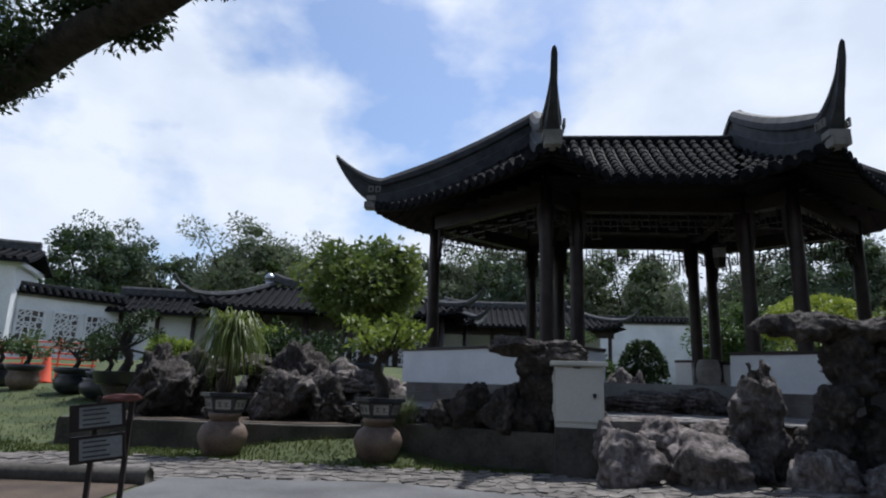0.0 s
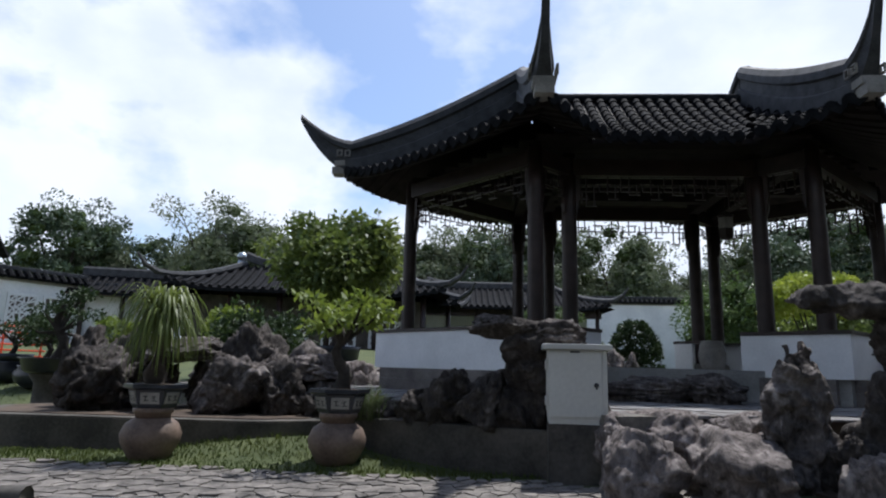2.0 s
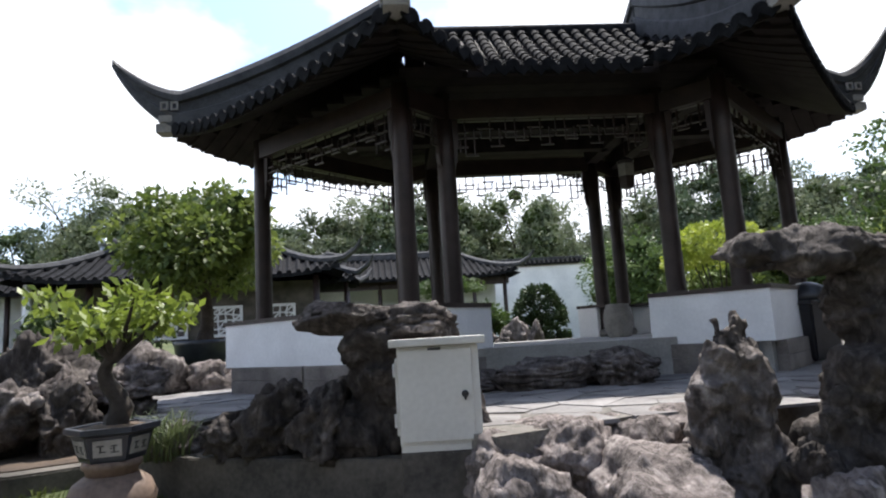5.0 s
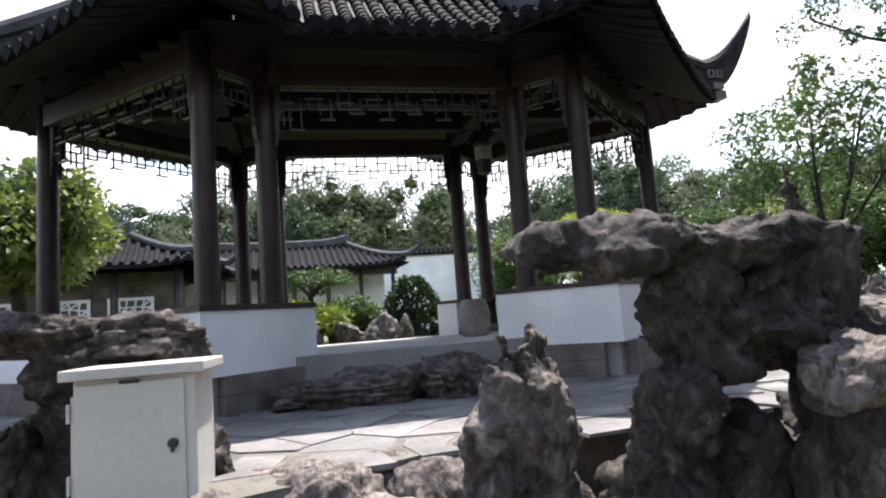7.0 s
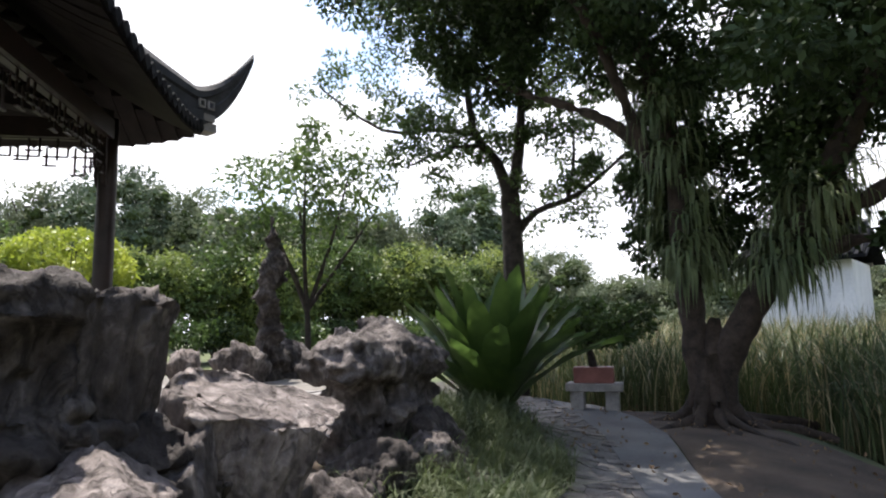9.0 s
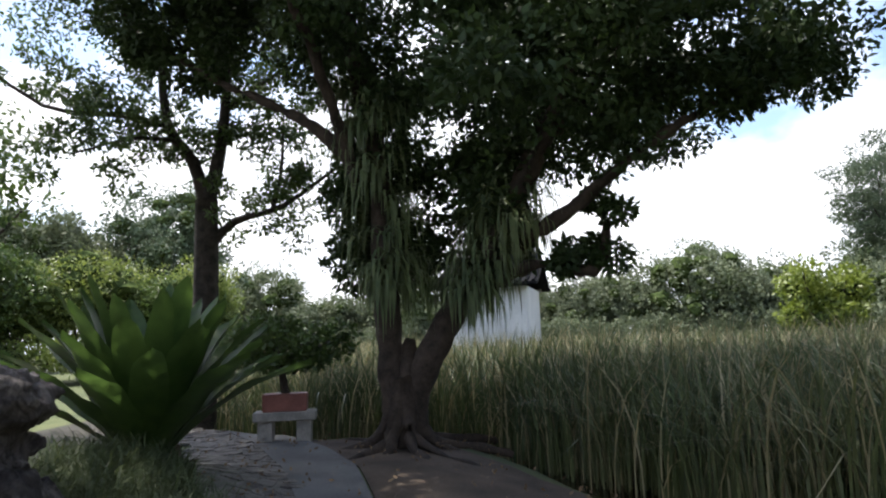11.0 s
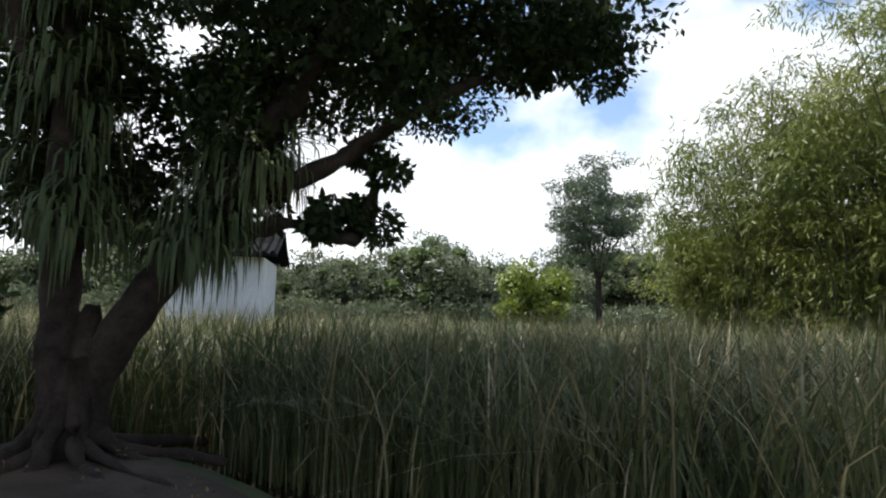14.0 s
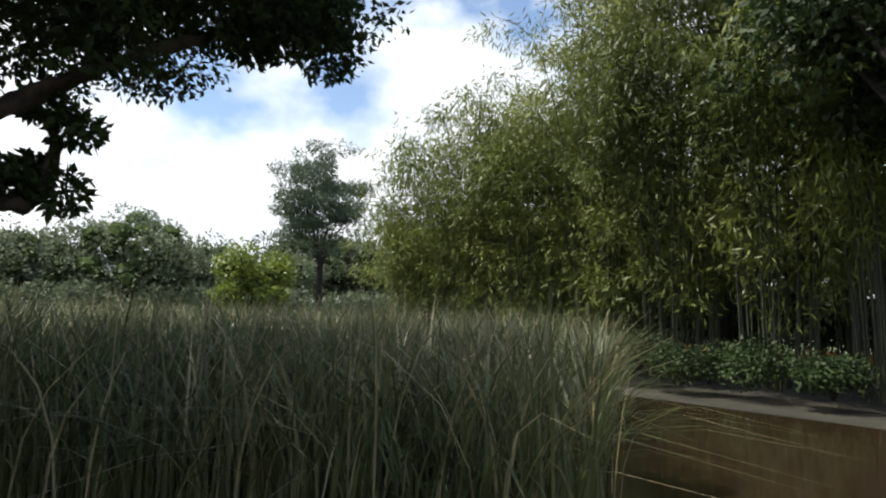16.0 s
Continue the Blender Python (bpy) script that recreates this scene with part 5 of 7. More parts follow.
# beyond the pond
for i in range(26):
    a = 60 + i * 3.0
    dist = gw.uniform(74, 92)
    x, y = 5 + dist * math.sin(radians(a)), 3 + dist * math.cos(radians(a))
    h = gw.uniform(6.5, 14)
    tree("pondside_tree", x, y, 0.2, h * 0.08, 0.25, h * 0.9, h * 0.6, 9500, 0.4, 320 + i, M_LEAFFAR, M_BARK, "rounded tree on the far side of the pond", group="pondside trees", clump=0.28, clumps=60)
tree("conifer_tree", 37.5, -18.3, 0.0, 4.2, 0.26, 8.4, 3.1, 24000, 0.26, 400, M_PINE, M_BARK, "tall open-crowned tree on the pond lawn", (0.3, 0), 9, aspect=0.2, squash=0.45, clump=0.30, clumps=44, limb_r=0.16, core=False)
for i in range(30):
    a = 62 + i * 2.55
    shrub("pondside_shrub", 5 + 71 * math.sin(radians(a)), 3 + 71 * math.cos(radians(a)), 0.0, 3.0, 2.4 + 0.6 * (i % 3), 1500, 0.4, 900 + i, M_LEAFFAR, "low bushy shrub along the far pond bank", group="pondside shrubs")
tree("willow_bush", 39, -14.5, 0.0, 0.8, 0.2, 4.6, 2.4, 5000, 0.3, 401, M_LEAFY, M_BARK, "pale yellow-green bushy tree beside the pond", clump=0.35, clumps=24)


def bamboo(x, y, z, r, h, n, seed, label, low=0.35):
    """A bamboo stand: many culms arching out under narrow leaves."""
    g = random.Random(seed)
    t = thing("bamboo_clump", x, y, z, 0, label, "bamboo", "bamboo clumps")
    cs = []
    for i in range(n):
        a = g.random() * 6.283
        rr = r * 0.35 * math.sqrt(g.random())
        hh = h * (0.55 + 0.5 * g.random())
        ox, oy = math.cos(a), math.sin(a)
        arch = r * (0.35 + 0.75 * g.random())
        pts = [(ox * rr, oy * rr, -0.2), (ox * (rr + arch * 0.12), oy * (rr + arch * 0.12), hh * 0.45), (ox * (rr + arch * 0.5), oy * (rr + arch * 0.5), hh * 0.84), (ox * (rr + arch), oy * (rr + arch), hh * 0.92)]
        sp = spline(pts, 11)
        bm = bmesh.new()
        tube(bm, sp, [0.036 - 0.003 * k for k in range(11)], 5)
        part("culm", bm, M_CULM, t)
        for k in range(11):
            if sp[k].z > h * low * (0.7 + 0.6 * g.random()):
                for q in range(2):
                    cs.append((sp[k].x + g.uniform(-.7, .7), sp[k].y + g.uniform(-.7, .7), sp[k].z + g.uniform(-.7, .4), 0.45 + 0.45 * g.random()))
    mesh_part("foliage", leaves("foliage", cs, (1, 1, 0.7), n * 850, 0.27, seed, 0.17, 0.9, 0.05), M_BAMBOO, t, "narrow arching bamboo leaves")
    return t


for i, (x, y, r, h, n, low) in enumerate(((22.5, -15.4, 3.1, 10.6, 34, 0.03), (19.5, -15.5, 3.0, 11.6, 34, 0.08), (16.4, -15, 3.0, 13.0, 34, 0.14), (13.6, -14.6, 3.0, 14.2, 34, 0.18), (10.8, -14.2, 2.8, 14.2, 32, 0.2), (8.2, -14, 2.8, 14.0, 30, 0.28), (26.2, -16.2, 2.5, 7.6, 28, 0.02), (25.0, -16.8, 2.8, 9.2, 26, 0.04),
                                              (14.5, -20, 3.4, 13.5, 28, 0.2), (5.4, -13.5, 2.8, 13, 26, 0.3), (9.5, -19, 3.2, 14, 26, 0.2), (20, -20.5, 3, 12.5, 24, 0.05))):
    bamboo(x, y, 0.0, r, h, n, 500 + i, "tall feathery bamboo clump on the pond bank", low)
# dense trees behind the bamboo
for i in range(14):
    x, y = -2 + i * 3.0, -24.5 - 2.0 * (i % 3)
    tree("backing_tree", x, y, -0.1, 0.8, 0.2, 8.0 - 0.25 * max(0, i - 7), 2.9, 3600, 0.34, 470 + i, M_LEAFFAR, M_BARK, "dense dark tree behind the bamboo", group="backing trees", clump=0.36, clumps=36)
for i in range(20):
    shrub("understory_shrub", -3 + i * 2.1, -25.5 - 0.8 * (i % 2), -0.2, 1.9, 2.6 + 0.4 * (i % 3), 2600, 0.26, 560 + i, M_LEAFD, "dark dense shrub under the trees behind the bamboo", group="understory shrubs")
# tree leaning over the far bank and the low growth under the bamboo
tree("bank_tree", 6.3, -11.6, -0.1, 4.6, 0.28, 7.4, 4.3, 26000, 0.20, 590, M_LEAFD, M_BARK, "tall dark tree spreading over the pond bank", (0.4, 1.2), 9, clump=0.26, clumps=70)
for i, (x, y, r, h) in enumerate(((9.2, -12.2, 0.8, 0.8), (11.0, -12.6, 1.0, 1.0), (12.6, -12.4, 0.9, 0.9), (14.2, -12.9, 1.0, 1.2), (16.0, -13.4, 1.0, 1.3), (17.8, -13.6, 0.9, 1.4), (7.2, -12.6, 0.9, 0.9))):
    shrub("bank_shrub", x, y, -0.1, r, h, 2600, 0.11, 600 + i, M_LEAFD, "low dark bush at the foot of the bamboo", group="bank shrubs")
# unseen trees added behind the walk to close the garden and block skylight
for i in range(9):
    x, y = -26 + i * 3.6, -11 - 1.5 * (i % 3)
    tree("unseen_screen_tree", x, y, -0.3, 2.0, 0.25, 8.0, 3.6, 5000, 0.32, 450 + i, M_LEAFFAR, M_BARK, "unseen broad green tree added behind the walk to block skylight", group="garden trees", clump=0.3, clumps=40)

# reeds
gr = np.random.default_rng(11)
roots = []
while len(roots) < 60000:
    x, y = gr.uniform(8, 50), gr.uniform(-17, 13)
    d = pond_depth(x, y)
    if d < 0.25 or (x - 9.2) < (-(y + 2.5)) * 0.53 and y < 3:
        continue
    near = math.hypot(x - 6, y - 3)
    if gr.random() > min(1.0, (9.0 / near) ** 1.5):
        continue
    roots.append((x, y, -0.55))
reed = mesh_part("reeds", blades("reeds", roots, 2.05, 0.026, 0.38, 4, 5, 0.6), M_REED)
tagged(reed, "dense bed of tall green reeds standing in the pond", "reeds", kind="stuff")
dry = [(x + gr.uniform(-.2, .2), y + gr.uniform(-.2, .2), -0.45) for x, y, z in roots[::4]]
reed = mesh_part("dry_reeds", blades("dry_reeds", dry, 2.06, 0.022, 0.42, 14, 5, 0.6), M_STRAW)
tagged(reed, "straw-coloured dry reed blades among the green", "reeds", kind="stuff")

# flower strip beyond the bamboo
fl = [(x, -22.0 + 0.4 * math.sin(x), 0.3, 0.35) for x in np.arange(4, 27, 0.35)]
ob = mesh_part("flower_bed", leaves("flower_bed", fl, (1, 1, 0.7), 5000, 0.14, 91, 0.6, 0.0, 0.2), M_FLOWER)
tagged(ob, "low strip of orange and yellow flowers beyond the bamboo", "flowers", kind="stuff")


# ---- cabinet, jars, bin, seat and other things of the garden ----
cab = thing("electric_cabinet", 1.50, 6.74, 0.08, -9, "cream painted metal electric cabinet on a concrete plinth", "cabinet")
part("plinth", boxed(-0.25, -0.18, -0.1, 0.25, 0.18, 0.43, 0.012), M_CONCD, cab, "stained concrete plinth")
part("base_frame", boxed(-0.245, -0.175, 0.43, 0.245, 0.175, 0.47, 0.003), M_BOX, cab)
part("body", boxed(-0.25, -0.18, 0.47, 0.25, 0.18, 1.055, 0.006), M_BOX, cab)
part("lid", boxed(-0.295, -0.225, 1.058, 0.295, 0.235, 1.105, 0.008), M_BOX, cab)
door = part("cabinet_door", boxed(-0.24, -0.193, 0.49, 0.205, -0.181, 1.035, 0.004), M_BOX, cab)
part("door_edge", boxed(-0.265, -0.17, 0.53, -0.251, -0.11, 0.99, 0.003), M_BOX, cab)
b = lathe([(0.022, 0), (0.022, 0.012), (0.012, 0.02)], 14)
bmesh.ops.transform(b, matrix=pose(0.155, -0.193, 0.76, 90), verts=b.verts)
box(b, 0.148, -0.217, 0.725, 0.162, -0.202, 0.775)
part("lock_handle", b, M_BLACK, door, "black round lock with a hanging key flap")
part("vent_slot", boxed(-0.06, -0.198, 1.03, 0.02, -0.186, 1.045), M_BLACK, cab)
for zc in (0.62, 0.92):
    part("hinge", boxed(-0.278, -0.185, zc - 0.04, -0.265, -0.155, zc + 0.04, 0.003), M_BOX, cab)


def jar_plant(x, y, z, r, kind, seed):
    """A glazed tray with a trained plant on an upturned terracotta jar."""
    j = lathe([(0.17, 0), (0.21, 0.03), (0.30, 0.17), (0.315, 0.25), (0.27, 0.35), (0.19, 0.40), (0.16, 0.41)], 36)
    bmesh.ops.scale(j, vec=(r, r, 1), verts=j.verts)
    jar = tagged(part("terracotta_jar", j, M_JAR, None, "", True, pose(x, y, z)), "bulbous brown terracotta jar used as a plant stand", "jar", "jar stands")
    j = lathe([(0.175, 0.395), (0.185, 0.44), (0.205, 0.45), (0.21, 0.475), (0.205, 0.50), (0.16, 0.50)], 36)
    bmesh.ops.scale(j, vec=(r, r, 1), verts=j.verts)
    part("collar", j, M_JAR, jar, "thick rolled terracotta collar", True)
    t = thing("bonsai", x, y, z + 0.5, 10, "bonsai plant in a dark blue glazed six-sided tray", "plant", "bonsai on jars")
    b = lathe([(0.20, 0), (0.21, 0.02), (0.255, 0.17), (0.30, 0.19), (0.30, 0.225), (0.26, 0.225), (0.25, 0.2)], 6)
    tray = part("tray", b, M_GLAZE, t)
    for k in range(6):
        a = math.radians(60 * k + 30)
        c = Vector((math.cos(a), math.sin(a), 0))
        p = boxed(-0.085, -0.004, -0.055, 0.085, 0.004, 0.055)
        bmesh.ops.transform(p, matrix=Matrix.Translation(c * 0.205 + Vector((0, 0, 0.095))) @ pose(0, 0, 0, 0, 0, math.degrees(a) + 90) @ pose(0, 0, 0, 13), verts=p.verts)
        panel = part("tray_panel", p, M_STONE, tray, "pale panel with dark brush strokes")
        ink = bmesh.new()
        for (u, v, w, h) in ((-0.04, 0.02, 0.045, 0.008), (-0.04, 0.0, 0.01, 0.05), (-0.03, -0.02, 0.04, 0.008), (0.04, 0.018, 0.04, 0.008), (0.04, -0.004, 0.008, 0.05), (0.045, -0.025, 0.05, 0.007), (0.03, 0.0, 0.03, 0.006)):
            box(ink, u - w / 2, -0.0075, v - h / 2, u + w / 2, -0.003, v + h / 2)
        bmesh.ops.transform(ink, matrix=Matrix.Translation(c * 0.205 + Vector((0, 0, 0.095))) @ pose(0, 0, 0, 0, 0, math.degrees(a) + 90) @ pose(0, 0, 0, 13), verts=ink.verts)
        part("brush_strokes", ink, M_INK, tray)
    part("soil", lathe([(0.25, 0.19), (0.23, 0.215), (0.1, 0.23)], 6), M_SOIL, t)
    tr = bmesh.new()
    g = random.Random(seed)
    if kind == "palm":
        tube(tr, [(0, 0, 0.2), (-0.02, 0.0, 0.32), (0.0, 0, 0.5), (0.01, 0, 0.85)], [0.09, 0.12, 0.045, 0.03], 9)
        part("trunk", tr, M_BARK2, t, "swollen brown stem base", True)
        roots_ = [(g.uniform(-.04, .04), g.uniform(-.04, .04), 0.8 + g.uniform(-0.1, 0.1)) for _ in range(300)]
        gg = np.random.default_rng(seed)
        n = len(roots_)
        rr = np.array(roots_)
        a = gg.random(n) * 6.283
        out = np.stack([np.cos(a), np.sin(a), 0 * a], 1)
        sd = np.stack([-np.sin(a), np.cos(a), 0 * a], 1)
        reach = 0.15 + 0.38 * gg.random(n)
        up = 0.10 + 0.32 * gg.random(n)
        fall = 0.45 + 0.5 * gg.random(n)
        rows = []
        for i in range(8):
            u = i / 7
            p = rr + out * (reach * (1 - (1 - u) ** 2))[:, None]
            p[:, 2] += up * math.sin(min(1, u * 2.2) * 1.57) - fall * max(0, u - 0.25) ** 1.35
            w = 0.011 * (1 - u ** 2) + 0.001
            rows += [p - sd * w, p + sd * w]
        v = np.stack(rows, 1).reshape(-1, 3)
        q = np.array([[2 * i, 2 * i + 1, 2 * i + 3, 2 * i + 2] for i in range(7)])[None]
        mesh_part("fronds", np_mesh("fronds", v, (np.arange(n)[:, None, None] * 16 + q).reshape(-1, 4)), M_LEAFBAM, t, "long thin weeping leaves")
    else:
        tube(tr, spline([(0, 0, 0.18), (0.05, 0.02, 0.36), (-0.06, 0, 0.55), (0.0, 0, 0.72)], 8), [0.075, 0.09, 0.08, 0.065, 0.055, 0.05, 0.04, 0.03], 8)
        cs = []
        for i in range(9):
            a = i * 0.75
            e = Vector((math.cos(a) * g.uniform(.15, .42), math.sin(a) * g.uniform(.15, .42), g.uniform(0.78, 1.12)))
            br = tube(bmesh.new(), [(0, 0, 0.66), (e.x * 0.5, e.y * 0.5, 0.82), e], [0.028, 0.018, 0.008], 6)
            part("branch", br, M_BARK, t, "", True)
            cs.append((*e, 0.20))
        part("trunk", tr, M_BARK, t, "knotted dark trunk", True)
        mesh_part("crown", leaves("crown", cs, (1, 1, 0.5), 800, 0.085, seed, 0.5, 0.0, 0.1), M_LEAFY, t, "bright yellow-green leaves")
    return t


jar_plant(-2.50, 7.55, 0.0, 0.9, "palm", 3)
jar_plant(-0.67, 7.45, 0.0, 0.9, "bonsai", 4)

# wheeled bin beside the pavilion
bn = thing("litter_bin", 6.54, 9.53, COURT_Z - 0.02, 8, "black plastic wheeled litter bin with a domed lid", "bin")
b = bmesh.new()
r0 = [b.verts.new(p) for p in ((-0.19, -0.19, 0.04), (0.19, -0.19, 0.04), (0.19, 0.19, 0.04), (-0.19, 0.19, 0.04))]
r1 = [b.verts.new(p) for p in ((-0.25, -0.25, 0.72), (0.25, -0.25, 0.72), (0.25, 0.25, 0.72), (-0.25, 0.25, 0.72))]
for k in range(4):
    b.faces.new((r0[k], r0[(k + 1) % 4], r1[(k + 1) % 4], r1[k]))
b.faces.new(list(reversed(r0)))
b.faces.new(r1)
bmesh.ops.bevel(b, geom=list(b.edges), offset=0.025, segments=2, affect="EDGES")
part("body", b, M_BLACK, bn)
part("rim", boxed(-0.27, -0.27, 0.70, 0.27, 0.27, 0.75, 0.015), M_BLACK, bn)
part("dome_lid", lathe([(0.25, 0.75), (0.24, 0.82), (0.19, 0.92), (0.08, 0.97), (0.02, 0.98)], 20), M_BLACK, bn, "", True)
part("label_sticker", boxed(0.06, -0.262, 0.42, 0.15, -0.236, 0.56), M_WHITE, bn, "pale grey sticker")
for k in (-1, 1):
    w = lathe([(0.07, -0.02), (0.08, -0.01), (0.08, 0.01), (0.07, 0.02)], 18)
    bmesh.ops.transform(w, matrix=pose(k * 0.2, 0.2, 0.08, 0, 90), verts=w.verts)
    part("wheel", w, M_BLACK, bn, "", True)

# stoneware drum inside the pavilion
s = lathe([(0.155, 0), (0.17, 0.03), (0.21, 0.16), (0.215, 0.27), (0.19, 0.40), (0.165, 0.45), (0.17, 0.47), (0.13, 0.48)], 28)
tagged(part("drum_stool", s, M_STONE, None, "", True, pose(4.88, 11.3, FLOOR_Z)), "grey-brown stoneware drum on the pavilion floor", "stool")
# hanging lantern
ln = thing("hanging_lantern", *(PAV @ Vector((1.35, -0.2, 3.28))), 0, "small dark hexagonal lantern hanging from the pavilion beam", "lantern")
part("cage", lathe([(0.05, -0.16), (0.10, -0.14), (0.12, 0.0), (0.12, 0.22), (0.14, 0.24), (0.05, 0.3)], 6), M_WOOD, ln)
part("glass", lathe([(0.122, 0.02), (0.124, 0.2)], 6), M_STONE, ln, "grey frosted lantern glass")
part("chain", lathe([(0.008, 0.3), (0.008, 0.6)], 6), M_WOOD, ln)

# stone seat with bonsai on the bank
st = thing("stone_seat", 12.75, 6.55, 0.08, 102, "grey granite slab seat on two stone blocks", "seat")
part("slab", boxed(-0.42, -0.2, 0.36, 0.42, 0.2, 0.48, 0.015), M_STONE, st)
for k in (-0.26, 0.26):
    part("support", boxed(k - 0.1, -0.16, -0.1, k + 0.1, 0.16, 0.36, 0.012), M_STONE, st)
rb = thing("potted_shrub", 12.75, 6.55, 0.56, 102, "bushy dark green bonsai shrub in a red clay trough", "plant")
part("trough", boxed(-0.3, -0.15, 0.0, 0.3, 0.15, 0.24, 0.02), M_REDPOT, rb)
b = bmesh.new()
cs = []
gx = random.Random(8)
tube(b, [(0, 0, 0.2), (0.05, 0, 0.5), (-0.05, 0, 0.8)], [0.07, 0.05, 0.04], 7)
for i in range(18):
    a = i * 0.7
    e = Vector((math.cos(a) * gx.uniform(.2, .85), math.sin(a) * gx.uniform(.2, .6), gx.uniform(0.62, 1.2)))
    tube(b, [(0, 0, 0.65), (e.x * 0.4, e.y * 0.4, e.z * 0.75), e], [0.03, 0.02, 0.008], 5)
    cs.append((*e, 0.26))
part("trunk", b, M_BARK, rb)
mesh_part("crown", leaves("crown", cs, (1, 1, 0.55), 4200, 0.085, 8, 0.5, 0.1, 0.15), M_LEAF, rb)

# bird's nest fern
fern = thing("nest_fern", 9.5, 6.72, 0.42, 0, "large bird's nest fern with broad upright green fronds", "fern")
gf = random.Random(2)
for i in range(44):
    a = i * 2.399
    inner = i / 44
    ln_f = 1.85 - 0.1 * inner + gf.uniform(-.12, .12)
    spread_f = 0.95 - 0.75 * inner
    wmax = 0.10 + 0.05 * gf.random()
    b = bmesh.new()
    o, sd = Vector((math.cos(a), math.sin(a), 0)), Vector((-math.sin(a), math.cos(a), 0))
    rows = []
    for k in range(13):
        t = k / 12
        p = o * (0.08 + ln_f * (spread_f * t * 0.62 + 0.14 * t * t)) + Vector((0, 0, ln_f * (t * (1.05 - 0.36 * spread_f) - 0.30 * spread_f * t * t)))
        w = wmax * min(1.0, (0.06 + t * 2.4) ** 0.8) * (1 - t ** 6) ** 0.7 + 0.006
        wav = 0.02 * math.sin(t * 19 + i)
        rows.append([b.verts.new(p - sd * w + Vector((0, 0, 0.045 + wav))), b.verts.new(p), b.verts.new(p + sd * w + Vector((0, 0, 0.045 - wav)))])
    for r1, r2 in zip(rows, rows[1:]):
        b.faces.new((r1[0], r1[1], r2[1], r2[0]))
        b.faces.new((r1[1], r1[2], r2[2], r2[1]))
    part("frond", b, M_FERN, fern, "", True)
part("root_ball", rock_bm(0.3, 0.3, 0.25, 3, 3), M_SOIL, fern, "dark fibrous root ball", True)

# mondo grass over the mound
ga = np.random.default_rng(21)
gr_roots = []
for (cx, cy, rr, n) in ((5.75, 5.5, 0.32, 700), (6.5, 5.6, 0.55, 1200), (7.4, 5.9, 0.6, 1400), (7.9, 6.3, 0.7, 1400), (5.9, 5.15, 0.3, 400), (8.5, 6.3, 0.5, 900), (6.9, 5.7, 0.6, 1700), (8.0, 6.0, 0.65, 1900), (8.75, 6.45, 0.5, 1100), (5.5, 5.35, 0.28, 700), (5.3, 5.0, 0.28, 800), (5.85, 5.2, 0.35, 900), (-0.45, 7.9, 0.2, 260)):
    for k in range(n):
        a, q = ga.random() * 6.283, math.sqrt(ga.random()) * rr
        x, y = cx + math.cos(a) * q, cy + math.sin(a) * q
        gr_roots.append((x, y, ground_z(x, y) if cx > 0 else 0.4))
ob = mesh_part("mondo_grass", blades("mondo_grass", gr_roots, 0.40, 0.012, 0.75, 9, 5, 0.6), M_HANG)
tagged(ob, "tufts of dark narrow-leaved grass between the rocks", "grass", kind="stuff")
# lawn tufts near the walk
tuft = []
for k in range(24000):
    x, y = ga.uniform(-9, 1.2), ga.uniform(6.7, 8.4) if ga.random() < 0.6 else ga.uniform(6.9, 14)
    if y < 6.85 - 0.1125 * (x + 1.2):
        continue
    if -5.2 < x < -0.9 and y > 8.1:
        continue
    tuft.append((x, y, ground_z(x, y) - 0.01))
ob = mesh_part("lawn_grass", blades("lawn_grass", tuft, 0.07, 0.012, 0.5, 10, 2, 0.5), M_BLADE)
tagged(ob, "short uneven lawn grass with dry patches", "grass", kind="stuff")

# tall scholar's rock and further rocks on the court
fused_rock("scholar_rock", [(0, 0, 0.35, 0.42, 0.36, 0.5, 0), (-0.02, 0, 1.0, 0.28, 0.24, 0.5, 0), (-0.08, 0, 1.7, 0.24, 0.2, 0.5, 30), (0.08, 0, 2.2, 0.17, 0.15, 0.5, 0), (-0.02, 0, 2.7, 0.1, 0.1, 0.35, 0)], 0.045, M_ROCKD, "tall slender dark scholar's rock standing on the court", 41, 0.12, pose(11.2, 11.85, 0.45))
for i, (x, y, sx, sz) in enumerate(((10.3, 11.6, 0.5, 0.5), (10.0, 12.5, 0.4, 0.4), (12.1, 12.2, 0.5, 0.45), (13.0, 13.2, 0.6, 0.5), (9.2, 12.9, 0.45, 0.5), (14.2, 12.6, 0.5, 0.6), (4.0, 16.5, 0.5, 0.42), (4.8, 16.6, 0.42, 0.45), (3.2, 16.2, 0.5, 0.36), (6.8, 16.2, 0.6, 0.25), (4.4, 16.05, 0.3, 0.3), (2.5, 16.5, 0.45, 0.4), (5.15, 16.15, 0.26, 0.4))):
    rock("court_rock", x, y, ground_z(x, y) if y > 16 else 0.5, sx, sx * 0.8, sz, 170 + i, (M_ROCK, M_PALE)[i % 2], i * 33, "grey limestone on the far side of the court")


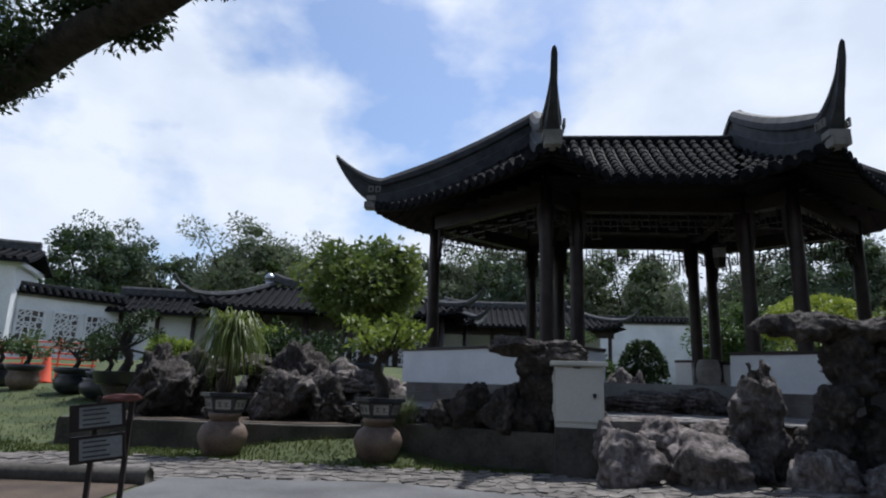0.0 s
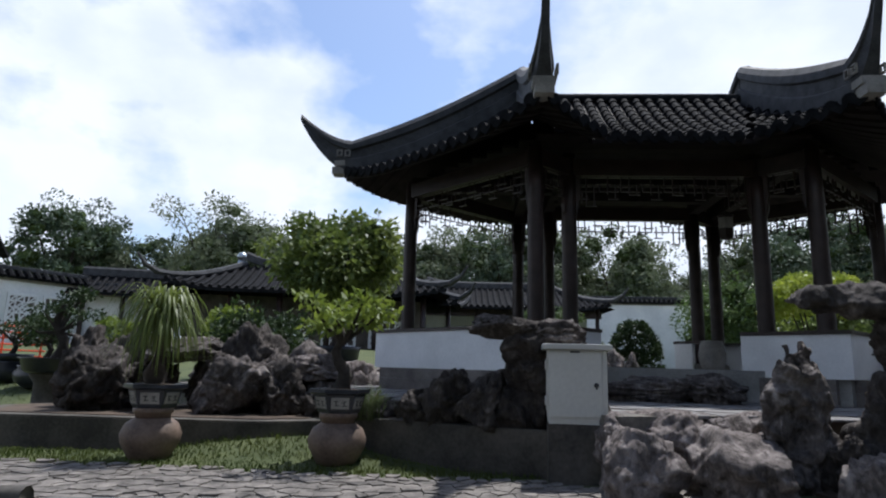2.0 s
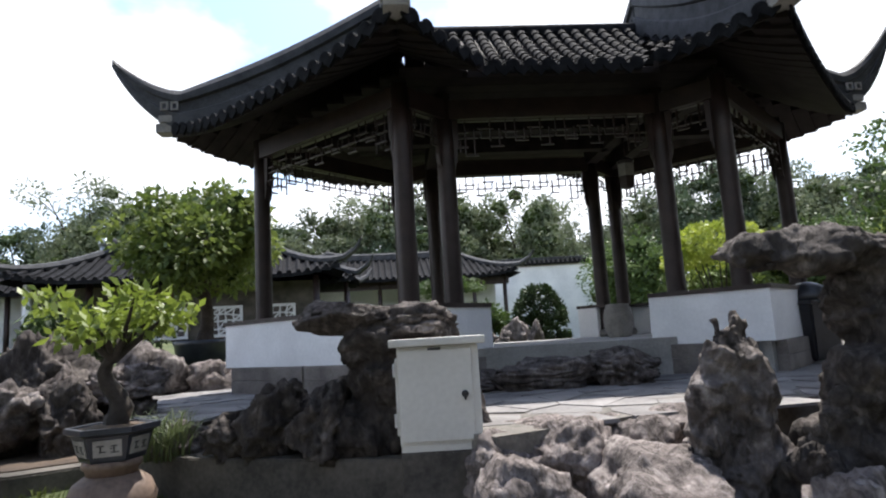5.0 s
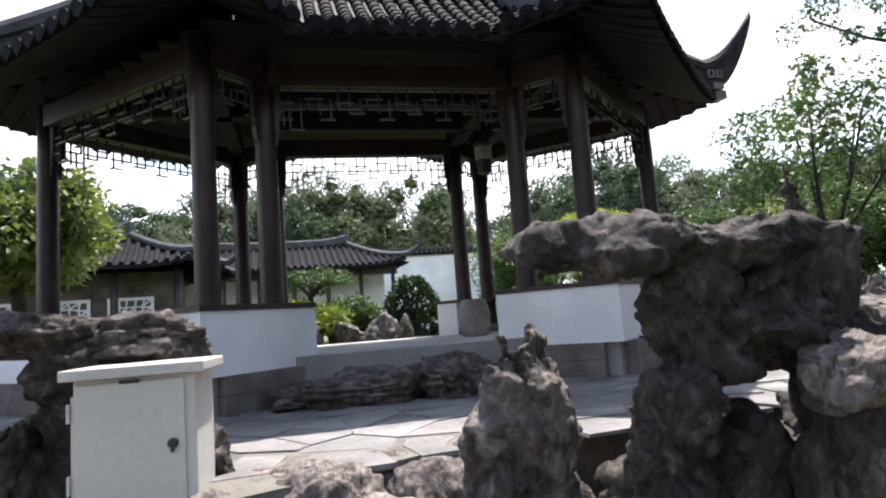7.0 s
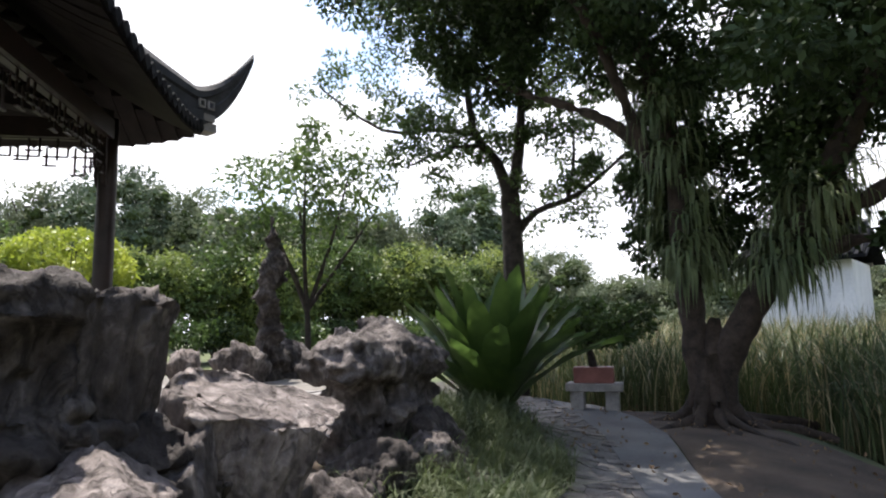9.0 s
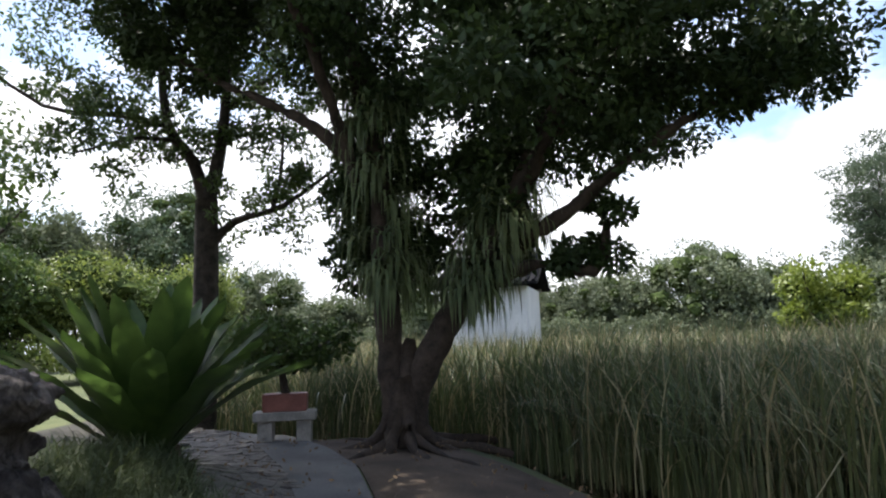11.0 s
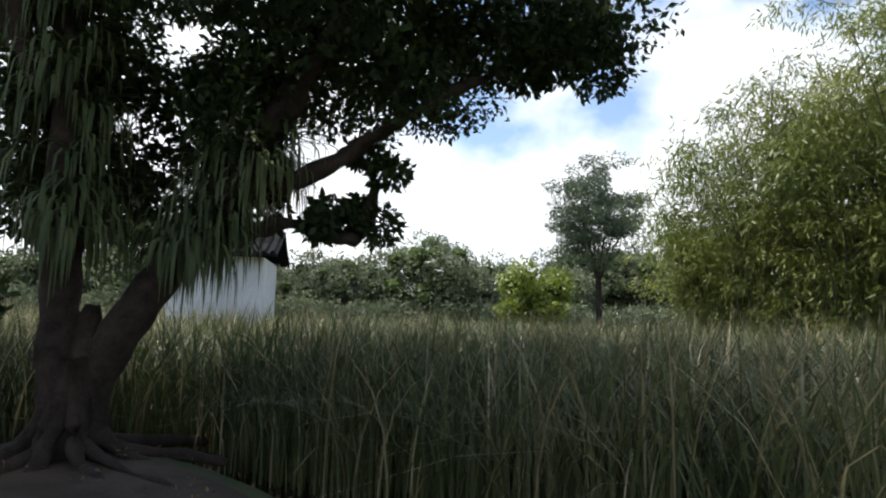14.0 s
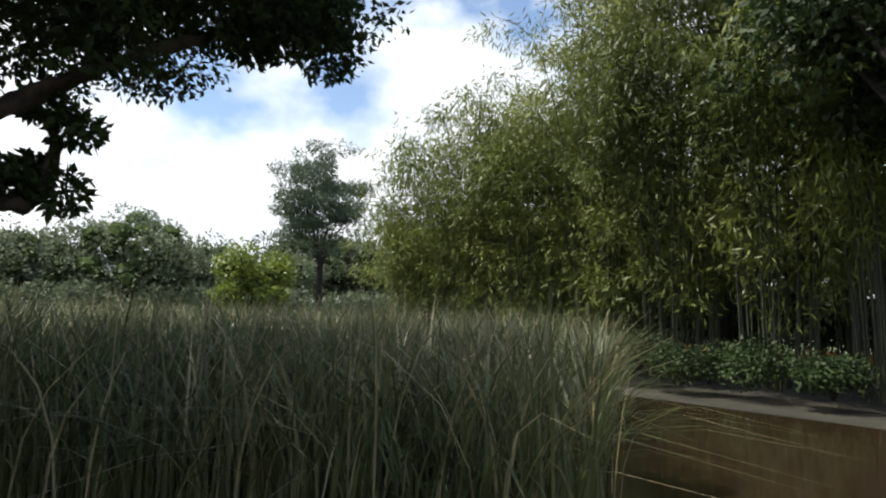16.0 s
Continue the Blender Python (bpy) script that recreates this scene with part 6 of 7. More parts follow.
# ---- buildings around the garden ----
def tiled_roof(parent, x0, x1, y0, y1, z_eave, z_ridge, hip=0.0, horn=0.0, row=0.30):
    """A tiled roof with its ridge along x; hip: how far the ridge stops short at each end."""
    ym = (y0 + y1) / 2
    half = (y1 - y0) / 2

    def zz(f, x):
        e = min(x - x0, x1 - x)
        lift = horn * max(0.0, 1 - e / 2.2) ** 2 * (1 - f)
        return z_eave + (z_ridge - z_eave) * (0.7 * f + 0.3 * f * f) + lift
    n = int((x1 - x0) / row)
    for sgn in (-1, 1):
        for i in range(n + 1):
            x = x0 + (x1 - x0) * i / n
            e = min(x - x0, x1 - x)
            fmax = min(1.0, e / hip) if hip else 1.0
            if fmax < 0.08:
                continue
            bm = bmesh.new()
            pts = [Vector((x, ym + sgn * half * (1 - f), zz(f, x))) for f in np.linspace(0, fmax, 5)]
            tube(bm, pts, [0.085] * 5, 6)
            rows = []
            w = (x1 - x0) / n / 2
            for p in pts:
                rows.append([bm.verts.new(p + Vector((o, 0, q))) for o, q in ((-w, -0.02), (w, -0.02), (w, -0.14), (-w, -0.14))])
            for a, b in zip(rows, rows[1:]):
                for k in range(4):
                    bm.faces.new((a[k], a[(k + 1) % 4], b[(k + 1) % 4], b[k]))
            bm.faces.new(rows[0])
            bm.faces.new(list(reversed(rows[-1])))
            part("roof_rib", bm, M_TILE, parent)
    bm = bmesh.new()
    k = 15
    pts = [Vector((x0 + hip + (x1 - x0 - 2 * hip) * i / (k - 1), ym, z_ridge + 0.16 + horn * 0.8 * (abs(i / (k - 1) - 0.5) * 2) ** 5)) for i in range(k)]
    rows = [[bm.verts.new(p + Vector((0, o, q))) for o, q in ((-0.12, -0.18), (0.12, -0.18), (0.12, 0.1), (0.06, 0.18), (-0.06, 0.18), (-0.12, 0.1))] for p in pts]
    for a, b in zip(rows, rows[1:]):
        for q in range(6):
            bm.faces.new((a[q], a[(q + 1) % 6], b[(q + 1) % 6], b[q]))
    bm.faces.new(rows[0])
    bm.faces.new(list(reversed(rows[-1])))
    part("ridge", bm, M_RIDGE, parent, "raised grey roof ridge")
    if hip:
        for ex, sx in ((x0, 1), (x1, -1)):
            for sgn in (-1, 1):
                bm = bmesh.new()
                pts = [Vector((ex + sx * hip * f, ym + sgn * half * (1 - f), zz(f, ex + sx * hip * f) + 0.12)) for f in np.linspace(1, 0, 8)]
                pts.append(pts[-1] + Vector((-sx * 0.35, sgn * 0.3, 0.22)))
                pts.append(pts[-1] + Vector((-sx * 0.2, sgn * 0.2, 0.35)))
                tube(bm, pts, [0.13] * 7 + [0.12, 0.09, 0.04], 6)
                part("hip_ridge", bm, M_RIDGE, parent, "upswept hip ridge")
    # end slopes
    if hip:
        for ex, sx in ((x0, 1), (x1, -1)):
            bm = bmesh.new()
            v = [bm.verts.new(p) for p in ((ex, y0, z_eave - 0.02), (ex, y1, z_eave - 0.02), (ex + sx * hip, ym, z_ridge))]
            bm.faces.new(v)
            bmesh.ops.solidify(bm, geom=bm.faces[:], thickness=0.08)
            part("end_slope", bm, M_TILE, parent)


def pierced_window(parent, x, y, z, w, h, seed, turn=0.0):
    """A framed pierced plaster pattern over a dark sheet that paints the opening's shade."""
    g = random.Random(seed)
    bm = bmesh.new()
    m = pose(x, y, z, 0, 0, turn)
    for a in ((-w / 2 - 0.07, -h / 2 - 0.07, w / 2 + 0.07, -h / 2), (-w / 2 - 0.07, h / 2, w / 2 + 0.07, h / 2 + 0.07), (-w / 2 - 0.07, -h / 2, -w / 2, h / 2), (w / 2, -h / 2, w / 2 + 0.07, h / 2)):
        box(bm, a[0], -0.05, a[1], a[2], 0.02, a[3], m)
    win = part("window", bm, M_WHITE, parent, "pierced lattice window in a white plaster frame")
    # no hole in the wall: a dark rock-coloured sheet paints the shade
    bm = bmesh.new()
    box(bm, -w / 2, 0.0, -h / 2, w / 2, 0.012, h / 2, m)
    part("dark_opening", bm, M_ROCK, win, "dark sheet painted for the shade of the window opening")
    bm = bmesh.new()
    nx, nz = max(3, int(w / 0.2)), max(3, int(h / 0.2))
    P = [[Vector((-w / 2 + w * i / nx + (g.uniform(-.05, .05) if 0 < i < nx else 0), -0.02, -h / 2 + h * k / nz + (g.uniform(-.05, .05) if 0 < k < nz else 0))) for k in range(nz + 1)] for i in range(nx + 1)]
    for i in range(nx + 1):
        for k in range(nz + 1):
            for (di, dk) in ((1, 0), (0, 1), (1, 1)):
                if i + di <= nx and k + dk <= nz and (di * dk == 0 or g.random() < 0.5):
                    bar(bm, m @ P[i][k], m @ P[i + di][k + dk], 0.03, 0.05)
    part("lattice", bm, M_WHITE, win)
    return win


def wall_run(name, a, b, z0, z1, label, windows=()):
    """A white garden wall with a tiled coping; windows: (distance, sill, width, height)."""
    a, b = Vector(a), Vector(b)
    ln_ = (b - a).length
    ang = math.degrees(math.atan2(b.y - a.y, b.x - a.x))
    t = thing(name, a.x, a.y, 0, ang, label, "wall", kind="structure")
    part("wall_face", boxed(0, 0, z0, ln_, 0.3, z1), M_WALLOLD, t)
    part("coping_band", boxed(-0.03, -0.06, z1, ln_ + 0.03, 0.36, z1 + 0.10), M_STONE, t)
    n = int(ln_ / 0.28)
    for i in range(n + 1):
        x = ln_ * i / n
        bm = bmesh.new()
        for sg in (-1, 1):
            tube(bm, [(x, 0.15 + sg * 0.36, z1 + 0.12), (x, 0.15, z1 + 0.42)], [0.08, 0.08], 6)
        box(bm, x - 0.15, -0.18, z1 + 0.09, x + 0.15, 0.48, z1 + 0.13)
        box(bm, x - 0.15, 0.0, z1 + 0.13, x + 0.15, 0.3, z1 + 0.33)
        part("coping_tile", bm, M_TILE, t)
    part("coping_ridge", boxed(-0.05, 0.06, z1 + 0.40, ln_ + 0.05, 0.24, z1 + 0.54, 0.02), M_RIDGE, t)
    for k, (d, s, w, h) in enumerate(windows):
        pierced_window(t, d + w / 2, -0.01, s + h / 2, w, h, 60 + k)
    return t


wall_run("wall_west", (-16.0, 20.6), (-12.9, 25.2), 0.3, 3.55, "white garden wall with pierced windows and grey tiled coping", ((1.75, 2.02, 0.86, 1.05), (2.98, 2.02, 0.86, 1.05), (4.15, 2.02, 0.86, 1.05)))
gate = thing("gate_house", -15.35, 21.0, 0, 20, "white gate house gable with moulded edge and tiled roof", "building")
part("gable_wall", boxed(-3.5, 0, 0.4, 0.6, 3.0, 4.5), M_WALLOLD, gate)
part("cornice", boxed(-3.6, -0.14, 4.5, 0.78, 3.1, 4.66, 0.02), M_WHITE, gate)
tiled_roof(gate, -3.7, 0.9, -0.35, 3.35, 4.7, 5.3)
wall_run("wall_link", (-12.9, 25.2), (-9.6, 26.0), 0.8, 3.3, "white wall of a covered corridor")
corr = thing("corridor", -13.2, 24.6, 0, 10, "low tiled corridor roof joining wall and hall", "building")
tiled_roof(corr, 0, 5.0, 0, 2.6, 3.45, 4.2)
for i in range(4):
    c = lathe([(0.09, 0.6), (0.09, 3.4)], 10)
    bmesh.ops.transform(c, matrix=Matrix.Translation((0.4 + i * 1.4, 0.4, 0)), verts=c.verts)
    part("post", c, M_WOOD, corr, "", True)

hall = thing("hall", -9.3, 23.0, 0, 4, "grey tiled garden hall with upswept roof and white lattice-windowed walls", "building")
# shade under the eaves put into the wall by this dark colour
part("wall", boxed(0.7, 1.2, 0.6, 9.6, 5.0, 3.4), M_CONCD, hall, "grey wall with the shade of the eaves in its colour")
for i in range(6):
    c = lathe([(0.11, 0.7), (0.11, 3.5)], 12)
    bmesh.ops.transform(c, matrix=Matrix.Translation((0.7 + i * 1.75, 0.55, 0)), verts=c.verts)
    part("column", c, M_WHITE if i == 0 else M_WOOD, hall, "", True)
for i in range(3):
    pierced_window(hall, 4.6 + i * 1.75, 1.18, 2.1, 1.15, 0.9, 80 + i)
tiled_roof(hall, 0, 10.4, 0, 5.8, 3.55, 4.75, hip=2.4, horn=0.35)
ch = thing("flue", -7.4, 26.4, 4.4, 0, "short galvanised metal flue with a cap", "chimney")
part("pipe", lathe([(0.16, 0), (0.16, 0.7)], 16), M_METAL, ch, "", True)
part("cap", lathe([(0.2, 0.7), (0.22, 0.85), (0.1, 0.98)], 16), M_METAL, ch, "", True)

far_hall = thing("far_hall", -2.4, 31.5, 0, -3, "long low hall with grey tiled hipped roof behind the court", "building")
part("wall", boxed(0.8, 2.6, 0.6, 11.0, 5.6, 3.9), M_WALLOLD, far_hall, "shaded white back wall")
for i in range(8):
    c = lathe([(0.1, 0.6), (0.1, 4.0)], 10)
    bmesh.ops.transform(c, matrix=Matrix.Translation((0.6 + i * 1.5, 0.7, 0)), verts=c.verts)
    part("column", c, M_WOOD, far_hall, "", True)
part("beam", boxed(0.5, 0.62, 3.5, 11.3, 0.8, 3.85), M_WOOD, far_hall)
tiled_roof(far_hall, 0, 11.8, 0, 6.0, 3.95, 5.2, hip=2.5, horn=0.3)
kiosk = thing("kiosk", -2.6, 26.0, 0, -2, "open tiled garden kiosk with dark timber posts", "building")
for i in range(3):
    for j in range(2):
        c = lathe([(0.09, 0.6), (0.09, 3.4)], 10)
        bmesh.ops.transform(c, matrix=Matrix.Translation((0.5 + i * 1.6, 0.5 + j * 2.4, 0)), verts=c.verts)
        part("post", c, M_WOOD, kiosk, "", True)
part("screen_wall", boxed(0.5, 2.9, 0.6, 3.7, 3.05, 3.2), M_WALLOLD, kiosk, "white screen wall")
part("rail", boxed(0.5, 0.45, 1.5, 3.7, 0.55, 1.62), M_WOOD, kiosk)
tiled_roof(kiosk, 0, 4.2, 0, 3.4, 3.45, 4.3, hip=1.2, horn=0.15)
wall_run("wall_north", (6.5, 39.0), (17.5, 37.5), 0.5, 4.95, "long white garden wall with dark tiled coping")
wall_run("wall_north_far", (-10, 36), (6.5, 39.0), 0.5, 4.4, "white garden wall behind the far hall")

hut = thing("white_hut", 33.5, 1.2, 0, 78, "small white building with grey tiled roof beyond the reeds", "building")
part("wall", boxed(0, 0, -0.2, 3.4, 4.0, 3.6), M_WALLOLD, hut)
part("eave_band", boxed(-0.1, -0.25, 3.55, 3.5, 0.0, 3.7), M_STONE, hut)
tiled_roof(hut, -0.35, 3.75, -0.4, 4.4, 3.75, 4.9)
# white low wall far across the pond
part_w = part("low_wall", boxed(0, 0, -0.1, 2.6, 0.4, 1.1, 0.05), M_WHITE, None, "", False, pose(35.0, -16.2, 0.0, 0, 0, -20))
tagged(part_w, "low white wall beside the lawn across the pond", "wall", kind="structure")

# ---- boundary clutter at the far left of the lawn ----
for i, (x, y, s) in enumerate(((-9.9, 14.2, 1.0), (-8.9, 13.6, 0.9), (-7.6, 13.2, 1.0), (-10.8, 13.4, 1.1), (-6.6, 12.6, 1.3))):
    zg = ground_z(x, y)
    p = lathe([(0.2 * s, 0), (0.33 * s, 0.12), (0.36 * s, 0.26), (0.30 * s, 0.36), (0.33 * s, 0.4), (0.28 * s, 0.4)], 24)
    tagged(part("round_jar", p, M_JAR if i % 2 else M_GLAZE, None, "", True, pose(x, y, zg - 0.02)), "round-bellied dark jar used as a plant stand", "jar", "round jars")
    t = thing("dwarf_tree", x, y, zg + 0.38 * 1, 0, "small trained tree in a shallow dark tray", "plant", "dwarf trees")
    part("tray", lathe([(0.28, 0), (0.36, 0.05), (0.38, 0.14), (0.33, 0.14)], 20), M_GLAZE, t, "", True)
    b = bmesh.new()
    gq = random.Random(700 + i)
    cs = []
    tube(b, [(0, 0, 0.1), (0.08, 0, 0.28), (-0.04, 0, 0.48)], [0.06, 0.05, 0.03], 7)
    for k in range(9):
        e = Vector((gq.uniform(-.36, .36), gq.uniform(-.34, .34), gq.uniform(0.38, 0.8)))
        tube(b, [(0, 0, 0.36), (e.x * 0.6, e.y * 0.6, e.z * 0.85), e], [0.025, 0.015, 0.006], 5)
        cs.append((*e, 0.2))
    part("trunk", b, M_BARK, t)
    mesh_part("crown", leaves("crown", cs, (1, 1, 0.6), 700, 0.08, 700 + i, 0.5, 0.1, 0.1), M_LEAF if i % 2 else M_LEAFD, t)
zg = ground_z(-5.5, 11.0)
st_ = lathe([(0.30, 0), (0.32, 0.05), (0.25, 0.14), (0.24, 0.46), (0.31, 0.56), (0.33, 0.62)], 24)
tagged(part("plant_stand", st_, M_CONCD, None, "", True, pose(-5.5, 11.0, zg - 0.03)), "dark turned stone stand for a bonsai tray", "stand")
t = thing("dwarf_tree", -5.5, 11.0, zg + 0.58, 0, "tall gnarled bonsai in a wide dark blue tray on a stand", "plant", "dwarf trees")
part("tray", lathe([(0.36, 0), (0.42, 0.04), (0.46, 0.20), (0.50, 0.23), (0.43, 0.23)], 24), M_GLAZE, t, "wide dark blue glazed tray", True)
b = bmesh.new()
gq = random.Random(731)
cs = []
tube(b, spline([(0, 0, 0.18), (0.10, 0, 0.45), (-0.06, 0, 0.75), (0.03, 0, 1.05)], 9), [0.10 - 0.008 * k for k in range(9)], 9)
for k in range(12):
    e = Vector((gq.uniform(-.5, .5), gq.uniform(-.4, .4), gq.uniform(0.65, 1.3)))
    tube(b, [(0, 0, 0.62), (e.x * 0.6, e.y * 0.6, e.z * 0.85), e], [0.03, 0.018, 0.006], 5)
    cs.append((*e, 0.2))
part("trunk", b, M_BARK, t, "gnarled dark trunk", True)
mesh_part("crown", leaves("crown", cs, (1, 1, 0.5), 1100, 0.07, 731, 0.5, 0.1, 0.1), M_LEAFD, t)
zg = ground_z(-9.8, 15.6)
cone = thing("traffic_cone", -9.75, 15.7, zg, 0, "orange plastic traffic cone on the lawn", "cone")
part("cone", lathe([(0.18, 0.03), (0.16, 0.05), (0.05, 0.78), (0.04, 0.8)], 20), M_ORANGE, cone, "", True)
part("base", boxed(-0.22, -0.22, 0, 0.22, 0.22, 0.04, 0.01), M_ORANGE, cone)
bar_ = thing("safety_barrier", -10.8, 16.2, ground_z(-10.8, 16.2), 8, "orange plastic mesh safety barrier on posts", "barrier")
for i in range(5):
    part("post", lathe([(0.025, 0), (0.025, 1.05)], 8, None, Matrix.Translation((-1.6 + i * 0.85, 0, 0))), M_ORANGE, bar_)
for i in range(6):
    b = bmesh.new()
    tube(b, [(-1.7, 0, 0.25 + i * 0.14), (-0.5, 0.02, 0.22 + i * 0.14), (0.6, -0.02, 0.26 + i * 0.14), (1.9, 0, 0.24 + i * 0.14)], [0.02] * 4, 6)
    part("mesh_strand", b, M_ORANGE, bar_)

# sign boards on posts by the path
sg = thing("plant_sign", -2.12, 4.2, ground_z(-2.12, 4.2), 12, "weathered wooden sign with two stacked panels on posts", "sign")
for k in (-0.1, 0.1):
    part("post", boxed(k - 0.015, 0.0, -0.1, k + 0.015, 0.03, 0.78), M_WOOD, sg)
for k, zc in enumerate((0.66, 0.46)):
    p = part("panel", boxed(-0.16, -0.03, zc - 0.085, 0.17, -0.005, zc + 0.085, 0.004, pose(0, 0, 0, 0, -8 * 1)), M_WOOD, sg, "dark wooden panel")
    b = bmesh.new()
    box(b, -0.10, -0.034, zc - 0.065, 0.15, -0.030, zc + 0.065, pose(0, 0, 0, 0, -8))
    f = part("printed_face", b, M_CONC, p, "grey printed face")
    b = bmesh.new()
    for q in range(4):
        box(b, -0.08, -0.037, zc + 0.04 - q * 0.03, 0.06 + 0.02 * (q % 2), -0.0345, zc + 0.05 - q * 0.03, pose(0, 0, 0, 0, -8))
    part("lettering", b, M_INK, p, "illegible dark lines of lettering")
b = rock_bm(0.13, 0.05, 0.03, 9, 3)
part("folded_cloth", b, M_REDPOT, sg, "red and white cloth lying on top", True, pose(0.05, -0.01, 0.78))

# branch overhead at the start, from a tree beside the path
over = thing("overhanging_tree", -6.6, 5.2, ground_z(-6.6, 5.2), 0, "dark-barked tree with a limb reaching over the path", "tree")
b = bmesh.new()
tube(b, spline([(0, 0, -0.2), (-0.1, 0.1, 1.8), (0.1, 0.6, 3.4), (0.3, 1.0, 5.5)], 10), [0.34 - 0.018 * i for i in range(10)], 12)
tube(b, spline([(0.05, 0.5, 2.6), (0.6, 2.2, 4.35), (2.44, 1.1, 4.62), (3.94, 0.22, 4.68), (5.4, -0.8, 5.1)], 14), [0.26 - 0.009 * i for i in range(14)], 10)
# limb out of view, carrying the crown added for shade
tube(b, spline([(0.3, 0.9, 5.2), (2.5, 0.8, 7.0), (6.0, 0.4, 7.5), (9.4, 0.2, 7.8)], 12), [0.17 - 0.011 * i for i in range(12)], 8)
tube(b, spline([(0.1, 0.6, 3.6), (-0.6, -1.2, 5.0), (0.6, -3.5, 6.0)], 8), [0.16 - 0.014 * i for i in range(8)], 8)
part("trunk", b, M_BARK, over, "", True)
cs = []
go = random.Random(77)
for k in range(60):
    u = go.random()
    p = spline([(0.6, 2.2, 4.35), (2.44, 1.1, 4.62), (3.94, 0.22, 4.68), (5.4, -0.8, 5.1)], 30)[int(u * 29)]
    cs.append((p.x + go.uniform(-.25, .25), p.y + go.uniform(-.3, .3), p.z + go.uniform(0.05, 0.9), 0.36))
# crown mostly above the view, added to shade the path and dim skylight
for k in range(90):
    cs.append((go.uniform(-3.5, 5.0), go.uniform(-4.5, 1.0), go.uniform(5.6, 8.0), 0.6))
for k in range(110):
    cs.append((6.6 + go.uniform(-3.2, 4.0), go.uniform(-1.6, 2.2), go.uniform(7.0, 8.4), 0.5))
mesh_part("crown", leaves("crown", cs, (1, 1, 0.8), 66000, 0.085, 78, 0.5, 0.3, 0.2), M_LEAFD, over)


# ---- paths: draped slabs ----
def drape(name, pts, dz, mat, label, category, thick=0.12, cuts=5):
    """A slab that follows the ground."""
    bm = bmesh.new()
    f = bm.faces.new([bm.verts.new((x, y, 0)) for x, y in pts])
    bmesh.ops.triangulate(bm, faces=[f])
    for _ in range(cuts):
        long = [e for e in bm.edges if e.calc_length() > 0.7]
        if not long:
            break
        bmesh.ops.subdivide_edges(bm, edges=long, cuts=1)
        bmesh.ops.triangulate(bm, faces=[q for q in bm.faces if len(q.verts) > 3])
    for v in bm.verts:
        v.co.z = ground_z(v.co.x, v.co.y) + dz
    r = bmesh.ops.extrude_face_region(bm, geom=bm.faces[:])
    for v in r["geom"]:
        if isinstance(v, bmesh.types.BMVert):
            v.co.z -= thick
    bmesh.ops.recalc_face_normals(bm, faces=bm.faces)
    return tagged(part(name, bm, mat, None, "", False), label, category, kind="structure")


PATH_L = [(-2.3, 5.6), (-0.5, 5.75), (1.0, 5.3), (3.0, 4.7), (5.0, 4.55), (6.8, 5.0), (8.4, 5.75), (10.7, 6.75), (12.9, 8.0), (14.2, 8.6)]
PATH_M = [(-2.3, 5.58), (-0.5, 5.72), (1.0, 5.26), (3.0, 4.3), (5.2, 3.8), (7.0, 4.35), (8.6, 5.0), (10.8, 5.95), (12.6, 6.95), (14.4, 8.2)]
PATH_R = [(-2.2, 0.0), (-1.2, -1.2), (0.8, 0.2), (2.0, 2.0), (3.4, 2.7), (5.2, 3.05), (7.0, 3.75), (8.63, 4.42), (9.5, 4.72), (11.0, 5.2), (11.8, 5.65), (13.0, 6.45), (14.6, 7.9)]
drape("path_edge", PATH_M + PATH_R[::-1], 0.05, M_FLAKE, "smooth grey concrete band of the garden path", "path")
drape("path", PATH_L[3:] + PATH_M[3:][::-1], 0.035, M_MORTAR, "dark gravel bed of the garden path", "path")
COB = [(-16, 5.4), (-16, 7.9), (-6, 7.42), (-1.2, 6.88), (1.0, 6.62), (1.8, 6.15), (2.6, 5.6), (3.4, 5.2), (3.0, 4.72), (1.0, 5.32), (-0.5, 5.77), (-2.3, 5.62), (-6, 5.6)]
drape("rubble_strip", COB, 0.02, M_MORTAR, "mortar bed of the rubble-paved strip", "paving")
drape("border_soil", [(-12, 5.55), (-2.45, 5.5), (-2.35, 0.2), (-12, -1)], 0.012, M_SOIL, "bare soil border beside the path", "soil", 0.08)
kb = bmesh.new()
tube(kb, spline([(-12, 5.5, ground_z(-12, 5.5) + 0.05), (-6, 5.52, ground_z(-6, 5.52) + 0.06), (-2.4, 5.5, ground_z(-2.4, 5.5) + 0.05)], 14), [0.085] * 14, 10)
tagged(part("kerb", kb, M_CONCD, None, "", True), "rounded stone kerb beside the rubble strip", "kerb", kind="structure")
drape("rockery_soil", [(3.2, 5.1), (5.0, 4.6), (6.8, 5.05), (8.4, 5.8), (9.9, 6.5), (10.0, 8.0), (8.4, 7.5), (6.6, 7.1), (3.6, 6.95), (2.9, 6.3)], 0.02, M_SOIL, "dark soil of the path rockery", "soil", 0.08)
# bank darkened by colour where the bamboo's shade would lie
drape("bamboo_soil", [(2, -8.3), (13, -9.2), (20, -11.8), (27, -14.0), (27, -30), (2, -30)], 0.03, M_SHADE_EARTH, "brown earth under the bamboo, its shade put into the dark colour", "soil", 0.08, 7)
EARTH = [(14.2, 8.9), (16, 10.5), (14.4, 8.2), (13.4, 6.2), (12.9, 3.9), (11, 2.6), (8.6, 1.2), (6.4, 0.0), (4.5, 1.5), (5.2, 3.0), (8.6, 4.4), (11, 5.15), (13, 6.4)]
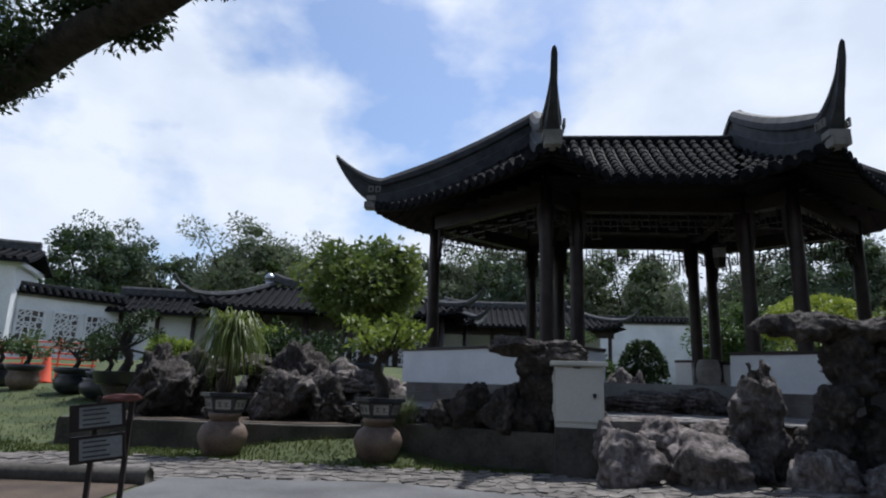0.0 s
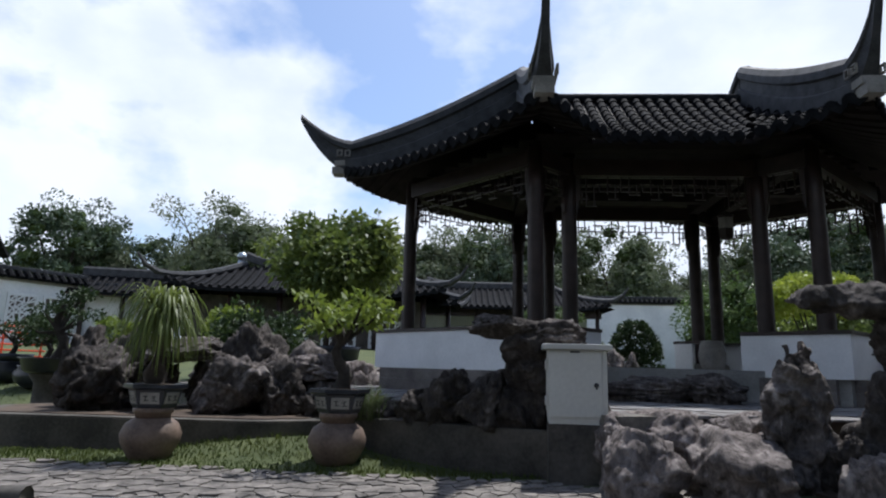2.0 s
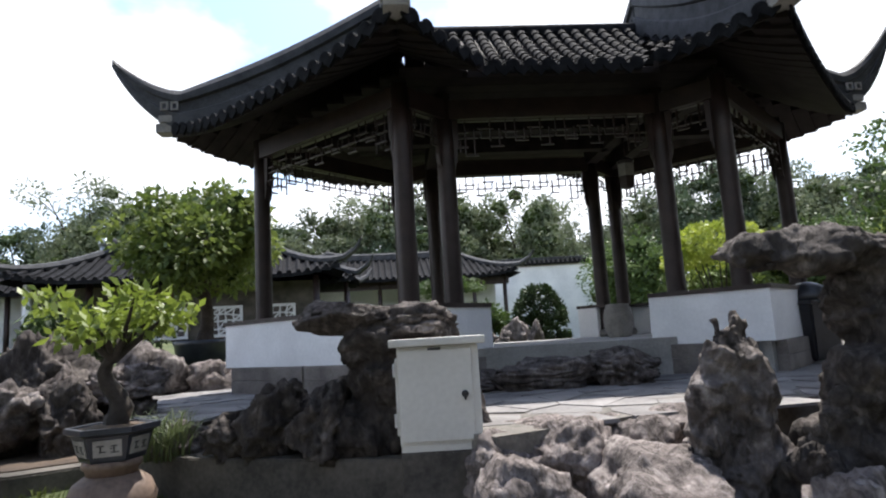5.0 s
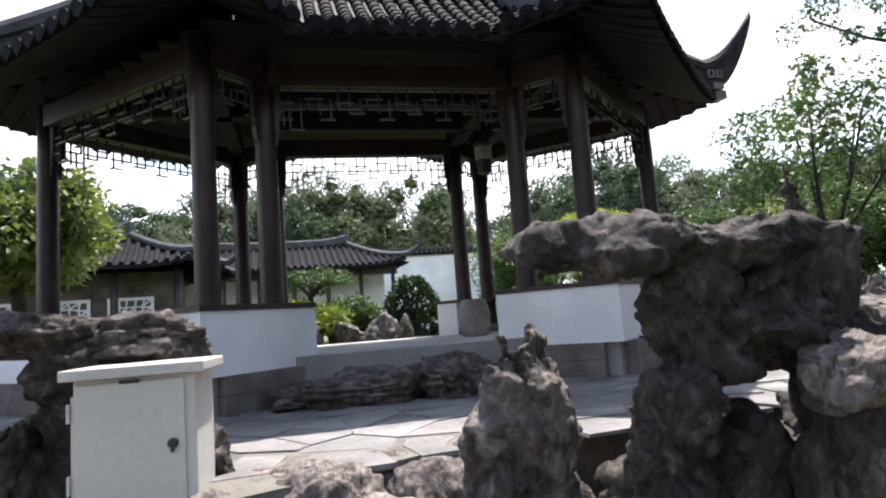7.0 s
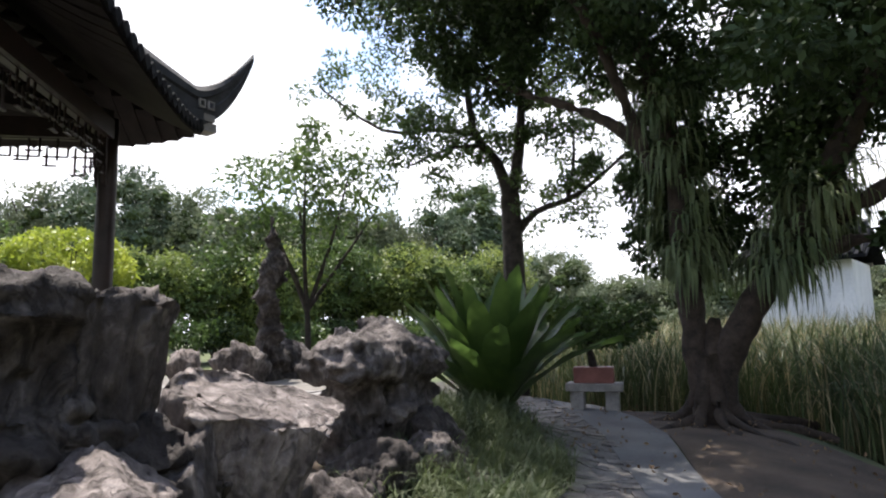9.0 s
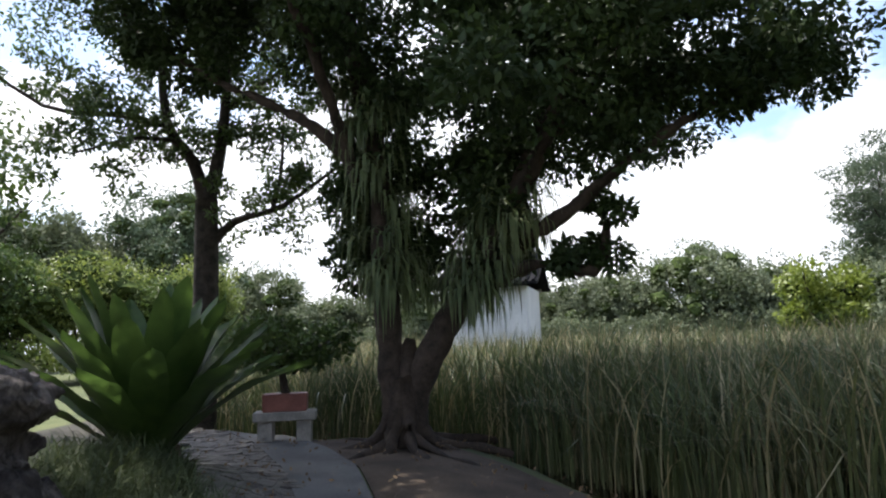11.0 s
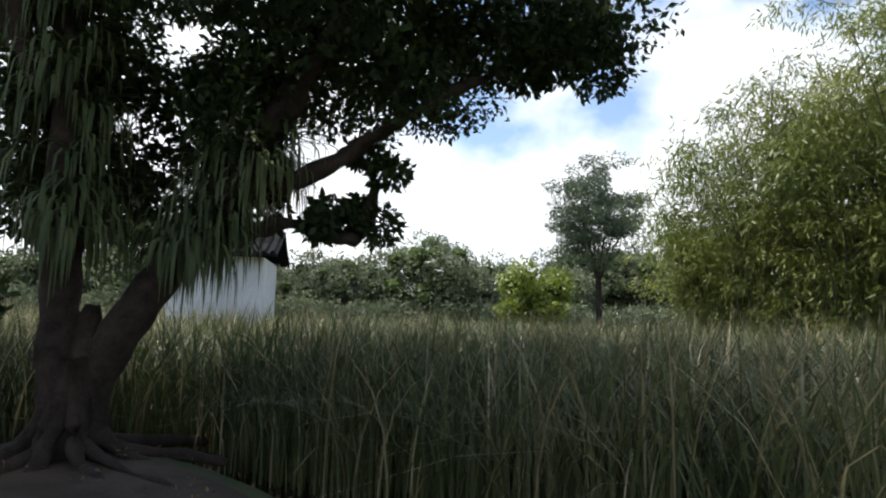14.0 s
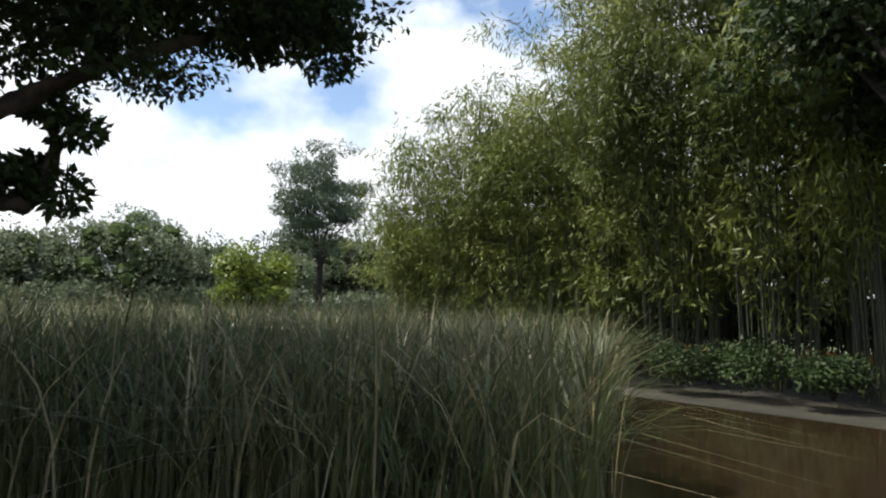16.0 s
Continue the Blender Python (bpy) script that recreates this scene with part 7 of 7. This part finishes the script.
# dark earth laid over sunlit lawn, shade included in its colour
drape("fern_soil", [(9.95, 6.55), (14.2, 8.95), (17, 11.5), (11.5, 11.5), (10.1, 8.1)], 0.016, M_SHADE_EARTH, "dark earth around the fern, with shade put into its colour", "soil", 0.08)
drape("bare_earth", EARTH, 0.012, M_SOIL, "bare brown earth of the pond bank under the trees", "earth", 0.08)

# fallen leaves on the bank and the path's edges
gl = np.random.default_rng(61)
lit = []
while len(lit) < 700:
    x, y = gl.uniform(4.5, 14), gl.uniform(0.5, 9)
    if y < 0.62 * x + 0.6 and pond_depth(x, y) < 0:
        lit.append((x, y, ground_z(x, y) + 0.075, 0.02))
ob = mesh_part("leaf_litter", leaves("leaf_litter", lit, (1, 1, 0.1), 700, 0.05, 62, 0.5, 0.0, 0.2), M_LITTER)
tagged(ob, "scattered dry brown leaves on the bank", "leaves", kind="stuff")


def clip(poly, a, b):
    """The part of a convex outline nearer to a than to b."""
    m, n = (a + b) / 2, b - a
    out = []
    for i in range(len(poly)):
        p, q = poly[i - 1], poly[i]
        dp, dq = (p - m).dot(n), (q - m).dot(n)
        if (dp > 0) != (dq > 0):
            out.append(p + (q - p) * (dp / (dp - dq)))
        if dq <= 0:
            out.append(q)
    return out


def inside(pts, x, y):
    hit = False
    for i in range(len(pts)):
        (ax, ay), (bx, by) = pts[i - 1], pts[i]
        if (ay > y) != (by > y) and x < (bx - ax) * (y - ay) / (by - ay) + ax:
            hit = not hit
    return hit


def crazy_paving(parent_name, pts, step, gap, mat, height, label, seed, keep, piece="paving_stone", squeeze=1.0, top=0.02):
    """Irregular flat stones fitted together; height(x, y) is the bed."""
    g = random.Random(seed)
    xs, ys = [p[0] for p in pts], [p[1] for p in pts]
    sites = []
    y = min(ys)
    while y < max(ys):
        x = min(xs)
        while x < max(xs):
            sx, sy = x + g.uniform(-.42, .42) * step, y + g.uniform(-.42, .42) * step * squeeze
            if inside(pts, sx, sy) and keep(sx, sy):
                sites.append(Vector((sx, sy)))
            x += step
        y += step * squeeze
    parent = thing(parent_name, 0, 0, 0, 0, label, "paving", kind="structure")
    rest = bmesh.new()
    for n, s in enumerate(sites):
        cell = [s + Vector(o) * step for o in ((-1, -1), (1, -1), (1, 1), (-1, 1))]
        near = sorted((o for o in sites if o is not s and abs(o.x - s.x) < 2.6 * step and abs(o.y - s.y) < 2.6 * step), key=lambda o: (o - s).length)[:14]
        for o in near:
            cell = clip(cell, s, o)
            if len(cell) < 3:
                break
        if len(cell) < 3:
            continue
        c = sum(cell, Vector((0, 0))) / len(cell)
        k = [c + (p - c) * max(0.3, 1 - gap / max(0.05, (p - c).length)) for p in cell]
        if not all(inside(pts, p.x, p.y) for p in k):
            k = [c + (p - c) * 0.7 for p in k]
        lift = g.uniform(-0.006, 0.008)
        bm = bmesh.new() if n < 300 else rest
        up = [bm.verts.new((p.x, p.y, height(p.x, p.y) + top + lift + g.uniform(-.003, .003))) for p in k]
        lo = [bm.verts.new((p.x + (p.x - c.x) * 0.03, p.y + (p.y - c.y) * 0.03, height(p.x, p.y) - 0.02)) for p in k]
        bm.faces.new(up)
        for i in range(len(k)):
            bm.faces.new((lo[i - 1], lo[i], up[i], up[i - 1]))
        if n < 300:
            part(piece, bm, mat, parent)
    if rest.verts:
        tagged(part(piece + "_rest", rest, mat, parent), kind="stuff")
    else:
        rest.free()
    return parent


crazy_paving("court_paving", COURT, 0.46, 0.004, M_PAVE, lambda x, y: COURT_Z - 0.02, "irregular grey flagstones laid on the court", 5,
             lambda x, y: y < 13 and y > 6.75 + 0.25 * (x < 2.2) and -3 < x < 9.5 and not (abs((x - 3.7)) + abs(y - 11.2) < 2.2), "flagstone", 0.62, 0.006)
crazy_paving("rubble_paving", COB, 0.15, 0.005, M_COBBLE, lambda x, y: ground_z(x, y) + 0.02, "flat rubble stones set in the paved strip", 6, lambda x, y: -4.6 < x, "rubble_stone", 0.7, 0.012)
crazy_paving("path_paving", PATH_L[3:] + PATH_M[3:][::-1], 0.22, 0.012, M_COBBLE, lambda x, y: ground_z(x, y) + 0.035, "small flat stones of the garden path", 7, lambda x, y: x > 4.6, "path_stone", 0.8, 0.01)
